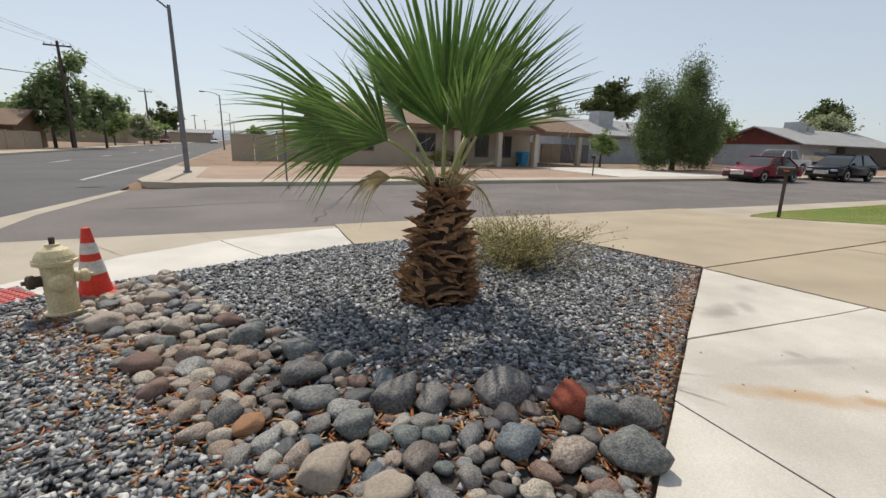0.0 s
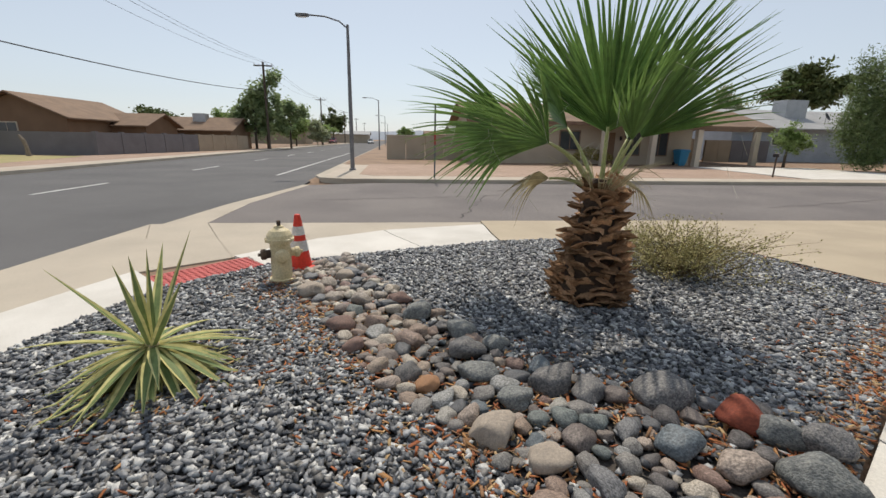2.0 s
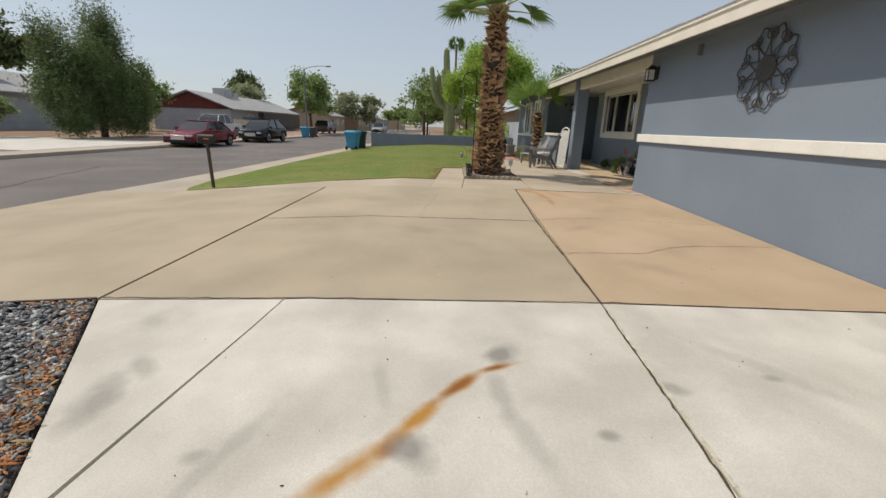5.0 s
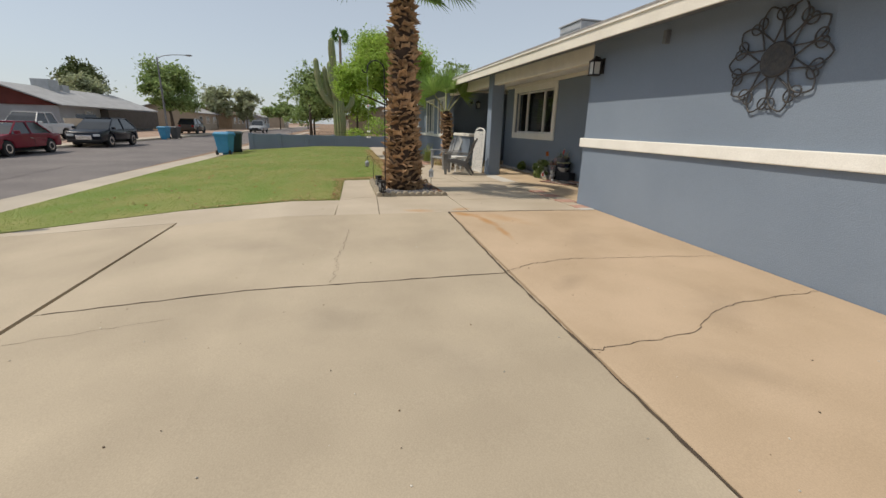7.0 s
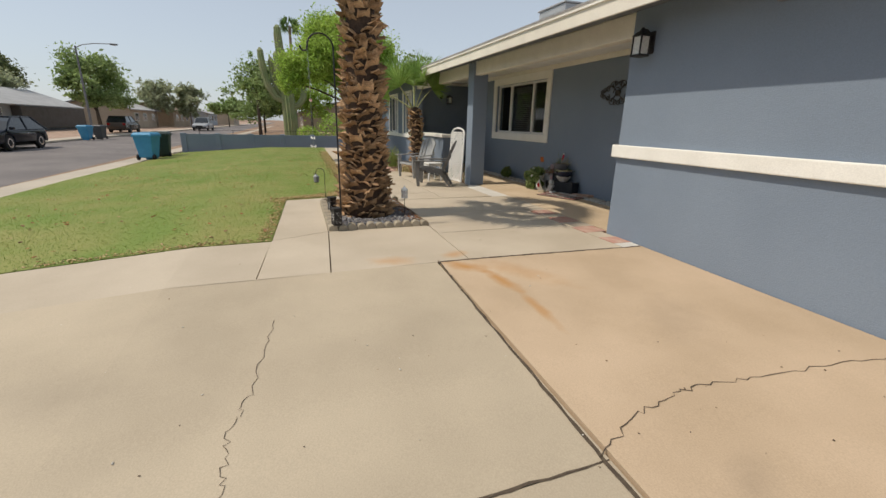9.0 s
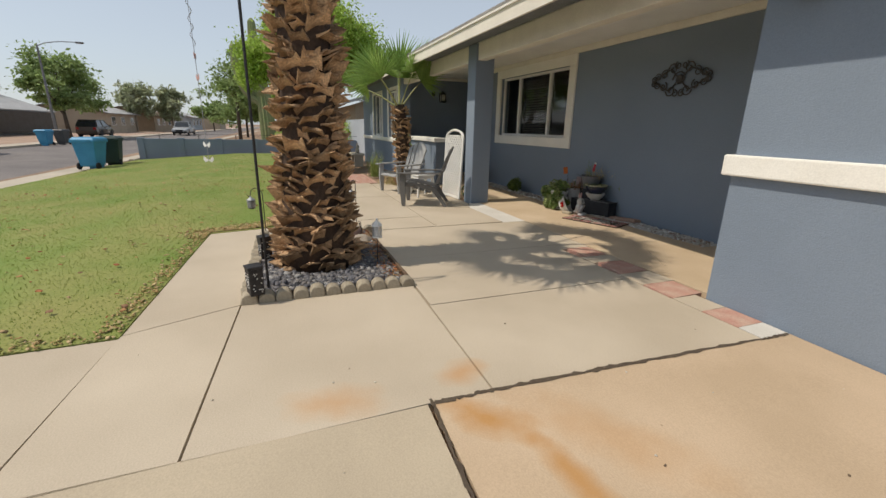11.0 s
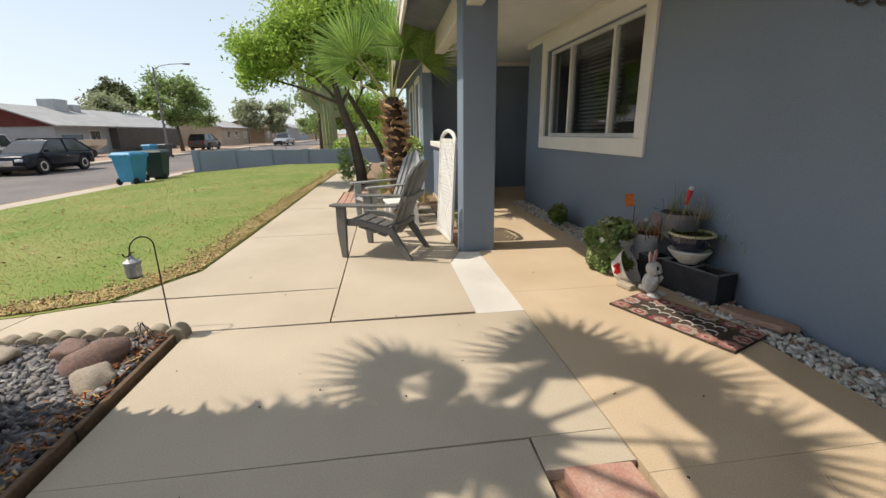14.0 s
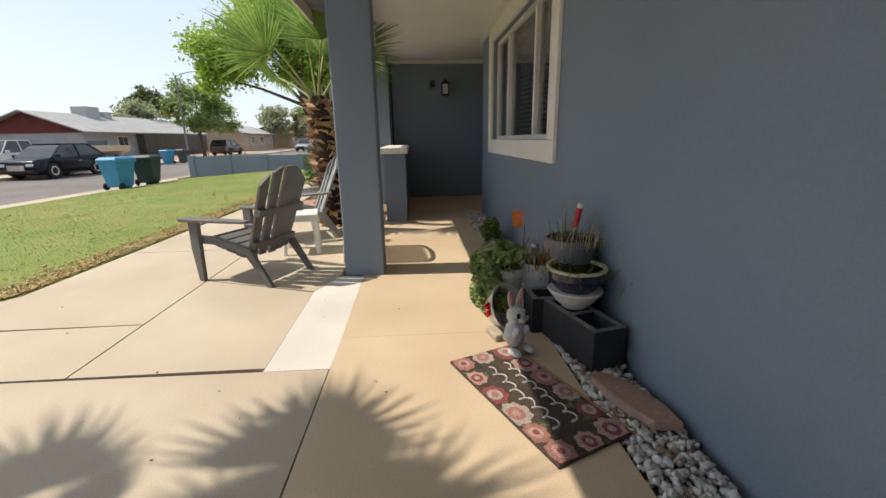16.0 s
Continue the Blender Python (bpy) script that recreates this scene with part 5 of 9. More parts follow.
def yucca(x, y):
    o = thing("yucca", pose(x, y, ground_z(x, y)), "variegated yucca rosette with stiff cream-edged leaves", "yucca plant")
    r = random.Random(3)
    for k in range(78):
        a = k * 2.39996 + r.uniform(-0.2, 0.2)
        lift = radians(86 - 8 * k + r.uniform(-6, 6)) if k < 8 else radians(10 - 50 * ((k - 8) / 69) ** 0.6 + r.uniform(-6, 6))
        length = r.uniform(0.40, 0.54) * (1.2 if k < 8 else 1.0) * (0.9 if k > 55 else 1.0)
        if k in (3, 6, 9):
            length *= 1.15
        d = Vector((math.cos(a) * math.cos(lift), math.sin(a) * math.cos(lift), math.sin(lift)))
        lat = Vector((-math.sin(a), math.cos(a), 0))
        nrm = lat.cross(d).normalized() * -1
        bm, bm2, prev = bmesh.new(), bmesh.new(), None
        base = Vector((0.02 * math.cos(a), 0.02 * math.sin(a), 0.175))
        for i in range(7):
            s = i / 6
            w = 0.025 * (0.7 + 1.1 * s if s < 0.4 else 1.14 * (1 - (s - 0.4) / 0.6) + 0.02)
            p = base + d * length * s + Vector((0, 0, -0.20 * length * s * s * (1 if lift < 0.6 else 0.1)))
            p.z = max(p.z, 0.012)
            row = [p - lat * w + nrm * w * 0.35, p - lat * w * 0.55, p, p + lat * w * 0.55, p + lat * w + nrm * w * 0.35]
            if prev:
                for q, b in ((0, bm2), (1, bm), (2, bm), (3, bm2)):
                    b.faces.new([b.verts.new(v) for v in (prev[q], prev[q + 1], row[q + 1], row[q])])
            prev = row
        leaf = part("leaf", bm, yucca_green, o)
        part("margin", bm2, yucca_edge, leaf, "cream leaf margin")
    part("stem", lathed([(0.05, 0), (0.05, 0.1), (0.03, 0.19)], 10), straw, o)


yucca(-1.66, 2.78)
hyd_mat = M("cream_hydrant_paint", (0.72, 0.61, 0.38), (0.64, 0.53, 0.31), scale=9, rough=0.5, bump=0.1)
rust_iron = M("rusty_iron", (0.12, 0.08, 0.05), (0.07, 0.05, 0.04), scale=15, bump=0.3)
hz = ground_z(-1.45, 4.56)
hyd = thing("fire_hydrant", pose(-1.45, 4.56, hz, 0, 0, 20), "cream-painted cast-iron fire hydrant with rusty caps", "fire hydrant")
part("barrel", lathed([(0.115, -0.02), (0.115, 0.03), (0.092, 0.035), (0.092, 0.38), (0.10, 0.385), (0.13, 0.39), (0.13, 0.415), (0.118, 0.42), (0.112, 0.45), (0.085, 0.49), (0.045, 0.515), (0.04, 0.53), (0.0, 0.532)], 28), hyd_mat, hyd, smooth=False)
part("operating_nut", lathed([(0.018, 0.53), (0.02, 0.575), (0.012, 0.58)], 5), rust_iron, hyd, "rusty pentagon nut")
for ang, rad, ln, mt in ((180, 0.05, 0.075, rust_iron), (0, 0.05, 0.075, hyd_mat), (-90, 0.065, 0.06, hyd_mat)):
    n1 = part("nozzle", lathed([(rad * 0.8, 0), (rad * 0.8, ln * 0.5), (rad, ln * 0.55), (rad, ln), (rad * 0.7, ln + 0.012), (0.016, ln + 0.014), (0.014, ln + 0.035)], 16, pose(0, 0, 0.27, 0, 0, ang) @ pose(0.088, 0, 0, 0, 90, 0)), mt, hyd)
for k in range(8):
    a = k * math.pi / 4
    part("flange_bolt", lathed([(0.011, 0.38), (0.011, 0.425), (0.006, 0.428)], 6, pose(0.118 * math.cos(a), 0.118 * math.sin(a), 0)), hyd_mat, hyd)
cone_mat = M("faded_cone_orange", (0.74, 0.055, 0.03), (0.64, 0.05, 0.03), scale=6, rough=0.6, bump=0.05)
cone_white = M("reflective_collar", (0.72, 0.70, 0.66), (0.6, 0.58, 0.55), scale=12, rough=0.4)
cz = ground_z(-1.39, 5.06)
cone = thing("traffic_cone", pose(-1.39, 5.06, cz - 0.01), "orange traffic cone with two white reflective collars", "traffic cone")
part("foot", boxed(-0.16, 0.16, -0.16, 0.16, 0.0, 0.035, 0.01), cone_mat, cone)
cr = lambda z: 0.125 - 0.165 * z
part("body", lathed([(cr(0.03), 0.03), (cr(0.20), 0.20), (cr(0.33), 0.33), (cr(0.5), 0.5), (cr(0.58), 0.58), (0.018, 0.585)], 24), cone_mat, cone, smooth=False)
for a, b in ((0.2, 0.31), (0.37, 0.46)):
    part("collar", lathed([(cr(a) + 0.003, a), (cr(b) + 0.003, b)], 24), cone_white, cone)

twig = M("thin_shrub_twig", (0.22, 0.17, 0.10), (0.16, 0.12, 0.07), scale=9)


def leaf_quads(centres, size, rg, aspect=0.45, up=0.0):
    n = len(centres)
    v = np.array([(-1, 0, 0), (0, -aspect, 0.1), (1, 0, 0), (0, aspect, 0.1)])[None] * (size * rg.uniform(0.6, 1.3, n))[:, None, None]
    v = np.einsum("nij,nkj->nki", rotations(n, rg, math.pi), v) + centres[:, None, :]
    return v.reshape(-1, 3), np.arange(4 * n).reshape(-1, 4)


shrub_leaf = leafy("sage_shrub_leaf", (0.34, 0.32, 0.12), (0.44, 0.38, 0.17), scale=5, through_light=0.2)


def wispy_shrub(x, y, spread, height, n_stems, name, label, seed, leaf_mat, leaf_size=0.012, per_stem=26):
    o = thing(name, pose(x, y, ground_z(x, y)), label, "shrub")
    r = random.Random(seed)
    rg = np.random.default_rng(seed)
    bm, cs = bmesh.new(), []
    for k in range(n_stems):
        a, f = r.uniform(0, 6.28), r.random() ** 0.6
        b = Vector((r.gauss(0, spread * 0.22), r.gauss(0, spread * 0.22), 0))
        e = b + Vector((spread * f * math.cos(a), spread * f * math.sin(a), height * r.uniform(0.5, 1.0) * (1.1 - 0.5 * f)))
        mid = b.lerp(e, 0.5) + Vector((0, 0, height * 0.12))
        tube(bm, [b, mid, e], [0.004, 0.003, 0.0012], 4)
        for i in range(per_stem):
            t = r.uniform(0.15, 1.0)
            p = b.lerp(mid, t * 2) if t < 0.5 else mid.lerp(e, t * 2 - 1)
            cs.append((p.x + r.gauss(0, 0.03), p.y + r.gauss(0, 0.03), p.z + r.gauss(0, 0.025)))
    part("twig_growth", bm, twig, o)["kind"] = "stuff"
    v, f = leaf_quads(np.array(cs), np.full(len(cs), leaf_size), rg)
    soup("foliage", v, f, leaf_mat, o)
    return o


wispy_shrub(2.55, 4.58, 0.92, 0.66, 210, "shrub", "low wispy olive shrub with small yellowing leaves", 21, shrub_leaf, 0.013, 60)


# ---------------------------------------------------------------- the palm bed
BED = [(11.36, 0.50), (11.36, -0.74), (13.30, -0.78), (13.30, 0.46)]
tagged(part("palm_bed", slab_mesh(BED, -0.01, thick=0.05, gap=0.0), gravel_soil), "dark soil of the palm bed", "planting bed", kind="structure")
n = 9000
bx, by_ = rng.uniform(11.42, 13.25, n), rng.uniform(-0.72, 0.44, n)
far = (bx - 12.2) ** 2 + (by_ + 0.08) ** 2 > 0.42 ** 2
cen = np.stack([bx, by_, rng.uniform(0.0, 0.035, n)], 1)[far]
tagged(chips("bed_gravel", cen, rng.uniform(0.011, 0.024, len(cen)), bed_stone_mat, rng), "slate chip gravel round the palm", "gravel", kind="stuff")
edge_mat = M("scalloped_concrete_edging", (0.36, 0.31, 0.23), (0.27, 0.23, 0.17), scale=8, bump=0.3, bscale=60, vary=0.15)


def edging_log():
    bm = bmesh.new()
    pr = [(-0.058, -0.05), (0.058, -0.05), (0.058, 0.03), (0.045, 0.062), (0.018, 0.078), (-0.018, 0.078), (-0.045, 0.062), (-0.058, 0.03)]
    prism(bm, pr, -0.05, 0.05, pose(0, 0, 0, 90, 0, 90))
    return bevel(bm, 0.008, 1)


edging = tagged(new("bed_edging"), "scalloped tan concrete edging round the palm bed", "edging", kind="structure")
me = bank("edging_log_mesh", edging_log, edge_mat, smooth=False)
spots = [(11.35, 0.49 - 0.122 * i, 0) for i in range(11)] + [(11.46 + 0.122 * i, 0.50 - 0.002 * i, 90) for i in range(15)] + [(13.30, 0.44 - 0.122 * i, 0) for i in range(11)]
for x, y, yaw in spots:
    ob = new("edging_stone", me)
    ob.parent = edging
    ob.matrix_basis = pose(x, y, rng.uniform(-0.006, 0.01), rng.uniform(-5, 5), rng.uniform(-5, 5), yaw + rng.uniform(-5, 5))
edging_wood = M("weathered_edging_board", (0.17, 0.11, 0.07), (0.10, 0.065, 0.04), scale=9, bump=0.4, bscale=50)
for k in range(2):
    xa = 11.42 + 0.94 * k
    part("edging_board", boxed(xa, xa + 0.93, -0.782, -0.752, -0.03, 0.045 - 0.008 * k, 0.006), edging_wood, edging, "weathered brown edging board")
n = 900
f = rng.uniform(0, 1, n)
ll = np.stack([11.45 + 1.85 * f, -0.66 + rng.normal(0, 0.05, n), rng.uniform(0.03, 0.05, n)], 1)
tagged(chips("bed_litter", ll[ll[:, 1] > -0.75], rng.uniform(0.008, 0.024, int((ll[:, 1] > -0.75).sum())), litter_mat, rng, flat=0.06, tilt=0.6, thin=0.3), "dry brown leaf litter along the palm bed's edge", "leaf litter", kind="stuff")
for k, (x, y, s) in enumerate(((12.95, -0.5, 0.16), (12.75, -0.62, 0.12), (13.1, -0.3, 0.13), (13.05, 0.1, 0.12))):
    stone(x, y, s * 0.85, flat=0.9, long=1.3, seed=k + 3, material=tan_rock if k % 2 else brown_rock, label="brown fieldstone lying in the palm bed", sink=0.2)


def perforated_lantern(x, y, z):
    o = thing("solar_lantern", pose(x, y, z, 0, 0, 20), "black punched-metal solar lantern at the palm bed", "lantern", "lanterns at the palm bed")
    part("shell", boxed(-0.05, 0.05, -0.05, 0.05, 0.0, 0.20, 0.004), black_iron, o)
    part("solar_cap", boxed(-0.056, 0.056, -0.056, 0.056, 0.201, 0.225, 0.006), black_iron, o)
    r = random.Random(int(x * 100))
    bm = bmesh.new()
    for k in range(46):
        u, v, f = r.uniform(-0.04, 0.04), r.uniform(0.02, 0.18), r.choice(((0, -1), (-1, 0), (0, 1)))
        m = pose(f[0] * 0.0508 + (u if f[0] == 0 else 0), f[1] * 0.0508 + (u if f[1] == 0 else 0), v)
        box(bm, -0.004, 0.004, -0.004, 0.004, -0.004, 0.004, m)
    part("punched_holes", bm, cone_white, o, "pale specks of punched holes")["kind"] = "stuff"


perforated_lantern(11.33, 0.44, 0.07)
perforated_lantern(12.35, 0.40, 0.04)


def shepherd_hook(x, y, height, reach, heading, r, label):
    o = thing("shepherd_hook", pose(x, y, 0, 0, 0, heading), label, "garden hook")
    pts = [(0, 0, -0.05), (0, 0, height - reach * 0.6)]
    for i in range(13):
        a = math.pi * i / 12
        pts.append((reach / 2 - reach / 2 * math.cos(a), 0, height - reach * 0.6 + reach * 0.5 * math.sin(a)))
    for i in range(1, 6):
        a = math.pi * i / 5
        pts.append((reach + reach * 0.14 * (1 - math.cos(a)), 0, height - reach * 0.62 - reach * 0.16 * math.sin(a)))
    part("pole", tubed(pts, r, 8), black_iron, o)
    return o, (x + reach * math.cos(radians(heading)), y + reach * math.sin(radians(heading)), height - reach * 0.75)


_, (hx, hy, hzz) = shepherd_hook(11.52, 0.36, 2.35, 0.30, 100, 0.010, "tall black iron shepherd hook in the palm bed")
chime = thing("wind_spinner", pose(hx, hy, hzz), "string of white butterfly charms hanging from the hook", "wind chime")
part("cord", tubed([(0, 0, 0.02), (0, 0, -1.1)], 0.002, 5), galv, chime)
bm = bmesh.new()
tube(bm, [(0.012 * math.cos(i * 0.8), 0.012 * math.sin(i * 0.8), -0.08 - 0.012 * i) for i in range(24)], 0.0022, 5)
part("coil", bm, galv, chime)
charm_pink = M("pink_charm", (0.55, 0.30, 0.26), (0.45, 0.25, 0.22), scale=9)
for k, z in enumerate((-0.42, -0.55, -0.98, -1.08)):
    bm = bmesh.new()
    for sx in (-1, 1):
        prism(bm, [(0, -0.004), (sx * 0.034, 0.022), (sx * 0.040, 0.0), (sx * 0.022, -0.018)][::sx], -0.0015, 0.0015, pose(0, 0, z, 90, 0, 20 * k))
    part("charm", bm, charm_pink if k < 2 else white_paint, chime)
for x, y, hd, h, tone in ((13.45, -0.66, 150, 0.66, "silver"), (13.32, 0.42, 60, 0.6, "silver")):
    _, (lx_, ly_, lz_) = shepherd_hook(x, y, h, 0.15, hd, 0.0045, "small black hook stake at the lawn edge")
    o = thing("hanging_lantern", pose(lx_, ly_, lz_), "small silver solar lantern hung from a stake", "lantern", "hanging lanterns along the lawn")
    part("cap", lathed([(0.05, -0.05), (0.048, -0.04), (0.02, -0.02), (0.008, 0.0)], 14), galv, o)
    part("cage", lathed([(0.042, -0.13), (0.046, -0.09), (0.044, -0.055)], 8), galv, o, "ribbed metal cage")
    part("foot", lathed([(0.03, -0.145), (0.044, -0.132)], 14), black_iron, o)
    part("ring", tubed([(0.012 * math.cos(a * 0.7), 0, 0.012 + 0.012 * math.sin(a * 0.7)) for a in range(10)], 0.002, 5), black_iron, o)
o = thing("hanging_lantern", pose(11.90, -0.60, 0.30), "small white lantern hung on the palm trunk", "lantern")
part("cap", lathed([(0.055, 0.10), (0.04, 0.125), (0.012, 0.15), (0.008, 0.17)], 6), white_paint, o)
for k in range(6):
    part("bar", boxed(0.04, 0.046, -0.003, 0.003, 0.0, 0.1, 0, pose(0, 0, 0, 0, 0, 60 * k)), galv, o)
part("candle_tube", lathed([(0.034, 0.005), (0.034, 0.095)], 12), cone_white, o)
part("foot", lathed([(0.05, -0.012), (0.05, 0.0)], 6), white_paint, o)
part("stake", tubed([(0, 0, -0.33), (0, 0, -0.01)], 0.005, 6), black_iron, o)
bm = bmesh.new()
for k in range(7):
    a = math.pi * k / 6
    tube(bm, [(13.15 + 0.12 * math.cos(a), -0.66, 0.05), (13.15 + 0.08 * math.cos(a), -0.66 + 0.02 * math.sin(a), 0.05 + 0.13 * math.sin(a)), (13.15, -0.66, 0.17)], 0.002, 5)
tagged(part("wire_basket", bm, black_iron), "small bent wire basket on the stones", "basket")

# ---------------------------------------------------------------- lawn blades
blade_mat = leafy("grass_blade", (0.155, 0.245, 0.035), (0.225, 0.255, 0.06), scale=0.7, through_light=0.45, island=0.1)


def grass(n, x0, x1, y0, y1, poly, h, seed, z_off=0.0):
    rg = np.random.default_rng(seed)
    x, y = rg.uniform(x0, x1, n), rg.uniform(y0, y1, n)
    ok = inside(poly, x, y)
    x, y = x[ok], y[ok]
    z = np.array([ground_z(a, b) for a, b in zip(x, y)]) + z_off
    a, k = rg.uniform(0, 6.28, len(x)), rg.uniform(0.5, 1.2, len(x)) * h
    lean = rg.normal(0, 0.55, (len(x), 2)) * k[:, None]
    w = 0.12 * k + 0.002
    v = np.stack([np.stack([x - w * np.cos(a), y - w * np.sin(a), z], 1), np.stack([x + w * np.cos(a), y + w * np.sin(a), z], 1), np.stack([x + lean[:, 0], y + lean[:, 1], z + k], 1)], 1)
    return v.reshape(-1, 3)


LAWN_IN = [(10.1, 6.3), (10.90, 3.6), (10.98, 1.22), (13.75, 1.06), (13.86, 0.48), (14.02, 0.03), (14.7, -0.36), (20, -0.45), (29.3, -0.74), (29.6, 5.9), (20.0, 6.6), (12.0, 6.74), (10.4, 6.48)]
v = np.concatenate([grass(90000, 10, 19, -0.5, 6.8, LAWN_IN, 0.015, 1, 0.004), grass(50000, 19, 29.6, -0.8, 6.6, LAWN_IN, 0.018, 2, 0.004)])
tagged(soup("lawn_grass", v, np.arange(len(v)).reshape(-1, 3), blade_mat), "short green lawn grass", "grass", kind="stuff")
# dry thatch at the lawn's edge and fallen leaves on it
edge_pts = [(10.95, 3.4), (11.02, 1.28), (13.7, 1.12), (13.88, 0.5), (14.05, 0.08), (14.7, -0.30), (20, -0.39), (26, -0.6)]
ex, ey = [], []
for (a0, b0), (a1, b1) in zip(edge_pts, edge_pts[1:]):
    k = int((350 if a0 < 13.0 else 3600) * math.hypot(a1 - a0, b1 - b0) ** 0.6)
    f = rng.uniform(0, 1, k)
    ex.append(a0 + (a1 - a0) * f + rng.normal(0, 0.06 if a0 < 13.0 else 0.13, k))
    ey.append(b0 + (b1 - b0) * f + rng.normal(0, 0.06 if a0 < 13.0 else 0.13, k))
ex, ey = np.concatenate(ex), np.concatenate(ey)
ok = inside(LAWN_IN, ex, ey)
ex, ey = ex[ok], ey[ok]
ez = np.array([ground_z(a, b) for a, b in zip(ex, ey)]) + 0.016
thatch_mat = palette("dry_thatch", [(0.50, 0.34, 0.15), (0.44, 0.30, 0.12), (0.32, 0.33, 0.10), (0.54, 0.40, 0.21)], island=True)
tagged(chips("dry_thatch", np.stack([ex, ey, ez], 1), rng.uniform(0.005, 0.013, len(ex)), thatch_mat, rng, flat=0.12, tilt=0.8), "dry brown thatch along the lawn edge", "thatch", kind="stuff")
fx, fy = rng.uniform(11, 24, 700), rng.uniform(-0.3, 5.5, 700)
ok = inside(LAWN_IN, fx, fy)
fx, fy = fx[ok], fy[ok]
fz = np.array([ground_z(a, b) for a, b in zip(fx, fy)]) + 0.035
tagged(chips("fallen_leaves", np.stack([fx, fy, fz], 1), rng.uniform(0.012, 0.022, len(fx)), litter_mat, rng, flat=0.06, tilt=0.5), "small dry leaves fallen on the lawn", "leaf litter", kind="stuff")

# ---------------------------------------------------------------- cracks and joint filler in the slabs
crack_mat = M("concrete_crack", (0.10, 0.075, 0.05), (0.07, 0.05, 0.035), scale=20)


def crack(points, width, seed, wig=0.05, n=16):
    width, wig = width * 0.5, wig * 0.45
    r = random.Random(seed)
    bm, pts = bmesh.new(), []
    for (a0, b0), (a1, b1) in zip(points, points[1:]):
        for i in range(n):
            f = i / n
            pts.append((a0 + (a1 - a0) * f + r.uniform(-wig, wig), b0 + (b1 - b0) * f + r.uniform(-wig, wig)))
    pts.append(points[-1])
    prev = None
    for i, (x, y) in enumerate(pts):
        d = Vector(pts[min(i + 1, len(pts) - 1)]) - Vector(pts[max(i - 1, 0)])
        nn = Vector((-d.y, d.x)).normalized() * width * r.uniform(0.4, 1.2)
        row = [bm.verts.new((x - nn.x, y - nn.y, ground_z(x - nn.x, y - nn.y) + 0.003)), bm.verts.new((x + nn.x, y + nn.y, ground_z(x + nn.x, y + nn.y) + 0.003))]
        if prev:
            bm.faces.new((prev[0], prev[1], row[1], row[0]))
        prev = row
    tagged(part("slab_crack", bm, crack_mat), "wandering hairline crack in the concrete", "crack", kind="structure")


crack([(7.15, -0.27), (7.31, -0.60), (7.38, -0.89), (7.40, -1.18), (7.36, -1.59), (7.30, -2.27), (7.21, -2.92)], 0.008, 1, 0.045, 8)
crack([(5.70, -0.28), (5.73, -0.67), (5.79, -1.19), (6.03, -1.58), (6.11, -1.85), (6.16, -2.29), (6.21, -2.92)], 0.008, 2, 0.04, 8)
crack([(8.9, 1.13), (8.06, 1.23), (7.8, 1.30), (7.5, 1.29), (7.14, 1.35)], 0.004, 3, 0.04, 12)
crack([(4.47, -0.215), (7.11, -0.265), (9.0, -0.36), (9.80, -0.41)], 0.022, 11, 0.012, 24)
crack([(4.40, 3.60), (4.36, 2.20), (4.46, -0.21), (4.45, -2.92)], 0.012, 12, 0.02, 24)
crack([(7.06, 3.4), (7.12, -0.26)], 0.016, 13, 0.02, 40)
crack([(9.765, -0.42), (9.765, -0.74), (9.74, -1.52), (9.685, -2.68), (9.68, -2.92)], 0.03, 14, 0.015, 20)
crack([(1.66, -0.02), (2.7, -0.085), (3.54, -0.155), (4.44, -0.212)], 0.014, 15, 0.01, 20)
crack([(6.6, 3.4), (6.7, 2.4)], 0.003, 4, 0.03)
crack([(5.9, 5.2), (7.3, 5.0)], 0.004, 5, 0.05)
crack([(11.0, -3.3), (11.7, -3.7)], 0.002, 6, 0.03)
rg_d = np.random.default_rng(77)
dx_, dy_ = rg_d.uniform(1.9, 16.0, 380), rg_d.uniform(-4.2, 3.3, 380)
ok = ~inside(GRAVEL, dx_, dy_) & ~((dx_ < 10.4) & (dy_ < -2.85)) & ~((dx_ > 11.2) & (dy_ > -0.85))
dx_, dy_ = dx_[ok], dy_[ok]
dz_ = np.array([ground_z(a, b) for a, b in zip(dx_, dy_)]) + 0.004
grit_mat = palette("slab_grit", [(0.16, 0.12, 0.08), (0.10, 0.07, 0.045), (0.7, 0.66, 0.58), (0.26, 0.18, 0.10), (0.6, 0.56, 0.48)], island=True)
tagged(chips("slab_grit", np.stack([dx_, dy_, dz_], 1), rg_d.uniform(0.002, 0.0055, len(dx_)), grit_mat, rg_d, flat=0.3, tilt=0.4), "small leaf scraps and grit on the concrete", "debris", kind="stuff")
seam = M("pale_joint_sealant", (0.62, 0.58, 0.48), (0.5, 0.45, 0.36), scale=12)
bm = bmesh.new()
for i in range(40):
    x = -0.7 + 5.1 * i / 40
    w = 0.008 + 0.004 * math.sin(i * 2.3)
    y = -0.055 - 0.18 * clampf((x - 1.66) / 2.8, 0, 1) - 0.09 * clampf((1.66 - x) / 2.4, 0, 1)
    box(bm, x, x + 0.127, y - w, y + w, ground_z(x, y) - 0.02, ground_z(x, y) + 0.003)
tagged(part("joint_sealant", bm, seam), "pale ragged sealant in the driveway joint", "sealant", kind="structure")


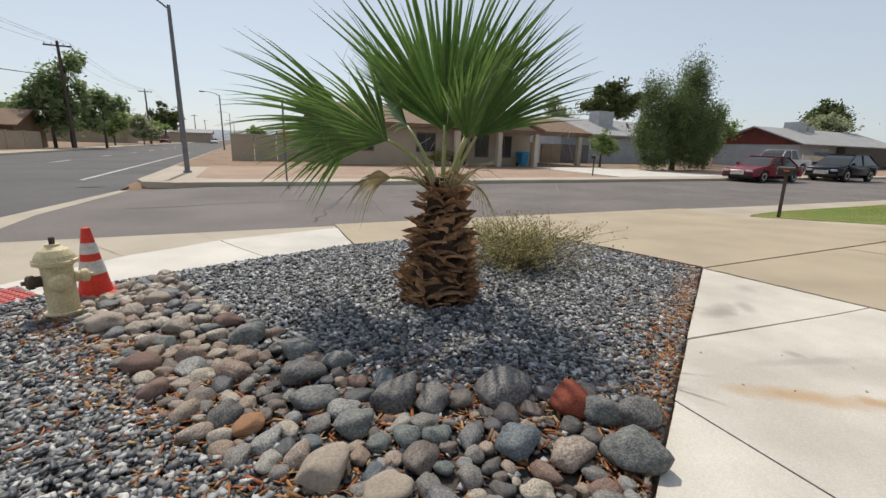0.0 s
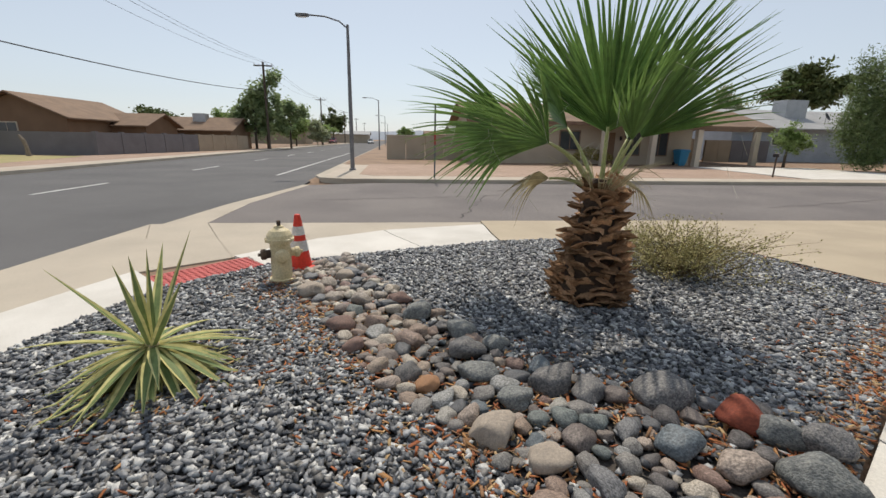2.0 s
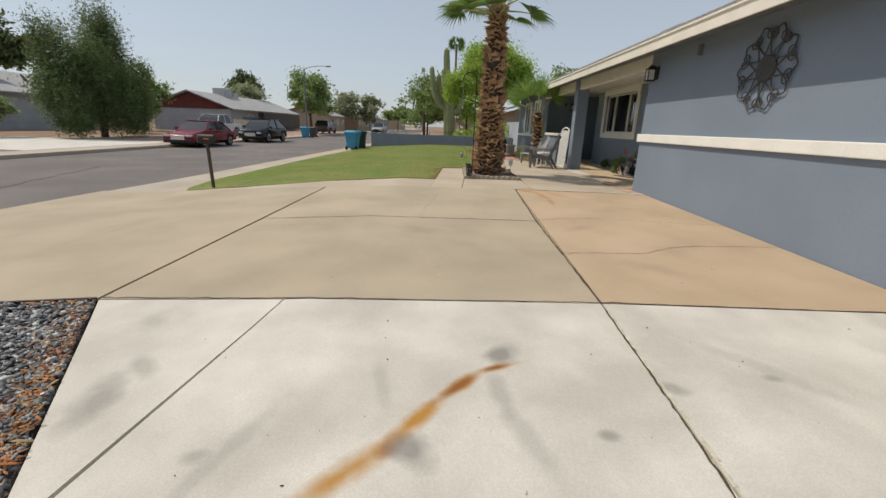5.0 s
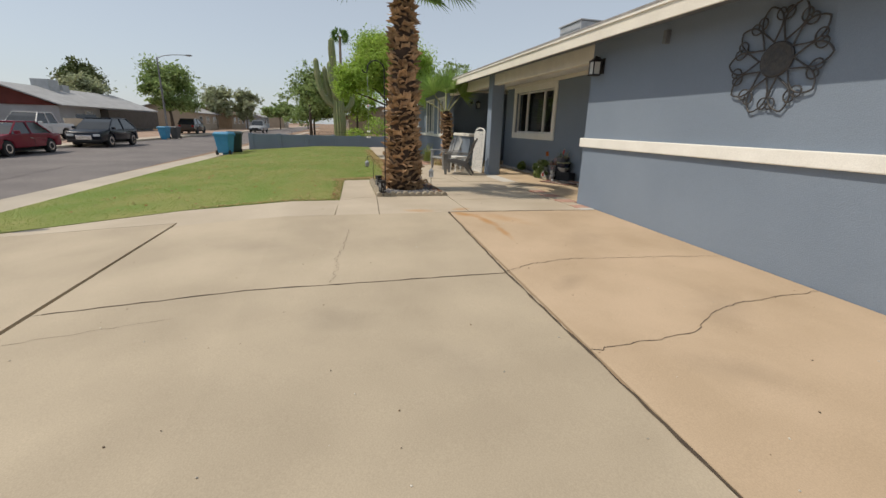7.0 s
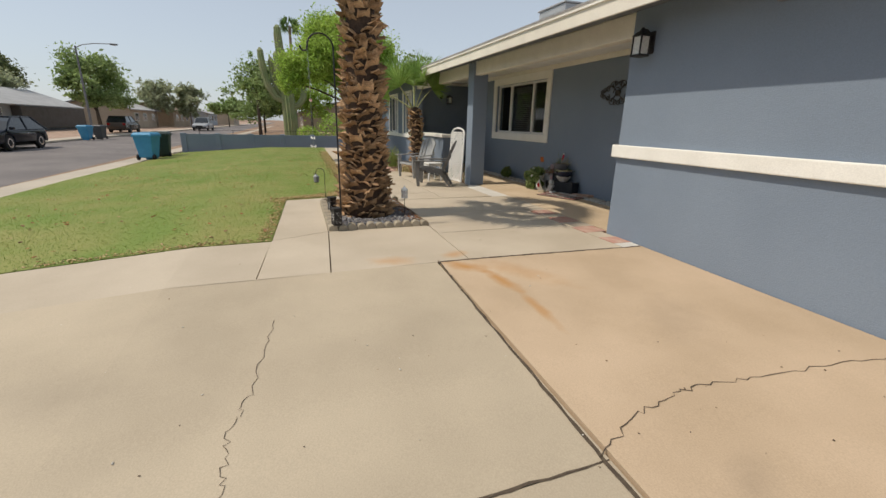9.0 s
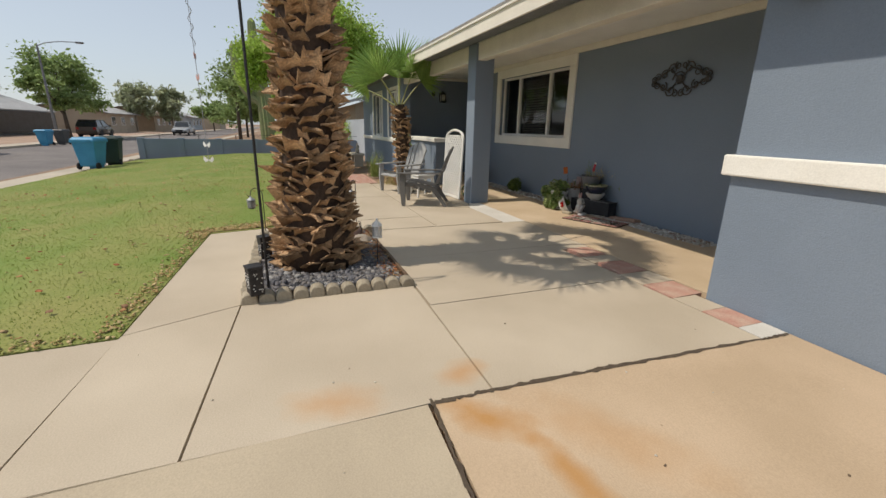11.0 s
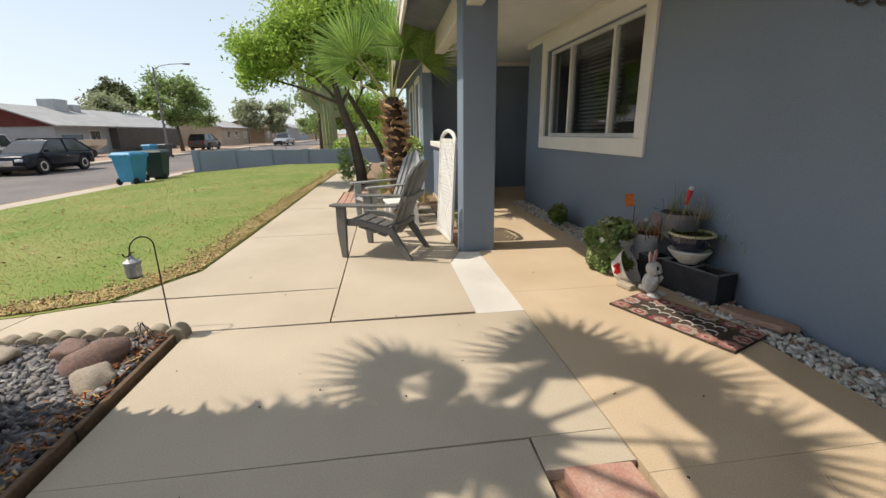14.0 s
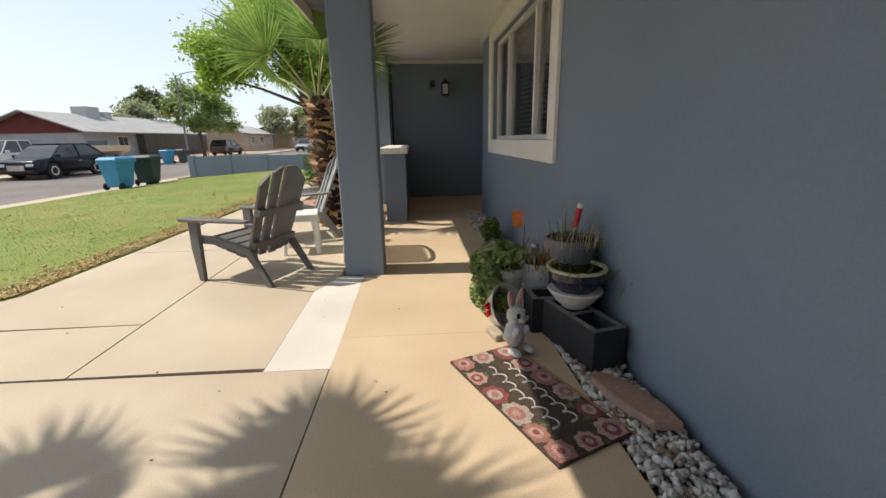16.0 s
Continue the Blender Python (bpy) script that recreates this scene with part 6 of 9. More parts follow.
# ---------------------------------------------------------------- chairs and table
resin = M("grey_resin", (0.14, 0.136, 0.13), (0.115, 0.112, 0.108), scale=5, rough=0.55, bump=0.06, bscale=70)
resin_light = M("sunbleached_grey_resin", (0.33, 0.33, 0.325), (0.27, 0.27, 0.265), scale=5, rough=0.55, bump=0.06, bscale=70)


def adirondack(m, material, label):
    """Moulded slat-back chair; it faces +y, and its origin is on the floor below the seat."""
    o = thing("adirondack_chair", m, label, "chair", "chairs on the patio")
    for i in range(5):
        y = 0.30 - 0.105 * i
        z = 0.37 - 0.030 * i - (0.02 if i == 0 else 0)
        part("seat_slat", boxed(-0.25, 0.25, -0.047, 0.047, -0.012, 0.012, 0.006, pose(0, y, z, 15 if i else -18)), material, o)
    tilt = pose(0, -0.20, 0.24, 22)
    for i in range(5):
        xb, xt = (i - 2) * 0.098, (i - 2) * 0.114
        bm = bmesh.new()
        crest = [(xt + 0.047 * (1 - k / 3), 0.815 - 2.2 * (xt + 0.047 * (1 - k / 3)) ** 2) for k in range(7)]
        poly = [(xb - 0.039, 0.0), (xb + 0.039, 0.0)] + crest
        prism(bm, poly, -0.011, 0.011, tilt @ pose(0, -0.03 * (1 - abs(i - 2) / 2.0), 0, 90))
        part("back_slat", bm, material, o)
    for z, wd in ((0.12, 0.25), (0.42, 0.27)):
        part("back_rail", boxed(-wd, wd, -0.018, 0.018, -0.03, 0.03, 0.006, tilt @ pose(0, -0.036, z)), material, o)
    for sx in (-1, 1):
        bm = bmesh.new()
        pts = [(0.36, 0.045), (0.34, 0.062), (0.1, 0.06), (-0.22, 0.035), (-0.36, 0.02), (-0.36, -0.03), (-0.2, -0.045), (0.1, -0.055), (0.34, -0.055), (0.36, -0.04)]
        prism(bm, [(y * 0 + b * 1.0, a) for a, b in pts for y in (0,)][::-1], -0.012, 0.012, pose(sx * 0.33, 0.02, 0.555, -1))
        part("armrest", bevel(bm, 0.004, 1), material, o)
        bm = bmesh.new()
        prism(bm, [(0.25, 0.0), (0.31, 0.0), (0.345, 0.30), (0.34, 0.545), (0.235, 0.545), (0.24, 0.30)], -0.02, 0.02, pose(sx * 0.30, 0, 0, 90, 0, 90))
        part("front_leg", bevel(bm, 0.006, 1), material, o)
        bm = bmesh.new()
        prism(bm, [(-0.46, 0.0), (-0.40, 0.0), (-0.20, 0.26), (0.05, 0.33), (0.30, 0.33), (0.31, 0.40), (0.1, 0.40), (-0.26, 0.32)], -0.018, 0.018, pose(sx * 0.262, 0, 0, 90, 0, 90))
        part("rear_leg", bevel(bm, 0.006, 1), material, o)
    return o


adirondack(pose(15.08, -2.07, 0.0, 0, 0, -24), resin, "dark grey resin adirondack chair on the patio")
adirondack(pose(16.62, -2.12, 0.0, 0, 0, 22), resin_light, "sun-bleached grey resin adirondack chair on the patio")
table = thing("side_table", pose(15.86, -2.32, 0, 0, 0, 10), "small white plastic side table between the chairs", "side table")
part("tabletop", boxed(-0.19, 0.19, -0.19, 0.19, 0.40, 0.43, 0.01), white_paint, table)
part("apron", boxed(-0.17, 0.17, -0.17, 0.17, 0.35, 0.399, 0.006), white_paint, table)
for sx in (-1, 1):
    for sy in (-1, 1):
        part("leg", tubed([(sx * 0.17, sy * 0.17, 0), (sx * 0.15, sy * 0.15, 0.36)], [0.02, 0.032], 8), white_paint, table)

# white lattice leaning by the column
lat = thing("lattice_panel", pose(15.62, -2.83, 0.01, 3, 0, 6), "white plastic arched lattice panel leaning at the column", "lattice panel")
for a in ((-0.35, -0.31, 0, 1.10), (0.31, 0.35, 0, 1.10)):
    part("stile", boxed(a[0], a[1], -0.015, 0.015, a[2], a[3], 0.004), white_paint, lat)
part("bottom_rail", boxed(-0.31, 0.31, -0.015, 0.015, 0.0, 0.05, 0.004), white_paint, lat)
part("arch_rail", tubed([(0.33 * math.cos(math.pi * i / 12), 0, 1.10 + 0.14 * math.sin(math.pi * i / 12)) for i in range(13)], 0.022, 8), white_paint, lat)
for sgn in (-1, 1):
    for i in range(-8, 16):
        x = -0.31
        z = 0.05 + 0.085 * i if sgn > 0 else 0.05 + 0.085 * i + 0.62
        x1 = 0.31
        z1 = z + sgn * 0.62
        pa, pb = Vector((x, 0.004 * sgn, z)), Vector((x1, 0.004 * sgn, z1))
        lo, hi = 0.05, 1.15
        ts = sorted(((lo - z) / (z1 - z), (hi - z) / (z1 - z)))
        t0, t1 = max(0, ts[0]), min(1, ts[1])
        if t1 - t0 < 0.03:
            continue
        part("lath", tubed([pa.lerp(pb, t0), pa.lerp(pb, t1)], 0.0115, 4), white_paint, lat)

# ---------------------------------------------------------------- porch pots and ornaments
n = 7000
qx, qy = rng.uniform(11.45, 18.0, n), rng.uniform(-4.63, -4.36, n)
dens = np.where(qx < 13.2, 1.0, np.where(qx < 16.5, 0.75, 0.4))
ok = rng.uniform(0, 1, n) < dens
cen = np.stack([qx, qy, rng.uniform(-0.03, 0.012, n)], 1)[ok]
tagged(part("pebble_strip_soil", slab_mesh([(11.4, -4.35), (11.4, -4.655), (18.06, -4.655), (18.06, -4.35)], -0.03, thick=0.05, gap=0.0), gravel_soil), "dark soil strip along the porch wall", "planting strip", kind="structure")
tagged(chips("white_pebbles", cen, rng.uniform(0.008, 0.017, len(cen)), pebble_mat, rng, flat=0.75, jitter=0.25), "white and tan pebbles along the wall", "pebbles", kind="stuff")
slate = M("pink_flagstone", (0.40, 0.26, 0.20), (0.31, 0.20, 0.15), scale=6, bump=0.35, bscale=30)
bm = bmesh.new()
prism(bm, [(-0.30, -0.06), (-0.12, -0.12), (0.16, -0.11), (0.31, -0.03), (0.27, 0.07), (0.02, 0.11), (-0.24, 0.08)], 0.0, 0.055)
fl = tagged(part("flagstone", bevel(bm, 0.012, 2), slate), "pinkish flat flagstone lying on the pebbles", "stone")
fl.matrix_world = pose(12.86, -4.50, 0.012, 4, 3, 16) @ Matrix.Scale(0.78, 4)
# doormat
mat_base = M("coir_doormat", (0.05, 0.038, 0.03), (0.08, 0.055, 0.038), scale=14, bump=0.6, bscale=110, grain=0.35)
coir = M("bare_coir", (0.42, 0.26, 0.13), (0.34, 0.21, 0.10), scale=14, bump=0.6, bscale=110, grain=0.3)
mat_o = thing("doormat", pose(12.99, -4.07, 0.0, 0, 0, 23) @ Matrix.Diagonal((1.06, 0.9, 1.0, 1.0)), "coir doormat printed with pink flowers and pale script", "doormat")
part("mat_body", boxed(-0.40, 0.40, -0.215, 0.215, 0.002, 0.016, 0.003), mat_base, mat_o)
part("border", boxed(-0.405, 0.405, -0.235, -0.216, 0.002, 0.015), coir, mat_o, "bare tan coir edge")
flower_mats = [M("mat_flower_%d" % i, c, tuple(0.75 * v for v in c), scale=30, bump=0.5, bscale=110, grain=0.3) for i, c in enumerate(((0.38, 0.17, 0.14), (0.46, 0.30, 0.25), (0.28, 0.07, 0.075), (0.44, 0.36, 0.31), (0.13, 0.18, 0.065)))]
r = random.Random(8)
blooms = [(-0.35, 0.15, 0.055), (-0.35, -0.15, 0.06), (-0.22, -0.165, 0.05), (-0.08, -0.17, 0.055), (0.06, -0.165, 0.06), (0.20, -0.16, 0.065), (0.34, -0.14, 0.07), (0.35, 0.02, 0.055), (0.34, 0.16, 0.055), (0.2, 0.17, 0.05), (0.05, 0.17, 0.06), (-0.1, 0.165, 0.065), (-0.23, 0.17, 0.05), (-0.36, 0.0, 0.05)]
for i, (x, y, rad) in enumerate(blooms):
    rad *= 1.25
    bm = bmesh.new()
    petals = []
    for k in range(24):
        a = 2 * math.pi * k / 24
        rr = rad * (0.9 + 0.1 * math.cos(8 * a + i))
        petals.append((clampf(x + rr * math.cos(a), -0.395, 0.395), clampf(y + rr * math.sin(a), -0.21, 0.21)))
    prism(bm, petals, 0.0155, 0.0185)
    fl_ = part("flower", bm, flower_mats[i % 4], mat_o)
    for q, mm in ((0.55, (i + 1) % 4), (0.25, (i + 2) % 4)):
        bm = bmesh.new()
        prism(bm, [(x + rad * q * math.cos(a * 0.7854), y + rad * q * math.sin(a * 0.7854)) for a in range(8)], 0.0182, 0.0195 + 0.001 * (q < 0.3))
        part("petal_ring", bm, flower_mats[mm], fl_)
for i in range(26):
    x, y, a = r.uniform(-0.38, 0.38), r.choice((-1, 1)) * r.uniform(0.09, 0.2), r.uniform(0, 6.28)
    bm = bmesh.new()
    prism(bm, [(-0.035, 0), (0, -0.011), (0.035, 0), (0, 0.011)], 0.0152, 0.0172, pose(x, y, 0, 0, 0, math.degrees(a)))
    part("printed_leaf", bm, flower_mats[4], mat_o)
chalk = M("pale_print", (0.55, 0.52, 0.47), (0.4, 0.37, 0.33), scale=40, bump=0.4, bscale=110)
for y, n_l, amp in ((0.05, 7, 0.035), (-0.055, 8, 0.03)):
    bm = bmesh.new()
    pts = [(-0.26 + 0.50 * i / 140 + 0.016 * math.cos(i * n_l * 6.28 / 140), y + amp * math.sin(i * n_l * 6.28 / 140) * (0.7 + 0.3 * math.sin(i * 0.23)), 0.017) for i in range(141)]
    tube(bm, pts, 0.0045, 4)
    part("script_line", bm, chalk, mat_o, "unreadable pale script stroke")

# concrete block planter
block_mat = M("black_painted_block", (0.022, 0.023, 0.027), (0.036, 0.037, 0.041), scale=9, rough=0.7, bump=0.3, bscale=90)
block_top = M("worn_block_top", (0.22, 0.21, 0.20), (0.12, 0.12, 0.12), scale=12, bump=0.4, bscale=90)


def cinder_block(m, label):
    o = thing("cinder_block", m, label, "concrete block", "black cinder blocks by the wall")
    bm = bmesh.new()
    for a in ((-0.30, 0.30, -0.10, -0.065), (-0.30, 0.30, 0.065, 0.10), (-0.30, -0.262, -0.065, 0.065), (0.262, 0.30, -0.065, 0.065), (-0.02, 0.02, -0.065, 0.065)):
        box(bm, a[0], a[1], a[2], a[3], 0.0, 0.222)
    part("shell", bm, block_mat, o)
    bm = bmesh.new()
    for a in ((-0.298, 0.298, -0.098, -0.067), (-0.298, 0.298, 0.067, 0.098), (-0.298, -0.264, -0.067, 0.067), (0.264, 0.298, -0.067, 0.067), (-0.018, 0.018, -0.067, 0.067)):
        box(bm, a[0], a[1], a[2], a[3], 0.2225, 0.2255)
    part("worn_rim", bm, block_top, o, "paint-worn grey rim")
    for x in (-0.14, 0.14):
        part("soil_fill", boxed(x - 0.12, x + 0.12, -0.064, 0.064, 0.05, 0.15), soil, o)
    return o


cinder_block(pose(13.40, -4.48, 0.0, 0, 0, 14) @ Matrix.Diagonal((0.8, 1.0, 1.0, 1.0)), "black-painted cinder block with soil-filled cells")
cinder_block(pose(13.72, -4.56, 0.0, 0, 0, 90) @ pose(0, 0, 0), "black-painted cinder block standing by the wall")


def turned(o, name, profile, material, label="", n=28):
    return part(name, lathed(profile, n), material, o, label, smooth=False)


def pot(name, m, prof, material, label, soil_r, soil_z):
    o = thing(name, m, label, "flower pot")
    turned(o, "shell", prof, material)
    turned(o, "soil", [(soil_r, soil_z - 0.01), (soil_r * 0.6, soil_z + 0.006), (0.0, soil_z + 0.01)], soil, n=20)
    return o


navy = M("navy_glaze", (0.018, 0.022, 0.045), (0.03, 0.034, 0.06), scale=5, rough=0.15, bump=0.02, spec=0.6)
cream_glaze = M("cream_glaze", (0.60, 0.55, 0.36), (0.5, 0.45, 0.30), scale=8, rough=0.3)
grey_plastic = M("grey_plastic", (0.17, 0.165, 0.175), (0.14, 0.135, 0.14), scale=4, rough=0.6)
pale_plastic = M("pale_grey_plastic", (0.42, 0.42, 0.42), (0.34, 0.34, 0.345), scale=4, rough=0.5)
white_glaze = M("white_ceramic", (0.68, 0.67, 0.62), (0.6, 0.58, 0.54), scale=5, rough=0.35, bump=0.04)
bowl = thing("bowl", pose(13.50, -4.47, 0.2255), "white bowl resting on the cinder block", "bowl")
turned(bowl, "shell", [(0.07, 0), (0.075, 0.01), (0.11, 0.04), (0.14, 0.08), (0.15, 0.095), (0.155, 0.10), (0.15, 0.108), (0.10, 0.105), (0.0, 0.1)], white_glaze)
navy_pot = thing("flower_pot", pose(13.50, -4.47, 0.327), "navy glazed pot with cream rim stacked on a bowl", "flower pot")
turned(navy_pot, "shell", [(0.10, 0), (0.13, 0.03), (0.155, 0.08), (0.158, 0.12), (0.15, 0.12), (0.14, 0.10), (0.0, 0.1)], navy)
turned(navy_pot, "rim", [(0.157, 0.121), (0.168, 0.125), (0.168, 0.138), (0.15, 0.14), (0.148, 0.121)], cream_glaze, "cream glazed rim")
turned(navy_pot, "soil", [(0.147, 0.108), (0.08, 0.118), (0.0, 0.12)], soil, n=20)
grey_pot = pot("flower_pot", pose(13.70, -4.52, 0.376), [(0.11, 0.0), (0.12, 0.01), (0.145, 0.17), (0.162, 0.175), (0.165, 0.205), (0.155, 0.21), (0.15, 0.19), (0.0, 0.18)], grey_plastic, "grey plastic pot with dry grass and a red trowel", 0.15, 0.195)
stand = thing("pot_stand", pose(13.70, -4.52, 0.226), "dark block stand under the grey pot", "plant stand")
part("block", boxed(-0.12, 0.12, -0.1, 0.1, 0.0, 0.149, 0.006), block_mat, stand)
tr_red = M("red_rubber_grip", (0.55, 0.03, 0.05), (0.45, 0.025, 0.04), scale=8, rough=0.5)
trowel = thing("trowel", pose(13.68, -4.50, 0.535, 6, -8, 0), "garden trowel with red grip stuck in the pot", "trowel")
part("shank", tubed([(0, 0, 0.0), (0, 0, 0.12)], 0.006), galv, trowel)
turned(trowel, "grip", [(0.012, 0.12), (0.017, 0.14), (0.016, 0.2), (0.018, 0.235), (0.012, 0.24)], tr_red, "red rubber grip", 14)
turned(trowel, "end_cap", [(0.016, 0.241), (0.017, 0.262), (0.01, 0.268)], cone_white, "", 14)
dry_blade = leafy("dry_ornamental_grass", (0.48, 0.40, 0.20), (0.38, 0.33, 0.15), scale=9, through_light=0.2)
ivy = leafy("ivy_leaf", (0.15, 0.25, 0.06), (0.34, 0.38, 0.17), scale=9, through_light=0.2, island=0.4)
fern = leafy("moss_green_sprig", (0.10, 0.16, 0.035), (0.16, 0.20, 0.05), scale=12, through_light=0.15)


def tuft(name, m, label, category, n, length, spread, lift, material, width=0.0016, seed=1, parent=None):
    r = random.Random(seed)
    bm = bmesh.new()
    for k in range(n):
        a, l = r.uniform(0, 6.28), length * r.uniform(0.5, 1.15)
        b = Vector((r.gauss(0, spread * 0.3), r.gauss(0, spread * 0.3), 0))
        d = Vector((math.cos(a), math.sin(a), 0))
        h = lift * r.uniform(0.5, 1.1)
        prev = None
        lt = Vector((-d.y, d.x, 0)) * width
        for i in range(6):
            s = i / 5
            p = b + d * (l * spread * 2.2 * s ** 1.5) + Vector((0, 0, h * l * (s * 1.9 - 1.05 * s * s)))
            row = [bm.verts.new(p - lt * (1.05 - s)), bm.verts.new(p + lt * (1.05 - s))]
            if prev:
                bm.faces.new((prev[0], prev[1], row[1], row[0]))
            prev = row
    o = tagged(part(name, bm, material, parent), label, category, kind="stuff")
    o.matrix_basis = m
    return o


tuft("dry_grass_tuft", pose(13.62, -4.56, 0.565), "dry yellow grass spilling over the grey pot", "plant", 90, 0.22, 0.35, 1.0, dry_blade, 0.0018, 2)
tuft("green_sprigs", pose(13.55, -4.46, 0.435), "short green sprigs in the navy pot", "plant", 160, 0.09, 0.5, 0.9, fern, 0.003, 3)
tuft("grass_sprout", pose(13.76, -4.5, 0.565), "thin green blades in the grey pot", "plant", 25, 0.24, 0.1, 1.3, fern, 0.002, 4)
yel = M("yellow_plastic", (0.7, 0.6, 0.02), (0.6, 0.5, 0.02), scale=5)
bm = bmesh.new()
prism(bm, [(-0.012, 0), (0.012, 0), (0.004, 0.04), (-0.006, 0.04)], -0.001, 0.001, pose(13.23, -4.53, 0.145, 90, 0, 10))
tagged(part("plant_tag", bm, yel), "small yellow plant tag in the block cell", "plant tag")

# white decorated pot with ivy, tilted shell pot, saucer
saucer = thing("saucer", pose(14.06, -4.18, 0.0), "white saucer under the decorated pot", "saucer")
turned(saucer, "dish", [(0.12, 0), (0.15, 0.012), (0.165, 0.035), (0.158, 0.036), (0.14, 0.016), (0.0, 0.012)], white_glaze)
ivy_pot = pot("flower_pot", pose(14.06, -4.18, 0.014), [(0.095, 0), (0.10, 0.01), (0.13, 0.24), (0.152, 0.245), (0.155, 0.30), (0.145, 0.302), (0.14, 0.28), (0.0, 0.27)], white_glaze, "white embossed pot overflowing with ivy", 0.14, 0.285)
r = random.Random(6)
for k in range(22):
    a, z = r.uniform(0, 6.28), r.uniform(0.04, 0.22)
    rad = 0.10 + 0.03 * z / 0.24 + 0.002
    part("embossed_leaf", lathed([(0.016, 0), (0.01, 0.004), (0.0, 0.005)], 7, pose(rad * math.cos(a), rad * math.sin(a), z, 0, 90, math.degrees(a)) if False else Matrix.Translation((rad * math.cos(a), rad * math.sin(a), z)) @ Euler((0, math.pi / 2, a), 'XYZ').to_matrix().to_4x4()), grey_plastic if k % 3 == 0 else cream_glaze, ivy_pot)
pot2 = pot("flower_pot", pose(13.98, -4.42, 0.12), [(0.10, 0), (0.105, 0.01), (0.135, 0.2), (0.15, 0.205), (0.15, 0.24), (0.14, 0.242), (0.135, 0.22), (0.0, 0.21)], pale_plastic, "pale grey pot with brown dying foliage", 0.135, 0.225)
st2 = thing("pot_stand", pose(13.98, -4.42, -0.01), "dark stand under the grey pot", "plant stand")
part("block", boxed(-0.11, 0.11, -0.11, 0.11, 0.0, 0.129, 0.006), block_mat, st2)
tuft("brown_foliage", pose(13.98, -4.42, 0.345), "brown dried foliage in the grey pot", "plant", 110, 0.16, 0.35, 1.1, litter_mat, 0.004, 7)
shell_pot = thing("tilted_planter", pose(13.76, -4.13, 0.115, 10, -62, 30), "white half-shell planter tipped on its side", "planter")
turned(shell_pot, "shell", [(0.06, -0.10), (0.10, -0.09), (0.145, 0.0), (0.16, 0.02), (0.162, 0.03), (0.15, 0.03), (0.13, 0.0), (0.08, -0.07), (0.0, -0.08)], white_glaze)
brick_bit = tagged(part("stone_chunk", boxed(-0.075, 0.075, -0.035, 0.035, 0, 0.045, 0.012), edge_mat), "tan stone chunk propping the planter", "stone")
brick_bit.matrix_world = pose(13.60, -4.03, 0, 0, 0, 15)
red_bloom = M("red_blossom", (0.60, 0.02, 0.02), (0.45, 0.015, 0.015), scale=9)
white_bloom = M("white_blossom", (0.75, 0.75, 0.72), (0.65, 0.65, 0.62), scale=9)
rg = np.random.default_rng(31)


def foliage_stuff(name, clumps, n, size, material, label, category="plant", seed=1, aspect=0.5):
    rg_ = np.random.default_rng(seed)
    cs = []
    per = n // len(clumps)
    for (cx, cy, cz_), (rx, ry, rz) in clumps:
        u = rg_.normal(0, 1, (per, 3))
        u /= np.linalg.norm(u, axis=1)[:, None]
        u *= rg_.uniform(0.25, 1.0, (per, 1)) ** 0.5
        cs.append(np.array((cx, cy, cz_)) + u * np.array((rx, ry, rz)))
    cs = np.concatenate(cs)
    cs = cs[cs[:, 2] > 0.01] if cs[:, 2].max() < 3 else cs
    v_, f_ = leaf_quads(cs, np.full(len(cs), size), rg_, aspect)
    return tagged(soup(name, v_, f_, material), label, category, kind="stuff")


foliage_stuff("ivy", [((14.05, -4.16, 0.38), (0.20, 0.17, 0.11)), ((13.98, -4.03, 0.14), (0.12, 0.07, 0.13)), ((14.10, -4.00, 0.10), (0.08, 0.06, 0.09)), ((13.93, -4.06, 0.26), (0.07, 0.07, 0.12)), ((14.12, -4.03, 0.22), (0.08, 0.07, 0.16)), ((13.84, -4.08, 0.18), (0.07, 0.06, 0.10)), ((14.22, -4.02, 0.28), (0.09, 0.06, 0.10))], 4200, 0.022, ivy, "trailing variegated ivy over the white pot", seed=3, aspect=0.75)
foliage_stuff("shell_plants", [((13.74, -4.09, 0.16), (0.08, 0.07, 0.06))], 350, 0.016, fern, "green sprigs in the tipped planter", seed=5)
foliage_stuff("red_blossom", [((13.70, -4.0, 0.13), (0.025, 0.022, 0.05))], 90, 0.014, red_bloom, "small red flower cluster", "flower", seed=6, aspect=0.9)
foliage_stuff("white_blossom", [((14.13, -4.10, 0.44), (0.03, 0.03, 0.02))], 60, 0.016, white_bloom, "small white flower", "flower", seed=7, aspect=0.9)
foliage_stuff("orange_blossom", [((13.64, -4.42, 0.475), (0.014, 0.014, 0.012))], 30, 0.012, M("orange_blossom_petal", (0.75, 0.25, 0.02), (0.65, 0.2, 0.02), scale=9), "small orange flower", "flower", seed=8, aspect=0.9)
foliage_stuff("dark_bush", [((15.9, -4.42, 0.16), (0.17, 0.12, 0.15)), ((16.1, -4.45, 0.12), (0.1, 0.1, 0.1))], 900, 0.028, fern, "dark green bush by the porch wall", "shrub", seed=9)
foliage_stuff("small_weeds", [((15.75, -3.15, 0.1), (0.05, 0.06, 0.09)), ((16.2, -3.1, 0.12), (0.10, 0.06, 0.11))], 260, 0.02, fern, "green weeds behind the column", "plant", seed=10)
flag_or = M("orange_garden_flag", (0.55, 0.16, 0.04), (0.45, 0.12, 0.03), scale=20)
sign = thing("garden_pick", pose(14.02, -4.30, 0.3), "small orange garden pick in the pots", "garden pick")
part("stake", tubed([(0, 0, 0), (0, 0, 0.30)], 0.003, 6), black_iron, sign)
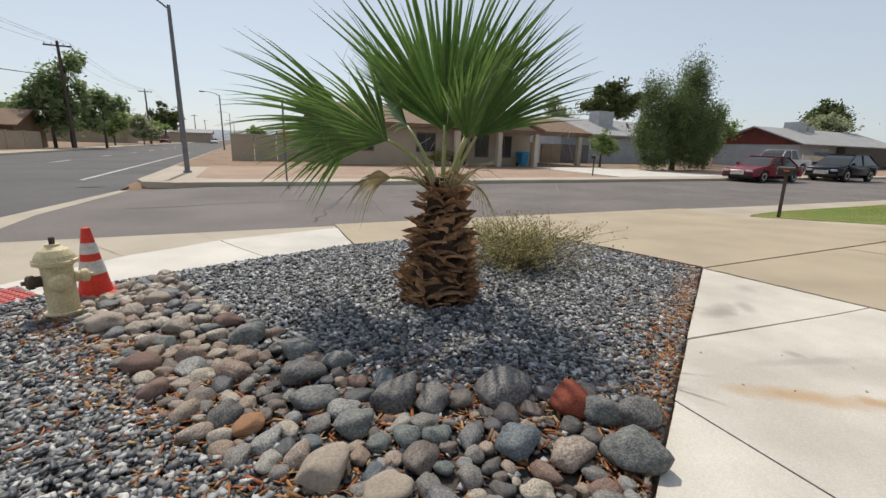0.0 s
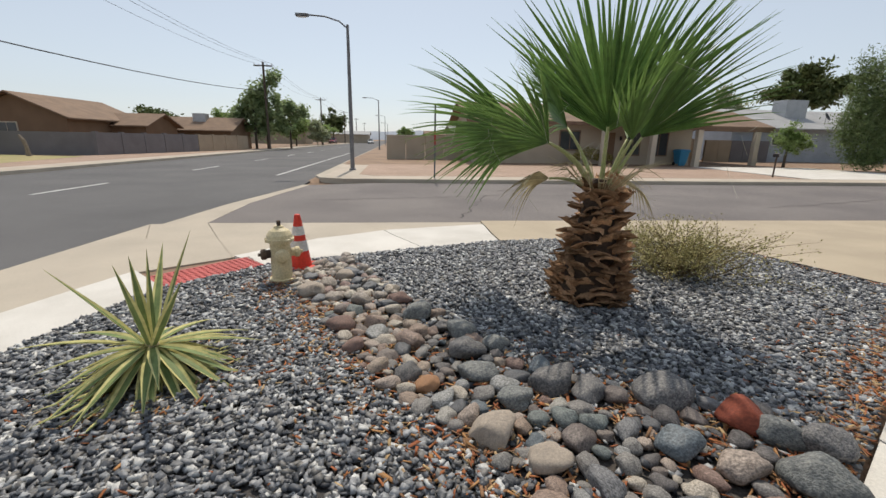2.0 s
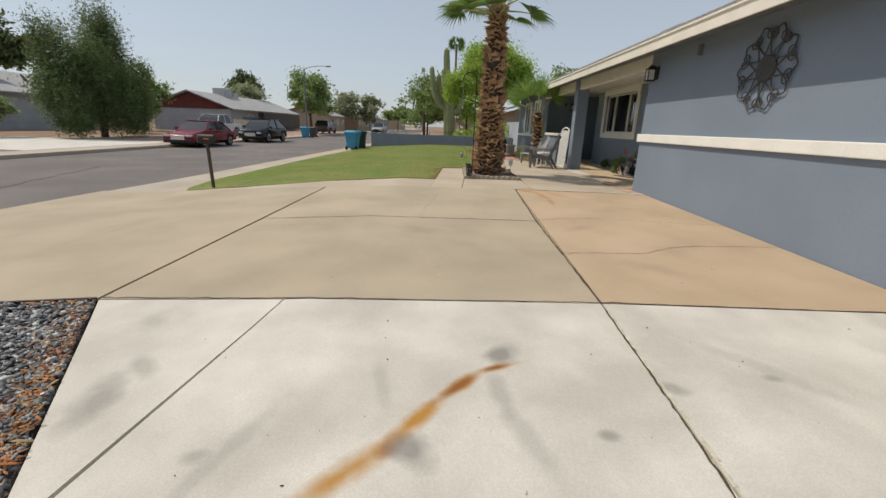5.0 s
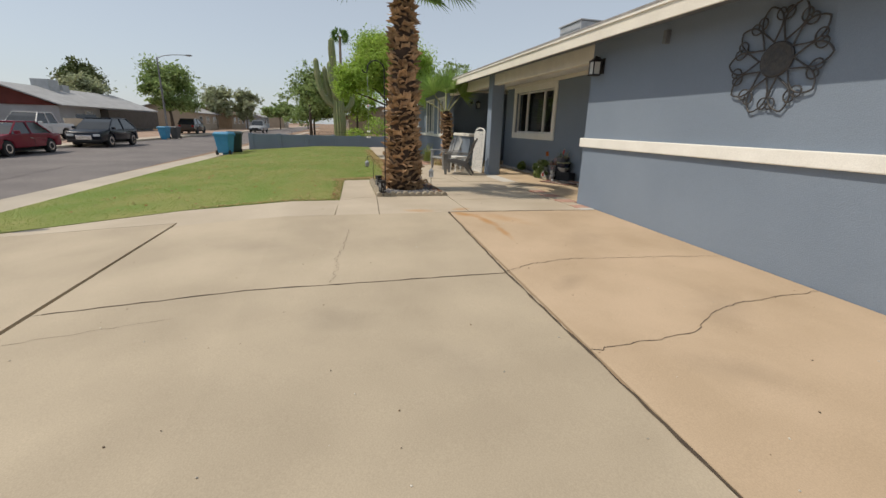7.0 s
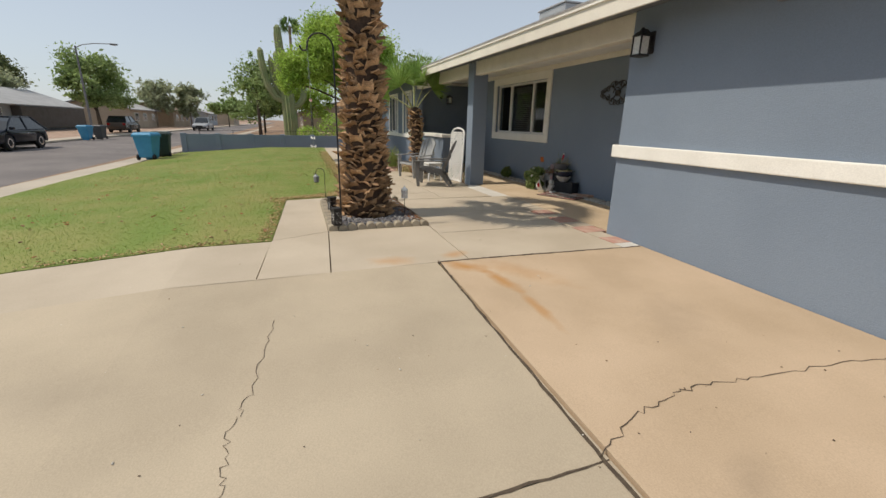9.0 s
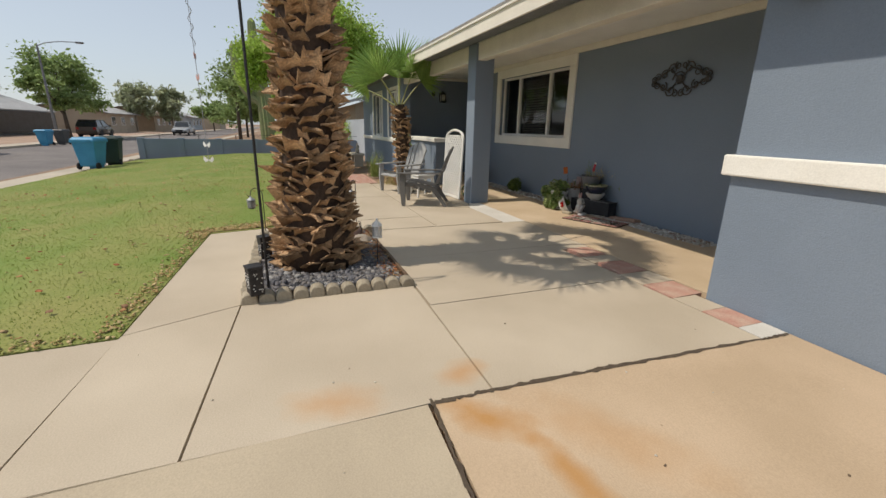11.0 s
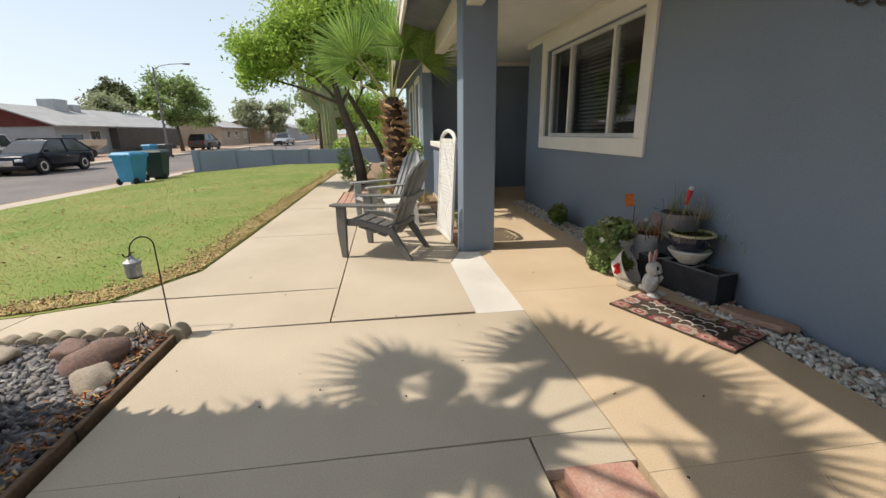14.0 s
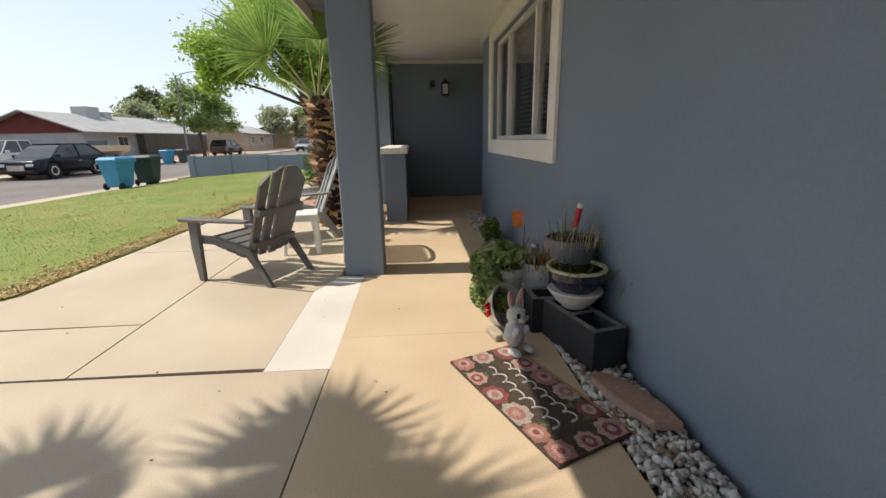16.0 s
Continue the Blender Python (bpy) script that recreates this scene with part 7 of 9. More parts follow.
part("plaque", boxed(-0.035, 0.035, -0.003, 0.003, 0.29, 0.40, 0.002, pose(0, 0, 0, 0, 8, 70)), flag_or, sign)
part("emblem", lathed([(0.022, 0), (0.018, 0.003)], 14, pose(0, 0, 0, 0, 8, 70) @ pose(0, -0.004, 0.345, 90)), cream_glaze, sign, "pale round emblem")
sign2 = thing("garden_sign", pose(13.93, -4.47, 0.3), "small printed garden sign on a wire stand", "garden sign")
part("wire", tubed([(-0.055, 0, 0), (-0.055, 0, 0.27), (0.065, 0, 0.27), (0.072, 0, 0.285)], 0.003, 6), black_iron, sign2)
part("panel", boxed(-0.05, 0.05, -0.002, 0.002, 0.09, 0.25, 0.001, pose(0, 0, 0, -8, 0, 60)), M("printed_panel", (0.50, 0.42, 0.42), (0.32, 0.2, 0.22), scale=45), sign2)
solar = thing("solar_stake_light", pose(13.86, -4.33, 0.34), "small silver solar stake light", "garden light")
part("stake", tubed([(0, 0, 0), (0, 0, 0.1)], 0.004, 6), galv, solar)
turned(solar, "lens", [(0.014, 0.1), (0.016, 0.15)], pane_glass, "clear lens", 14)
turned(solar, "cap", [(0.026, 0.15), (0.026, 0.17), (0.02, 0.174)], galv, "", 16)

# rabbit ornament, one mesh
rab = M("grey_ceramic_rabbit", (0.50, 0.50, 0.48), (0.42, 0.42, 0.40), scale=9, rough=0.5, bump=0.1)
bm = bmesh.new()


def ball(bm_, c, s, m=None):
    ret = bmesh.ops.create_uvsphere(bm_, u_segments=18, v_segments=12, radius=1.0)
    bmesh.ops.transform(bm_, matrix=Matrix.LocRotScale(c, m or Euler((0, 0, 0)), s), verts=ret["verts"])


for c, s, e in (((0, 0, 0.10), (0.062, 0.058, 0.085), None), ((0, -0.012, 0.215), (0.058, 0.055, 0.055), None), ((-0.03, 0.005, 0.30), (0.02, 0.012, 0.058), (0, -0.2, 0)), ((0.035, 0.005, 0.30), (0.02, 0.012, 0.058), (0, 0.25, 0)),
                ((0, -0.058, 0.20), (0.026, 0.02, 0.018), None), ((-0.05, -0.06, 0.02), (0.03, 0.05, 0.022), None), ((0.05, -0.06, 0.02), (0.03, 0.05, 0.022), None), ((-0.035, -0.05, 0.13), (0.018, 0.02, 0.04), (0.5, 0, 0.3)), ((0.035, -0.05, 0.13), (0.018, 0.02, 0.04), (0.5, 0, -0.3)),
                ((-0.035, -0.042, 0.2), (0.022, 0.018, 0.02), None), ((0.035, -0.042, 0.2), (0.022, 0.018, 0.02), None), ((0, 0.06, 0.05), (0.025, 0.025, 0.025), None)):
    ball(bm, c, s, Euler(e) if e else None)
rabbit = tagged(part("rabbit_figurine", bm, rab, smooth=True), "small grey ceramic rabbit ornament beside the doormat", "figurine")
pink = M("pink_ear_glaze", (0.55, 0.30, 0.28), (0.5, 0.26, 0.25), scale=8)
rabbit.data.materials.append(pink)
rabbit.data.materials.append(black_iron)
base_n = 18 * 12
for p in rabbit.data.polygons:
    c = p.center
    if c.z > 0.27 and p.normal.y < -0.2:
        p.material_index = 1
    elif 0.218 < c.z < 0.238 and 0.014 < abs(c.x) < 0.034 and p.normal.y < -0.3:
        p.material_index = 2
rabbit.matrix_world = pose(13.40, -4.10, 0.016, 0, 0, -62)

# planting between walk and bedroom wall
tuft("green_grass_clump", pose(19.3, -2.15, 0), "tall green ornamental grass clump", "plant", 260, 0.62, 0.25, 1.15, leafy("green_blades", (0.22, 0.30, 0.08), (0.32, 0.34, 0.12), scale=4), 0.005, 12)
tuft("brown_grass_clump", pose(17.75, -2.25, 0), "brown dry grass clump under the palm", "plant", 260, 0.36, 0.45, 1.0, dry_blade, 0.004, 13)
tuft("brown_grass_clump_b", pose(18.3, -2.75, 0), "dry grass clump by the wall", "plant", 160, 0.32, 0.4, 1.0, dry_blade, 0.004, 14)
foliage_stuff("wall_shrub", [((18.4, -2.65, 0.9), (0.22, 0.2, 0.3)), ((18.5, -2.7, 0.55), (0.16, 0.16, 0.3))], 700, 0.04, leafy("bright_shrub_leaf", (0.25, 0.36, 0.06), (0.34, 0.42, 0.10), scale=5), "bright green shrub by the wall", "shrub", seed=15)
planter_mat = M("terracotta_pale", (0.42, 0.33, 0.24), (0.35, 0.27, 0.19), scale=5)
bench = thing("stone_bench", pose(22.6, -2.2, 0), "pale stone garden bench with a small ornament", "bench")
part("top", boxed(-0.5, 0.5, -0.18, 0.18, 0.36, 0.42, 0.012), gutter_conc, bench)
for x in (-0.36, 0.36):
    part("leg", boxed(x - 0.06, x + 0.06, -0.14, 0.14, 0, 0.359, 0.012), gutter_conc, bench)
bm = bmesh.new()
for c, s in (((0, 0, 0.09), (0.07, 0.07, 0.09)), ((0, -0.01, 0.21), (0.055, 0.055, 0.055)), ((0, 0, 0.29), (0.03, 0.03, 0.04))):
    ball(bm, c, s)
gn = tagged(part("garden_ornament", bm, gutter_conc, smooth=True), "small weathered stone garden ornament on the bench", "figurine")
gn.matrix_world = pose(22.45, -2.2, 0.42)
jug = thing("watering_jug", pose(16.25, -2.98, 0), "green bottle standing behind the lattice", "bottle")
turned(jug, "body", [(0.05, 0), (0.055, 0.02), (0.055, 0.16), (0.02, 0.22), (0.018, 0.26), (0.0, 0.262)], M("green_bottle", (0.02, 0.16, 0.06), (0.02, 0.12, 0.05), scale=4, rough=0.25), "", 16)


# ---------------------------------------------------------------- trees
bark = M("dark_bark", (0.11, 0.085, 0.065), (0.07, 0.055, 0.042), scale=6, bump=0.5, bscale=25)
pale_bark = M("pale_bark", (0.26, 0.21, 0.16), (0.18, 0.145, 0.11), scale=6, bump=0.4, bscale=25)


def tree(name, x, y, z, label, trunk, clumps, n, size, leaf_mat, bark_mat=None, seed=1, aspect=0.45, twigs=True, droop=0.0):
    """A tapered trunk, limbs that reach into each clump, and a crown of many small leaves with gaps.
    trunk: list of (dx, dy, z, radius); clumps: list of ((dx, dy, z), (rx, ry, rz))."""
    o = thing(name, pose(x, y, z), label, "tree")
    r = random.Random(seed)
    rg_ = np.random.default_rng(seed)
    part("trunk", tubed([p[:3] for p in trunk], [p[3] for p in trunk], 10), bark_mat or bark, o, smooth=True)
    top = Vector(trunk[-1][:3])
    mid = Vector(trunk[len(trunk) // 2][:3])
    leaves = []
    vol = [c[1][0] * c[1][1] * c[1][2] for c in clumps]
    for (c, rad), v_ in zip(clumps, vol):
        c = Vector(c)
        start = top if r.random() < 0.6 else mid.lerp(top, 0.6)
        bend_ = start.lerp(c, 0.5) + Vector((r.uniform(-0.2, 0.2), r.uniform(-0.2, 0.2), 0.15 * rad[2]))
        rr = trunk[-1][3] * 0.6
        part("limb", tubed([start, bend_, c, c + Vector((r.uniform(-0.3, 0.3) * rad[0], r.uniform(-0.3, 0.3) * rad[1], 0.6 * rad[2]))], [rr, rr * 0.7, rr * 0.4, rr * 0.1], 6), bark_mat or bark, o)
        k = max(60, int(n * v_ / sum(vol)))
        sub = max(5, k // 90)
        for q in range(sub):
            u = rg_.normal(0, 1, 3)
            u = u / np.linalg.norm(u) * rg_.uniform(0.35, 1.0)
            cc = np.array(c) + u * np.array(rad) * 0.86
            sr = np.array(rad) * rg_.uniform(0.2, 0.5)
            w = rg_.normal(0, 0.55, (k // sub, 3)) * sr
            w[:, 2] -= droop * np.abs(rg_.normal(0, 1, k // sub)) * rad[2] * 0.5
            leaves.append(cc + w)
    leaves = np.concatenate(leaves)
    leaves = leaves[leaves[:, 2] > 0.1]
    v_, f_ = leaf_quads(leaves, np.full(len(leaves), size), rg_, aspect)
    cr_ = soup("crown", v_, f_, leaf_mat, o)
    return o


leaf_bright = leafy("mesquite_leaf", (0.30, 0.46, 0.08), (0.40, 0.52, 0.11), scale=0.8, through_light=0.4)
leaf_mid = leafy("tree_leaf_mid", (0.23, 0.32, 0.11), (0.30, 0.38, 0.15), scale=0.6, through_light=0.45)
leaf_grey = leafy("willow_leaf", (0.135, 0.19, 0.07), (0.20, 0.255, 0.11), scale=0.5, through_light=0.35)
leaf_dark = leafy("pine_needles", (0.10, 0.135, 0.05), (0.16, 0.185, 0.07), scale=0.6, through_light=0.2)
leaf_dry = leafy("sparse_leaf", (0.32, 0.36, 0.20), (0.40, 0.42, 0.27), scale=0.6, through_light=0.3)

leaf_feather = leafy("feathery_far_leaf", (0.25, 0.33, 0.15), (0.33, 0.40, 0.21), scale=0.5, through_light=0.5)
tree("mesquite_tree", 21.75, -1.55, 0.0, "leafy bright green tree with a dark leaning trunk", [(0, 0, 0, 0.15), (-0.05, 0.05, 0.5, 0.13), (0.0, 0.18, 1.2, 0.11), (-0.1, 0.4, 1.9, 0.09), (-0.1, 0.5, 2.4, 0.07)],
     [((-0.3, 1.9, 3.0), (1.0, 0.9, 0.6)), ((0.0, 1.0, 3.6), (1.1, 1.0, 0.7)), ((0.2, 0.2, 4.1), (1.1, 1.0, 0.8)), ((0.3, -0.6, 3.5), (1.0, 0.9, 0.8)), ((0.8, 1.0, 4.3), (1.0, 0.9, 0.6)), ((0.0, 2.3, 2.6), (0.7, 0.5, 0.4)), ((0.4, 0.4, 2.8), (0.9, 0.8, 0.4))], 62000, 0.046, leaf_bright, seed=2, aspect=0.55)
tree("mesquite_tree", 24.4, -2.3, 0.0, "second dark-trunked tree by the bedroom wall", [(0, 0, 0, 0.13), (-0.1, 0.3, 0.8, 0.11), (-0.2, 0.7, 1.6, 0.09), (-0.3, 1.1, 2.3, 0.07)],
     [((-0.3, 1.6, 3.1), (1.0, 0.9, 0.6)), ((0.5, 0.9, 3.4), (1.1, 0.9, 0.6)), ((0.3, 0.2, 2.9), (0.8, 0.7, 0.5))], 5000, 0.06, leaf_bright, seed=3, aspect=0.55)
foliage_stuff("hedge", [((21.6, -1.15, 0.55), (0.22, 0.2, 0.5)), ((22.0, -1.2, 0.35), (0.2, 0.2, 0.35)), ((23.0, -1.5, 0.3), (0.3, 0.25, 0.3))], 1500, 0.04, leaf_mid, "upright green hedge shrub at the tree", "shrub", seed=41)
foliage_stuff("bush", [((32.5, -1.6, 0.9), (1.0, 1.0, 0.9)), ((32.5, -3.2, 0.8), (0.9, 0.9, 0.8)), ((33.5, -0.2, 0.5), (0.7, 0.7, 0.6))], 3500, 0.07, leaf_bright, "bright green bush behind the block wall", "shrub", seed=42)
tree("willow_tree", 30.2, 23.6, -0.35, "tall grey-green multi-stemmed tree across the street", [(0, 0, 0, 0.22), (0.1, 0, 1.5, 0.18), (0.2, 0, 3.0, 0.14), (0.3, 0, 4.5, 0.1)],
     [((-2.8, 0, 5.2), (1.3, 1.4, 2.2)), ((-2.9, 0, 3.0), (1.5, 1.4, 2.0)), ((1.4, 0.3, 6.6), (1.5, 1.5, 2.3)), ((1.6, 0.2, 4.2), (2.1, 1.8, 2.4)), ((-0.9, -0.3, 4.4), (1.6, 1.6, 2.3)), ((0.2, -0.4, 2.2), (2.6, 1.7, 1.6)), ((3.2, 0, 2.6), (1.6, 1.5, 1.9)), ((4.4, 0, 4.4), (1.1, 1.0, 1.4)), ((-2.6, -0.4, 1.3), (1.3, 1.2, 1.1)), ((2.2, -0.5, 1.3), (1.6, 1.2, 1.0))], 85000, 0.10, leaf_grey, seed=4, droop=0.5, aspect=0.28)
tree("yard_tree", 25.6, 26.5, -0.35, "small dark green tree beside the carport", [(0, 0, 0, 0.1), (0, 0, 0.9, 0.08), (0.1, 0, 1.5, 0.06)], [((-0.4, 0, 1.8), (0.9, 0.8, 0.8)), ((0.7, 0, 1.7), (0.9, 0.8, 0.8)), ((0.1, 0, 2.4), (0.8, 0.7, 0.6))], 3500, 0.09, leaf_mid, seed=5)
tree("pine_tree", 48.0, 48.0, -0.3, "dark spreading pine behind the houses", [(0, 0, 0, 0.4), (0, 0, 4, 0.3), (0.3, 0, 7, 0.2)], [((-3.2, 0, 7.6), (2.2, 2, 1.3)), ((0, 0, 9.3), (2.6, 2.2, 1.6)), ((3.4, 0, 8.0), (2.4, 2, 1.4)), ((1.0, 0, 7.0), (2.5, 2, 1.2)), ((5.0, 0, 9.0), (1.5, 1.3, 0.8))], 11000, 0.28, leaf_dark, seed=6)
tree("street_tree", 58.5, 18.5, -0.4, "open-crowned tree beside the street lamp", [(0, 0, 0, 0.2), (-0.2, 0, 1.5, 0.16), (-0.3, 0, 2.5, 0.12)], [((-3.5, 0, 4.6), (2.2, 2.0, 1.2)), ((0, 0, 6.4), (3.0, 2.4, 1.5)), ((3.8, 0, 5.0), (2.6, 2.2, 1.4)), ((1.5, 0, 3.6), (2.8, 2.0, 1.0)), ((-1.5, 0, 3.4), (2.2, 2.0, 0.9)), ((6.0, 0, 3.4), (2.0, 1.6, 1.0))], 10000, 0.2, leaf_mid, seed=7)
tree("pine_tree", 88.0, 40.0, -0.3, "dark tree behind the red-gabled house", [(0, 0, 0, 0.4), (0, 0, 3, 0.3), (0, 0, 6, 0.2)], [((-3, 0, 7.0), (3.2, 2.6, 2.2)), ((2.5, 0, 7.4), (3.6, 2.6, 2.2)), ((0, 0, 9.0), (3.0, 2.4, 1.4))], 6000, 0.3, leaf_dark, seed=8)
for k, (x, y, h, w, mt) in enumerate(((93, 22, 7.6, 5.0, leaf_dry), (97, 17.5, 7.0, 4.0, leaf_dry), (112, 13, 6.0, 4.5, leaf_mid), (50.5, 3.4, 7.6, 4.2, leaf_mid), (54, -1.5, 6.4, 4.2, leaf_bright), (62, 3.5, 6.0, 4.0, leaf_mid), (135, 8, 8.0, 6.0, leaf_mid), (72, 33, 7.0, 5.0, leaf_dry), (38, 27.5, 4.2, 2.8, leaf_grey), (45, 31, 5.5, 3.2, leaf_mid), (40, -9, 7.5, 4.5, leaf_mid), (36.5, 46, 8.0, 4.0, leaf_dry),
                                    (-16.4, 58.5, 9.8, 3.0, leaf_feather), (-14.4, 62, 6.4, 3.6, leaf_feather), (-19.2, 58, 6.0, 3.0, leaf_feather), (-17.6, 57.5, 7.4, 2.8, leaf_feather), (-18, 82, 5.6, 4.0, leaf_mid), (-16.5, 95, 4.8, 4.0, leaf_dry), (-18, 110, 5.0, 5.0, leaf_mid), (-20.5, 150, 12.2, 6.0, leaf_dark), (-25, 70, 5.0, 4.0, leaf_mid), (3, 130, 5.0, 4.0, leaf_mid), (-31, 62, 5.0, 4.0, leaf_dark), (-29.5, 31.5, 3.2, 2.4, leaf_bright))):
    r = random.Random(50 + k)
    cl = [((r.uniform(-0.35, 0.35) * w, r.uniform(-0.35, 0.35) * w, h * r.uniform(0.38, 0.82)), (w * r.uniform(0.38, 0.6), w * r.uniform(0.38, 0.6), h * r.uniform(0.16, 0.26))) for _ in range(6)] + [((0, 0, h * 0.86), (w * 0.3, w * 0.3, h * 0.14))]
    tree("distant_tree", x, y, -0.35, "%s neighbourhood tree in the distance" % {leaf_dry: "sparse grey-green", leaf_mid: "leafy green", leaf_bright: "bright green", leaf_grey: "feathery grey-green", leaf_feather: "feathery pale green", leaf_dark: "dark green"}[mt],
         [(0, 0, 0, 0.022 * h), (0, 0, h * 0.3, 0.018 * h), (0.1, 0, h * 0.5, 0.012 * h)], cl, 4200, 0.003 * math.hypot(x - 5, y) + 0.05, mt, pale_bark if mt in (leaf_dry,) else bark, seed=70 + k)

# thin far palms
for x, y, h, s in ((60, -0.05, 11.6, 1.0), (24.5, 62, 8.4, 0.7)):
    o = thing("distant_palm", pose(x, y, -0.3), "slender fan palm far behind the houses", "palm tree")
    part("trunk", tubed([(0, 0, 0), (0.1, 0, h * 0.5), (0, 0, h)], [0.2, 0.16, 0.14], 8), pale_bark, o)
    r = random.Random(int(x))
    bm = bmesh.new()
    for k in range(16):
        fan_blade(bm, Vector((0, 0, h)) + Vector((math.cos(k * 2.4), math.sin(k * 2.4), 0.9 - 0.1 * k)).normalized() * 0.5 * s, Vector((math.cos(k * 2.4), math.sin(k * 2.4), 1.0 - 0.13 * k)).normalized(), Vector((-math.sin(k * 2.4), math.cos(k * 2.4), 0.3)).normalized(), 0.85 * s, 2.6, 9, 0.4, r)
    part("crown", bm, frond_green, o)

# ---------------------------------------------------------------- saguaro
sag_mat = M("saguaro_skin", (0.20, 0.25, 0.11), (0.27, 0.27, 0.14), scale=1.5, rough=0.7, bump=0.15, bscale=30)


def ribbed(points, radii, n=28):
    bm = bmesh.new()
    pts = [Vector(p) for p in points]
    rings, u = [], None
    for i, p in enumerate(pts):
        d = (pts[min(i + 1, len(pts) - 1)] - pts[max(i - 1, 0)]).normalized()
        u = d.orthogonal().normalized() if u is None else (u - d * u.dot(d)).normalized()
        w = d.cross(u)
        rings.append([bm.verts.new(p + (u * math.cos(2 * math.pi * k / n) + w * math.sin(2 * math.pi * k / n)) * radii[i] * (1.06 if k % 2 else 0.88)) for k in range(n)])
    for a, b in zip(rings, rings[1:]):
        for k in range(n):
            bm.faces.new((a[k], a[(k + 1) % n], b[(k + 1) % n], b[k]))
    bm.faces.new(rings[0][::-1])
    bm.faces.new(rings[-1])
    return bm


sag = thing("saguaro", pose(35.0, 0.75, -0.25), "tall many-armed saguaro cactus behind the block wall", "cactus")
part("stem", ribbed([(0, 0, 0), (0, 0, 1.5), (0, 0.05, 3.0), (0, 0.25, 4.6), (0, 0.35, 6.3), (0, 0.35, 6.8), (0, 0.35, 6.95)], [0.36, 0.40, 0.36, 0.24, 0.22, 0.18, 0.05]), sag_mat, sag)
for pts, rr in (([(0, 0.1, 2.6), (0, 0.7, 2.9), (0, 1.1, 3.5), (0, 1.35, 4.6), (0, 1.4, 5.5), (0, 1.4, 5.65)], 0.19), ([(0.1, 0.1, 2.8), (0.15, 0.5, 3.2), (0.15, 0.8, 4.0), (0.15, 0.87, 5.0), (0.15, 0.87, 5.2)], 0.18), ([(0, -0.1, 2.4), (0, -0.55, 2.5), (0, -0.85, 2.9), (0, -0.95, 3.6), (0, -0.95, 3.8)], 0.18), ([(-0.1, 0, 2.9), (-0.35, 0.2, 3.3), (-0.4, 0.5, 4.3), (-0.4, 0.55, 5.3), (-0.4, 0.55, 5.45)], 0.17)):
    part("arm", ribbed(pts, [rr * 0.9] + [rr] * (len(pts) - 3) + [rr * 0.85, rr * 0.3], 20), sag_mat, sag)

# ---------------------------------------------------------------- block wall beyond the lawn
wallb = thing("garden_wall", Matrix(), "low blue-grey painted block wall across the lawn's end", "wall", kind="structure")
for k in range(9):
    y1 = 5.75 - 1.5 * k
    zb = ground_z(30, y1) - 0.1
    part("panel", boxed(29.95, 30.12, y1 - 1.5, y1 - 0.02, zb, 0.60 - 0.006 * k), blue_wall, wallb)
    part("pilaster", boxed(29.90, 30.17, y1 - 0.12, y1 + 0.12, zb, 0.64 - 0.006 * k, 0.01), blue_wall, wallb)
    part("wire_post", tubed([(30.03, y1 - 0.7, 0.55), (30.03, y1 - 0.7, 0.80)], 0.012, 6), black_iron, wallb)
part("wire", tubed([(30.03, 5.6, 0.79), (30.03, -7.0, 0.78)], 0.008, 5), black_iron, wallb)
part("kerb_stub", boxed(29.4, 31.2, 5.9, 6.15, -0.4, -0.22, 0.02), gutter_conc, wallb)

# ---------------------------------------------------------------- bins, mailboxes, poles
bin_blue = M("blue_bin_plastic", (0.05, 0.27, 0.46), (0.04, 0.23, 0.41), scale=3, rough=0.5, bump=0.03)
bin_green = M("dark_green_bin_plastic", (0.025, 0.05, 0.045), (0.02, 0.04, 0.036), scale=3, rough=0.5, bump=0.03)
bin_grey = M("grey_bin_plastic", (0.07, 0.075, 0.08), (0.055, 0.06, 0.065), scale=3, rough=0.5, bump=0.03)
tyre_mat = M("tyre_rubber", (0.018, 0.018, 0.018), (0.028, 0.028, 0.028), scale=9, rough=0.85)


def wheelie_bin(m, mat, label):
    o = thing("wheelie_bin", m, label, "trash bin", "bins at the kerb")
    bm = bmesh.new()
    vs = box(bm, -0.34, 0.34, -0.40, 0.40, 0.10, 0.98)
    for v in vs[:4]:
        v.co.x *= 0.74
        v.co.y = v.co.y * 0.66 - 0.03
    part("body", bevel(bm, 0.03, 2), mat, o)
    part("rim", boxed(-0.365, 0.365, -0.425, 0.425, 0.90, 0.985, 0.015), mat, o)
    bm = bmesh.new()
    vs = box(bm, -0.37, 0.37, -0.43, 0.45, 0.99, 1.07)
    for v in vs[4:]:
        v.co.x *= 0.8
        v.co.y *= 0.8
    part("lid", bevel(bm, 0.02, 2), mat, o)
    part("handle", tubed([(-0.25, -0.44, 0.95), (-0.25, -0.5, 0.98), (0.25, -0.5, 0.98), (0.25, -0.44, 0.95)], 0.018), mat, o)
    for sx in (-1, 1):
        part("wheel", lathed([(0.0, -0.03), (0.11, -0.03), (0.12, -0.015), (0.12, 0.015), (0.11, 0.03), (0.0, 0.03)], 18, pose(sx * 0.29, -0.27, 0.12, 0, 90, 0)), tyre_mat, o)
    part("axle", tubed([(-0.29, -0.27, 0.12), (0.29, -0.27, 0.12)], 0.014), black_iron, o)
    part("foot", boxed(-0.2, 0.2, 0.08, 0.22, 0.0, 0.12, 0.01), mat, o)
    return o


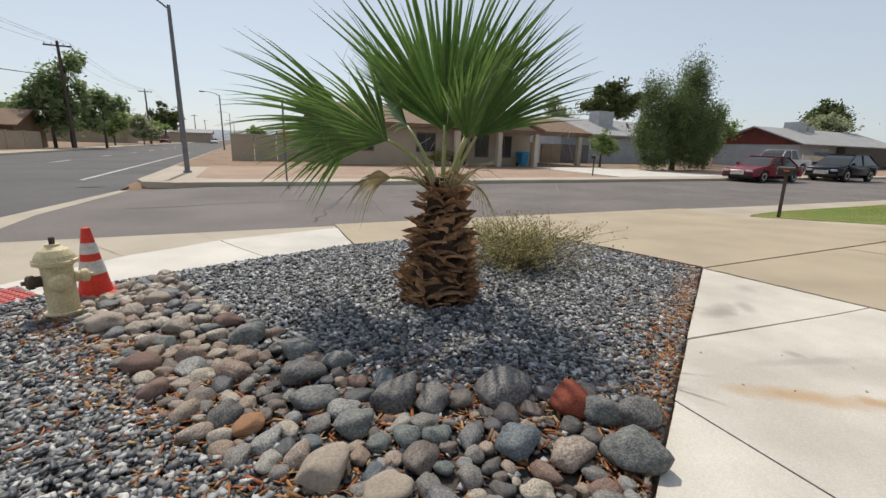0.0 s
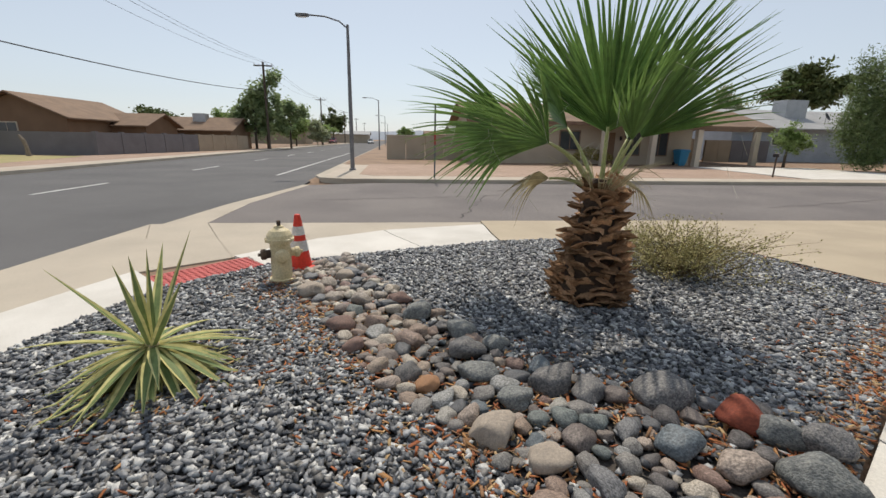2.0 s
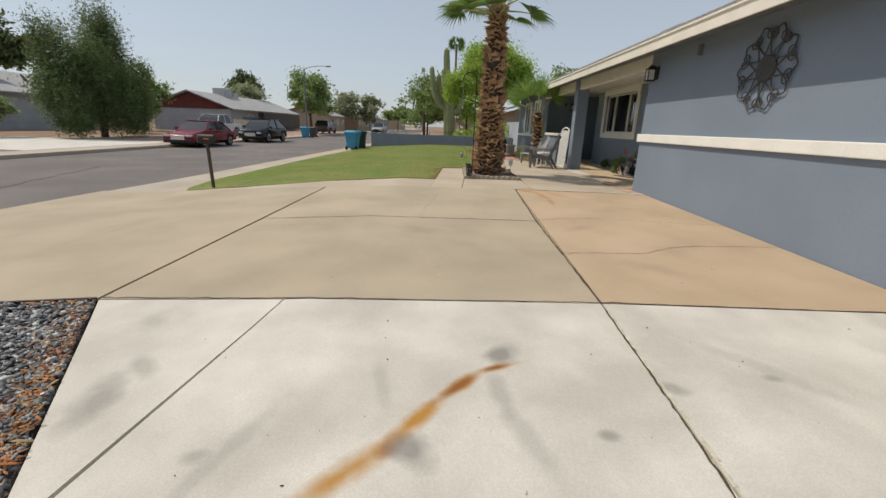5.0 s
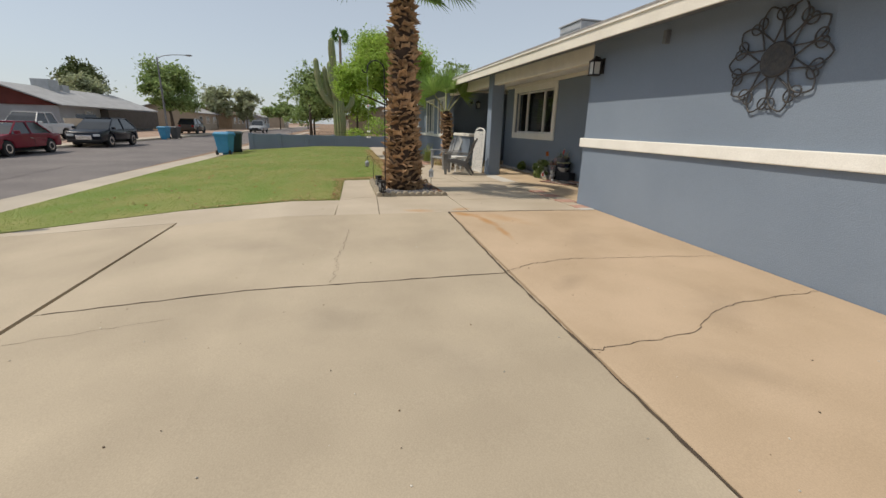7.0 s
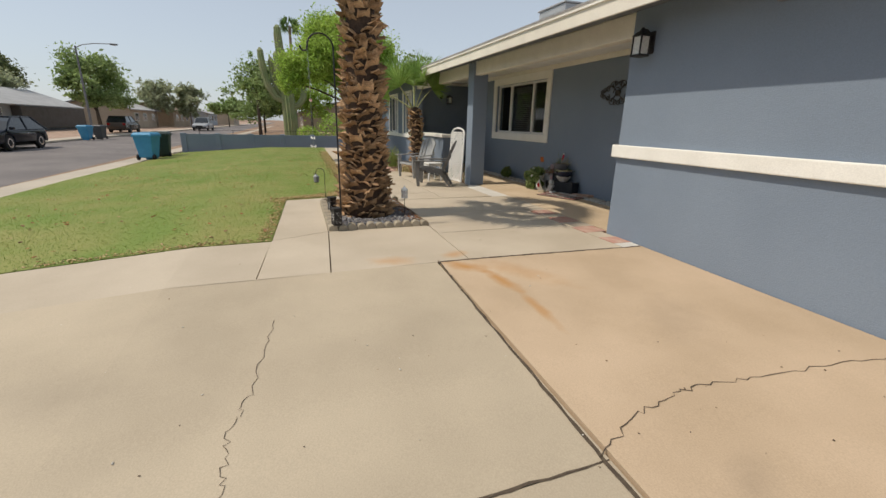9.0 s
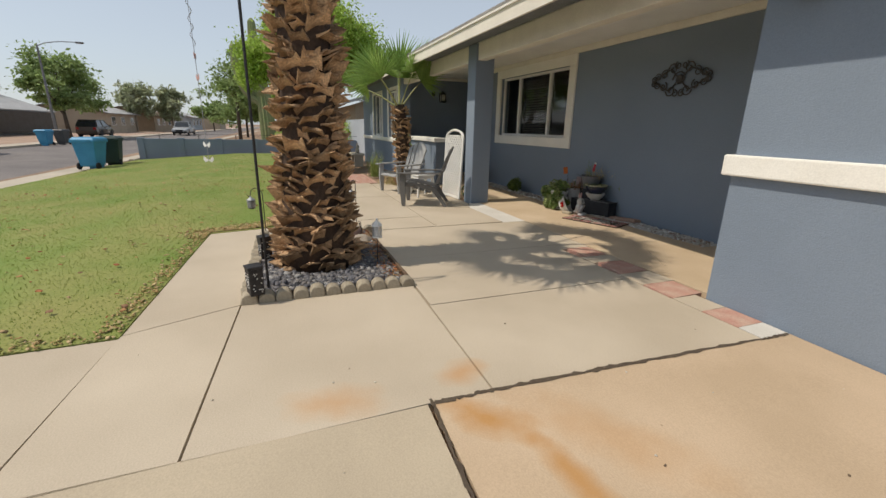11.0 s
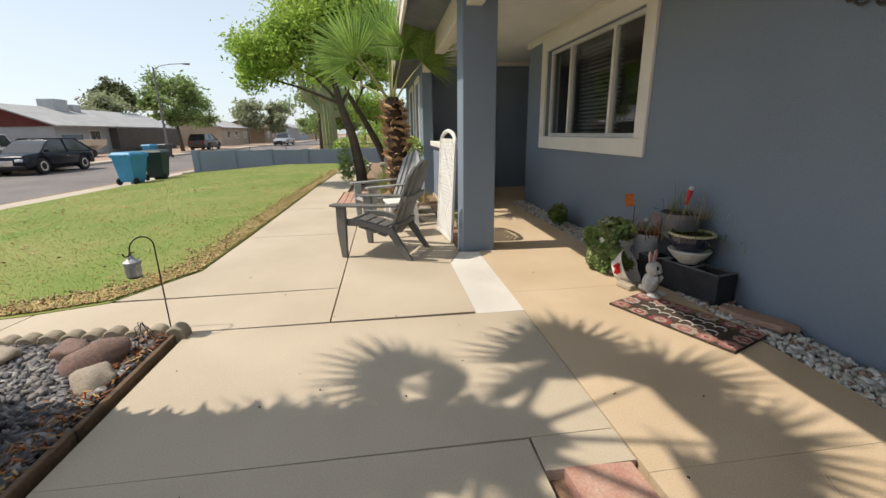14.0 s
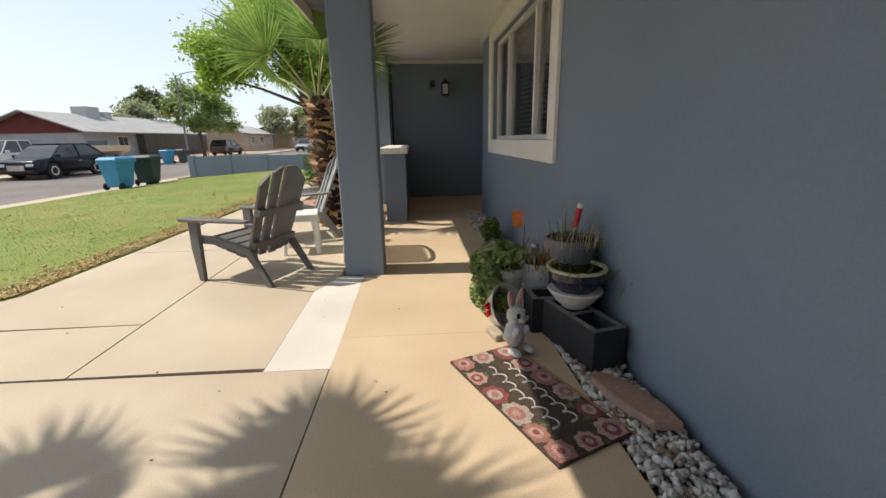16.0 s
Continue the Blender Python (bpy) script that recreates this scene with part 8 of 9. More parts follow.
wheelie_bin(pose(26.2, 6.28, ground_z(26, 6.28) - 0.02, 0, 0, -100), bin_blue, "bright blue recycling bin at the kerb")
wheelie_bin(pose(27.5, 6.10, ground_z(27, 6.1) - 0.02, 0, 0, -85), bin_green, "dark green trash bin at the kerb")
wheelie_bin(pose(45.5, 15.2, -0.42, 0, 0, 80), bin_blue, "blue recycling bin across the street")
wheelie_bin(pose(47.2, 14.9, -0.42, 0, 0, 80), bin_grey, "dark grey trash bin across the street")
wheelie_bin(pose(18.9, 27.6, -0.3, 0, 0, 180), bin_blue, "blue bin beside the carport")


def mailbox(x, y, z, lean, heading, label):
    o = thing("mailbox", pose(x, y, z, 0, lean, heading) @ Matrix.Diagonal((0.72, 0.72, 1.0, 1.0)), label, "mailbox")
    part("post", boxed(-0.035, 0.035, -0.035, 0.035, -0.1, 0.92, 0.004), wood_pole, o)
    bm = bmesh.new()
    prof_ = [(-0.08, 0.0), (0.08, 0.0), (0.08, 0.10)] + [(0.08 * math.cos(math.pi * i / 8), 0.10 + 0.08 * math.sin(math.pi * i / 8)) for i in range(1, 8)] + [(-0.08, 0.10)]
    prism(bm, prof_, -0.22, 0.22, pose(0, 0, 0.92, 90))
    b_ = part("box", bm, black_iron, o)
    part("door", boxed(-0.07, 0.07, -0.235, -0.222, 0.93, 1.07, 0.003), galv, b_)
    part("flag", boxed(0.083, 0.09, -0.05, 0.10, 1.0, 1.03), flag_or, b_)
    return o


mailbox(10.35, 5.9, ground_z(10.35, 5.9), 3, 180, "black mailbox on a dark leaning post at the lawn corner")
mailbox(16.95, 18.3, -0.32, 0, 0, "black mailbox on a post across the street")


lamp_steel = M("weathered_lamp_steel", (0.20, 0.20, 0.205), (0.15, 0.15, 0.155), scale=4, rough=0.6, metal=0.3, bump=0.05)


def cobra_lamp(x, y, z, h, reach, heading, label):
    o = thing("street_lamp", pose(x, y, z, 0, 0, heading), label, "street lamp")
    part("pole", tubed([(0, 0, 0), (0, 0, h * 0.5), (0, 0, h)], [0.10, 0.085, 0.06], 12), lamp_steel, o)
    part("base_plate", lathed([(0.16, 0), (0.16, 0.06), (0.11, 0.1)], 12), lamp_steel, o)
    part("arm", tubed([(0, 0, h - 0.15), (reach * 0.2, 0, h + 0.12), (reach * 0.55, 0, h + 0.28), (reach, 0, h + 0.32)], 0.032), lamp_steel, o)
    part("head", boxed(reach - 0.1, reach + 0.45, -0.11, 0.11, h + 0.24, h + 0.36, 0.035), lamp_steel, o)
    part("lens", boxed(reach + 0.02, reach + 0.36, -0.08, 0.08, h + 0.215, h + 0.239, 0.008), cone_white, o, "pale lamp lens")
    return o


cobra_lamp(-2.3, 20.8, -0.33, 6.15, 1.7, 180, "grey steel street lamp at the corner")
cobra_lamp(52.8, 17.3, -0.35, 7.3, 2.6, -90, "grey steel street lamp along the side street")
for k, yy in enumerate((62, 105, 150)):
    cobra_lamp(-2.4, yy, -0.33, 6.6, 1.7, 180, "grey steel street lamp far up the main road")
sp = thing("sign_post", pose(1.15, 16.75, -0.33), "thin steel sign post with a red reflector", "sign post")
part("post", boxed(-0.03, 0.03, -0.02, 0.02, 0, 2.7), lamp_steel, sp)
part("reflector", boxed(-0.032, 0.032, -0.026, -0.021, 1.25, 1.7), M("red_reflector", (0.45, 0.03, 0.03), (0.35, 0.02, 0.02), scale=4), sp, "red reflector strip")


def utility_pole(x, y, h, label):
    o = thing("utility_pole", pose(x, y, -0.35), label, "utility pole")
    part("pole", tubed([(0, 0, 0), (0, 0, h)], [0.17, 0.12], 10), wood_pole, o)
    part("crossarm", boxed(-1.1, 1.1, -0.06, 0.06, h - 0.5, h - 0.37), wood_pole, o)
    for dx in (-1.0, -0.45, 0.45, 1.0):
        part("insulator", lathed([(0.03, 0), (0.06, 0.04), (0.03, 0.09), (0.05, 0.13), (0.02, 0.17)], 10, pose(dx, 0, h - 0.37)), galv, o)
    return o


utility_pole(-15.9, 57, 10.2, "dark wooden utility pole with a crossarm")
for yy in (100, 145, 190, 240):
    utility_pole(-16.2, yy, 10.0, "wooden utility pole far up the road")
wire_mat = M("power_line", (0.03, 0.03, 0.032), (0.04, 0.04, 0.042), scale=3)
for dx, z0, z1, x1 in ((-1.0, 9.7, 9.8, -17.5), (0.45, 9.7, 9.8, -16.2), (1.0, 9.7, 9.8, -15.5)):
    for ya, yb in ((57, 5), (5, -50), (57, 100), (100, 145)):
        pts = [(-15.9 + dx + (x1 + 15.9 - dx) * 0.0, ya + (yb - ya) * i / 14, z0 - 1.1 * 4 * (i / 14) * (1 - i / 14)) for i in range(15)]
        tagged(part("power_line", tubed(pts, 0.011, 5), wire_mat), "thin black overhead power line", "cable")
pts = [(-16 - 1.2 * i / 14, 57 - 52 * i / 14, 6.6 - 1.6 * i / 14 - 1.6 * 4 * (i / 14) * (1 - i / 14) * 0.5) for i in range(15)]
tagged(part("service_cable", tubed(pts, 0.03, 5), wire_mat), "sagging black service cable from the pole", "cable")

# ---------------------------------------------------------------- houses
beige = M("beige_stucco", (0.42, 0.35, 0.265), (0.37, 0.31, 0.235), scale=0.8, bump=0.2, bscale=60, grain=0.06)
beige_trim = M("pale_beige_column", (0.52, 0.45, 0.36), (0.46, 0.40, 0.32), scale=2, bump=0.15)
brown_trim = M("brown_fascia", (0.20, 0.13, 0.085), (0.16, 0.10, 0.07), scale=3)
grey_wall = M("pale_grey_siding", (0.40, 0.43, 0.47), (0.34, 0.37, 0.41), scale=1, bump=0.15)
tan_fence = M("tan_block_fence", (0.36, 0.29, 0.21), (0.31, 0.25, 0.18), scale=1, bump=0.3, bscale=20)
grey_fence = M("grey_block_fence", (0.18, 0.17, 0.175), (0.15, 0.14, 0.145), scale=1, bump=0.3, bscale=20)
brown_wall = M("brown_stucco", (0.20, 0.125, 0.075), (0.17, 0.105, 0.063), scale=1, bump=0.2)
red_wall = M("dark_red_gable", (0.16, 0.045, 0.04), (0.12, 0.035, 0.03), scale=1.5, bump=0.2)
pale_roof = M("pale_shingle", (0.40, 0.40, 0.40), (0.33, 0.33, 0.33), scale=1, bump=0.3)
window_dark = M("dark_window_pane", (0.03, 0.035, 0.04), (0.05, 0.055, 0.06), scale=1.5, rough=0.1, bump=0.0, spec=0.7)


def gable(bm, x0, x1, y0, y1, z0, ridge, along="x", over=0.5, thick=0.12):
    """A roof slab over a rectangle, its ridge along x or y."""
    if along == "x":
        ym = (y0 + y1) / 2
        sec = [(y0 - over, z0), (ym, ridge), (y1 + over, z0), (y1 + over, z0 + thick), (ym, ridge + thick), (y0 - over, z0 + thick)]
        A = [bm.verts.new((x0 - over, a, b)) for a, b in sec]
        B = [bm.verts.new((x1 + over, a, b)) for a, b in sec]
    else:
        xm = (x0 + x1) / 2
        sec = [(x0 - over, z0), (xm, ridge), (x1 + over, z0), (x1 + over, z0 + thick), (xm, ridge + thick), (x0 - over, z0 + thick)]
        A = [bm.verts.new((a, y0 - over, b)) for a, b in sec]
        B = [bm.verts.new((a, y1 + over, b)) for a, b in sec]
    n_ = len(sec)
    for q in ((0, 1, 4, 5), (1, 2, 3, 4)):
        bm.faces.new([A[i] for i in q])
        bm.faces.new([B[i] for i in q][::-1])
    for i in range(n_):
        bm.faces.new((A[i], B[i], B[(i + 1) % n_], A[(i + 1) % n_]))
    bmesh.ops.recalc_face_normals(bm, faces=bm.faces[:])
    return bm


def gable_end(bm, a0, a1, z0, ridge, at, axis, thick=0.15):
    """The wall triangle under a gable."""
    pts = [(a0, z0), (a1, z0), ((a0 + a1) / 2, ridge)]
    if axis == "y":
        P_ = [[bm.verts.new((p, at + d, q)) for p, q in pts] for d in (0, thick)]
    else:
        P_ = [[bm.verts.new((at + d, p, q)) for p, q in pts] for d in (0, thick)]
    bm.faces.new(P_[0])
    bm.faces.new(P_[1][::-1])
    for i in range(3):
        bm.faces.new((P_[0][i], P_[1][i], P_[1][(i + 1) % 3], P_[0][(i + 1) % 3]))
    bmesh.ops.recalc_face_normals(bm, faces=bm.faces[:])
    return bm


def far_window(house, x0, x1, z0, z1, y, frame_mat, face=-1):
    w_ = part("window", boxed(x0 - 0.08, x1 + 0.08, min(y, y + face * 0.05), max(y, y + face * 0.05), z0 - 0.08, z1 + 0.08), frame_mat, house)
    xm = (x0 + x1) / 2
    for a, b in ((x0, xm - 0.025), (xm + 0.025, x1)):
        part("pane", boxed(a, b, min(y + face * 0.052, y + face * 0.06), max(y + face * 0.052, y + face * 0.06), z0, z1), window_dark, w_)
    return w_


# beige house on the corner opposite
hb = thing("house", Matrix(), "beige stucco ranch house with a brown shingle roof and columned porch", "house")
part("wall", boxed(4.8, 20.0, 28.3, 37.0, -0.4, 2.35), beige, hb)
part("roof", gable(bmesh.new(), 4.8, 20.2, 28.3, 37.0, 2.3, 3.75, "x", 0.6), brown_shingle, hb)
part("gable_wall", gable_end(bmesh.new(), 28.3, 37.0, 2.35, 3.7, 4.8, "x"), beige, hb)
part("fascia", boxed(4.2, 20.8, 27.68, 27.73, 2.2, 2.42), brown_trim, hb)
part("porch_roof", gable(bmesh.new(), 12.9, 19.0, 26.3, 31.5, 2.2, 3.35, "y", 0.45), brown_shingle, hb)
part("porch_gable", gable_end(bmesh.new(), 12.6, 19.3, 2.22, 3.3, 26.35, "y"), beige, hb)
part("porch_beam", boxed(12.6, 19.3, 26.3, 26.55, 2.02, 2.24), brown_trim, hb)
part("gable_vent", boxed(15.8, 16.1, 26.28, 26.34, 2.85, 3.05), brown_trim, hb)
for x in (12.75, 16.0, 19.1):
    part("column", boxed(x - 0.17, x + 0.17, 26.25, 26.6, -0.4, 2.02, 0.02), beige_trim, hb)
far_window(hb, 6.7, 7.5, 0.65, 1.65, 28.3, brown_trim)
far_window(hb, 10.6, 11.9, 0.65, 1.8, 28.3, brown_trim)
far_window(hb, 15.2, 16.2, 0.35, 1.8, 28.3, brown_trim)
far_window(hb, 17.0, 18.2, 0.35, 1.8, 28.3, brown_trim)
dr = part("door", boxed(13.5, 14.4, 28.22, 28.298, -0.3, 1.78), brown_wall, hb, "brown front door")
part("porch_light", boxed(14.75, 14.87, 28.15, 28.298, 1.3, 1.55, 0.02), black_iron, hb)
part("carport_roof", gable(bmesh.new(), 20.9, 25.6, 28.3, 36.0, 2.22, 3.5, "x", 0.3), brown_shingle, hb)
part("carport_beam", boxed(20.2, 25.8, 27.95, 28.15, 2.0, 2.22), brown_trim, hb)
part("carport_post", boxed(24.5, 24.85, 27.9, 28.25, -0.4, 2.0, 0.02), beige_trim, hb)
part("carport_back", boxed(20.0, 26.0, 36.0, 36.2, -0.4, 1.6), tan_fence, hb)
fence = thing("block_fence", Matrix(), "beige block fence beside the corner house", "fence")
for k in range(4):
    part("panel", boxed(-0.9 + 1.4 * k, 0.46 + 1.4 * k, 32.0, 32.2, -0.4, 1.35), beige, fence)
    part("cap", boxed(-0.92 + 1.4 * k, 0.46 + 1.4 * k, 31.97, 32.23, 1.351, 1.42), beige_trim, fence)
rc_ = foliage_stuff("desert_bush", [((12.0, 27.0, 0.35), (0.9, 0.6, 0.5)), ((13.1, 26.9, 0.15), (0.6, 0.5, 0.35)), ((11.3, 27.1, 0.1), (0.5, 0.5, 0.35))], 2200, 0.07, leafy("olive_bush_leaf", (0.22, 0.20, 0.06), (0.30, 0.26, 0.08), scale=2), "olive-brown bush before the beige house", "shrub", seed=61)
# grey house behind
hg = thing("house", Matrix(), "pale grey house with a light shingle roof", "house")
part("wall", boxed(29.0, 46.0, 35.5, 45.0, -0.4, 2.6), grey_wall, hg)
part("roof", gable(bmesh.new(), 29.0, 46.0, 35.5, 45.0, 2.5, 4.4, "x", 0.5), pale_roof, hg)
part("gable_wall", gable_end(bmesh.new(), 35.5, 45.0, 2.6, 4.35, 29.0, "x"), grey_wall, hg)
far_window(hg, 33.0, 34.2, 1.2, 1.9, 35.5, white_paint)
part("roof_unit", boxed(36.2, 38.4, 38.0, 39.6, 3.3, 5.3, 0.03), acm, hg)
part("dish", lathed([(0.0, 0.0), (0.3, 0.06), (0.42, 0.14), (0.40, 0.15), (0.0, 0.03)], 18, pose(38.6, 36.2, 3.7, 60, 0, 30)), black_iron, hg)
part("dish_arm", tubed([(38.6, 36.2, 3.0), (38.6, 36.2, 3.7)], 0.03), galv, hg)
fg = thing("block_fence", Matrix(), "grey block fence beside the grey house", "fence")
for k in range(5):
    part("panel", boxed(26.0 + 1.2 * k, 27.17 + 1.2 * k, 34.6, 34.8, -0.4, 1.5), grey_fence if k > 1 else tan_fence, fg)
# red-gabled house
hr = thing("house", Matrix(), "low white house with a dark red gable and grey roof", "house")
part("wall", boxed(52.5, 74.0, 26.0, 35.0, -0.4, 2.2), grey_wall, hr)
part("gable_wall", gable_end(bmesh.new(), 26.0, 35.0, 2.2, 4.0, 52.4, "x"), red_wall, hr)
part("roof", gable(bmesh.new(), 52.5, 74.0, 26.0, 35.0, 2.15, 4.05, "x", 0.7), pale_roof, hr)
# solid dark block under the eave: the porch's shade is put into its colour
part("porch", boxed(60.0, 74.0, 25.2, 25.98, 0.0, 2.1), M("painted_porch_shade", (0.10, 0.09, 0.08), (0.08, 0.07, 0.06), scale=2), hr)
part("roof_unit", boxed(58.5, 60.4, 29.5, 31.0, 3.6, 4.9, 0.03), acm, hr)
part("roof_unit", boxed(61.0, 62.2, 29.5, 31.0, 3.4, 4.5, 0.03), acm, hr)
far_window(hr, 57.0, 58.4, 0.9, 1.8, 26.0, white_paint)
for k, (x0, y0, mt, rf) in enumerate(((80, 22, beige, pale_roof), (98, 20.5, tan_fence, brown_shingle), (118, 18, grey_wall, pale_roof), (140, 15, beige, brown_shingle), (42, -14, beige, brown_shingle), (66, -10, tan_fence, pale_roof), (92, -9, beige, brown_shingle))):
    h_ = thing("house", Matrix(), ("beige", "tan", "grey", "beige", "beige", "tan", "beige")[k] + " single-storey house down the street", "house")
    part("wall", boxed(x0, x0 + 14, y0, y0 + 9, -0.4, 2.3), mt, h_)
    part("roof", gable(bmesh.new(), x0, x0 + 14, y0, y0 + 9, 2.25, 3.7, "x", 0.6), rf, h_)
    part("gable_wall", gable_end(bmesh.new(), y0, y0 + 9, 2.3, 3.65, x0 - 0.02, "x"), mt, h_)
    face_y = y0 if y0 > 0 else y0 + 9
    for wx in (2.0, 6.0, 10.5):
        far_window(h_, x0 + wx, x0 + wx + 1.5, 0.8, 1.8, face_y, white_paint, -1 if y0 > 0 else 1)
# neighbour's house just beyond the block wall
hn = thing("house", Matrix(), "tan neighbouring house beyond the block wall", "house")
part("wall", boxed(33.5, 44.0, -12.0, -4.0, -0.3, 2.5), tan_fence, hn)
part("roof", gable(bmesh.new(), 33.5, 44.0, -12.0, -4.0, 2.45, 3.9, "x", 0.7), pale_roof, hn)
part("gable_wall", gable_end(bmesh.new(), -12.0, -4.0, 2.5, 3.85, 33.45, "x"), tan_fence, hn)
part("fence", boxed(26.5, 33.4, -3.6, -3.45, -0.2, 1.6), grey_wall, hn)
# west side
fw = thing("block_fence", Matrix(), "long grey block fence along the main road", "fence")
a, b = Vector((-21.1, 33.5)), Vector((-17.3, 53.2))
for k in range(9):
    p, q = a.lerp(b, k / 9), a.lerp(b, (k + 1) / 9)
    ang = math.degrees(math.atan2((q - p).y, (q - p).x))
    part("panel", boxed(0.06, (q - p).length - 0.06, -0.1, 0.1, -0.1, 1.55, 0, pose(p.x, p.y, -0.33, 0, 0, ang)), grey_fence if k < 5 else tan_fence, fw)
    part("post", boxed(-0.14, 0.14, -0.14, 0.14, -0.1, 1.62, 0, pose(p.x, p.y, -0.33, 0, 0, ang)), grey_fence if k < 5 else tan_fence, fw)
part("return_panel", boxed(-30.0, -21.2, 33.5, 33.7, -0.4, 1.22), grey_fence, fw)
part("old_panel", boxed(-44.0, -30.0, 33.5, 33.7, -0.4, 0.6), tan_fence, fw)
for k, (x0, x1, y0, y1, ez, rz, al) in enumerate(((-34.5, -26.8, 39.5, 50.0, 2.3, 4.2, "y"), (-30.5, -23.8, 45.0, 51.0, 1.9, 3.1, "x"), (-28.0, -19.0, 53.0, 60.0, 1.7, 3.2, "x"), (-48, -36, 38, 48, 2.2, 3.8, "x"))):
    h_ = thing("house", Matrix(), "brown stucco house behind the fence", "house")
    part("wall", boxed(x0, x1, y0, y1, -0.4, ez), brown_wall, h_)
    part("roof", gable(bmesh.new(), x0, x1, y0, y1, ez - 0.05, rz, al, 0.5), brown_shingle, h_)
    if al == "y":
        part("gable_wall", gable_end(bmesh.new(), x0, x1, ez, rz - 0.05, y0, "y"), brown_wall, h_)
        far_window(h_, x0 + 2.5, x0 + 3.9, 1.0, 1.9, y0, beige_trim)
    else:
        part("gable_wall", gable_end(bmesh.new(), y0, y1, ez, rz - 0.05, x1 - 0.15, "x"), brown_wall, h_)
    if k == 2:
        part("roof_unit", boxed(-23.8, -22.4, 55.0, 56.2, 2.6, 3.7, 0.03), acm, h_)
# small stump-like post on the verge
vp = thing("verge_marker", pose(-23.3, 30.5, -0.33, 0, -8, 0), "weathered leaning stump on the dry verge", "stump")
part("stump", tubed([(0, 0, 0), (0.05, 0, 0.6), (0.0, 0, 1.0), (-0.15, 0, 1.35)], [0.14, 0.1, 0.12, 0.06], 8), pale_bark, vp)
# low far strip of buildings and hills
for k, (x, y, w_, h, mt) in enumerate(((-40, 110, 18, 4, tan_fence), (8, 60, 14, 3.2, beige), (14, 85, 18, 3.4, grey_wall), (-34, 170, 24, 4, beige), (10, 140, 20, 4, tan_fence))):
    h_ = thing("house", Matrix(), "low %s building far up the road" % ("tan", "beige", "grey", "beige", "tan")[k], "house")
    part("wall", boxed(x, x + w_, y, y + 10, -0.4, h * 0.7), mt, h_)
    part("roof", gable(bmesh.new(), x, x + w_, y, y + 10, h * 0.68, h, "x", 0.5), pale_roof if k % 2 else brown_shingle, h_)
hill_mat = M("hazy_hill", (0.30, 0.33, 0.38), (0.27, 0.30, 0.35), scale=0.01, bump=0)
bm = bmesh.new()
prev = None
for i in range(90):
    x = -900 + 22 * i
    h = 22 + 20 * noise.noise(Vector((i * 0.13, 0.7, 0))) + 8 * noise.noise(Vector((i * 0.5, 3.1, 0)))
    row = [bm.verts.new((x, 1500, -3)), bm.verts.new((x, 1560, max(5, h)))  , bm.verts.new((x, 1700, -3))]
    if prev:
        bm.faces.new((prev[0], row[0], row[1], prev[1]))
        bm.faces.new((prev[1], row[1], row[2], prev[2]))
    prev = row
tagged(part("backdrop_hills", bm, hill_mat, smooth=True), "hazy blue-grey desert hills on the horizon", "hills", kind="structure")


# ---------------------------------------------------------------- vehicles
chrome = M("chrome", (0.6, 0.6, 0.62), (0.5, 0.5, 0.52), scale=5, rough=0.2, metal=0.9, bump=0)
lamp_clear = M("headlamp_lens", (0.62, 0.64, 0.66), (0.5, 0.52, 0.55), scale=9, rough=0.15, bump=0)
lamp_red = M("tail_lamp", (0.35, 0.01, 0.01), (0.28, 0.01, 0.01), scale=9, rough=0.2, bump=0)


def car_paint(name, c):
    m = M(name, c, tuple(0.9 * v for v in c), scale=1, rough=0.25, bump=0, grain=0.02, spec=0.25)
    m.node_tree.nodes["Principled BSDF"].inputs["Coat Weight"].default_value = 0.05
    return m


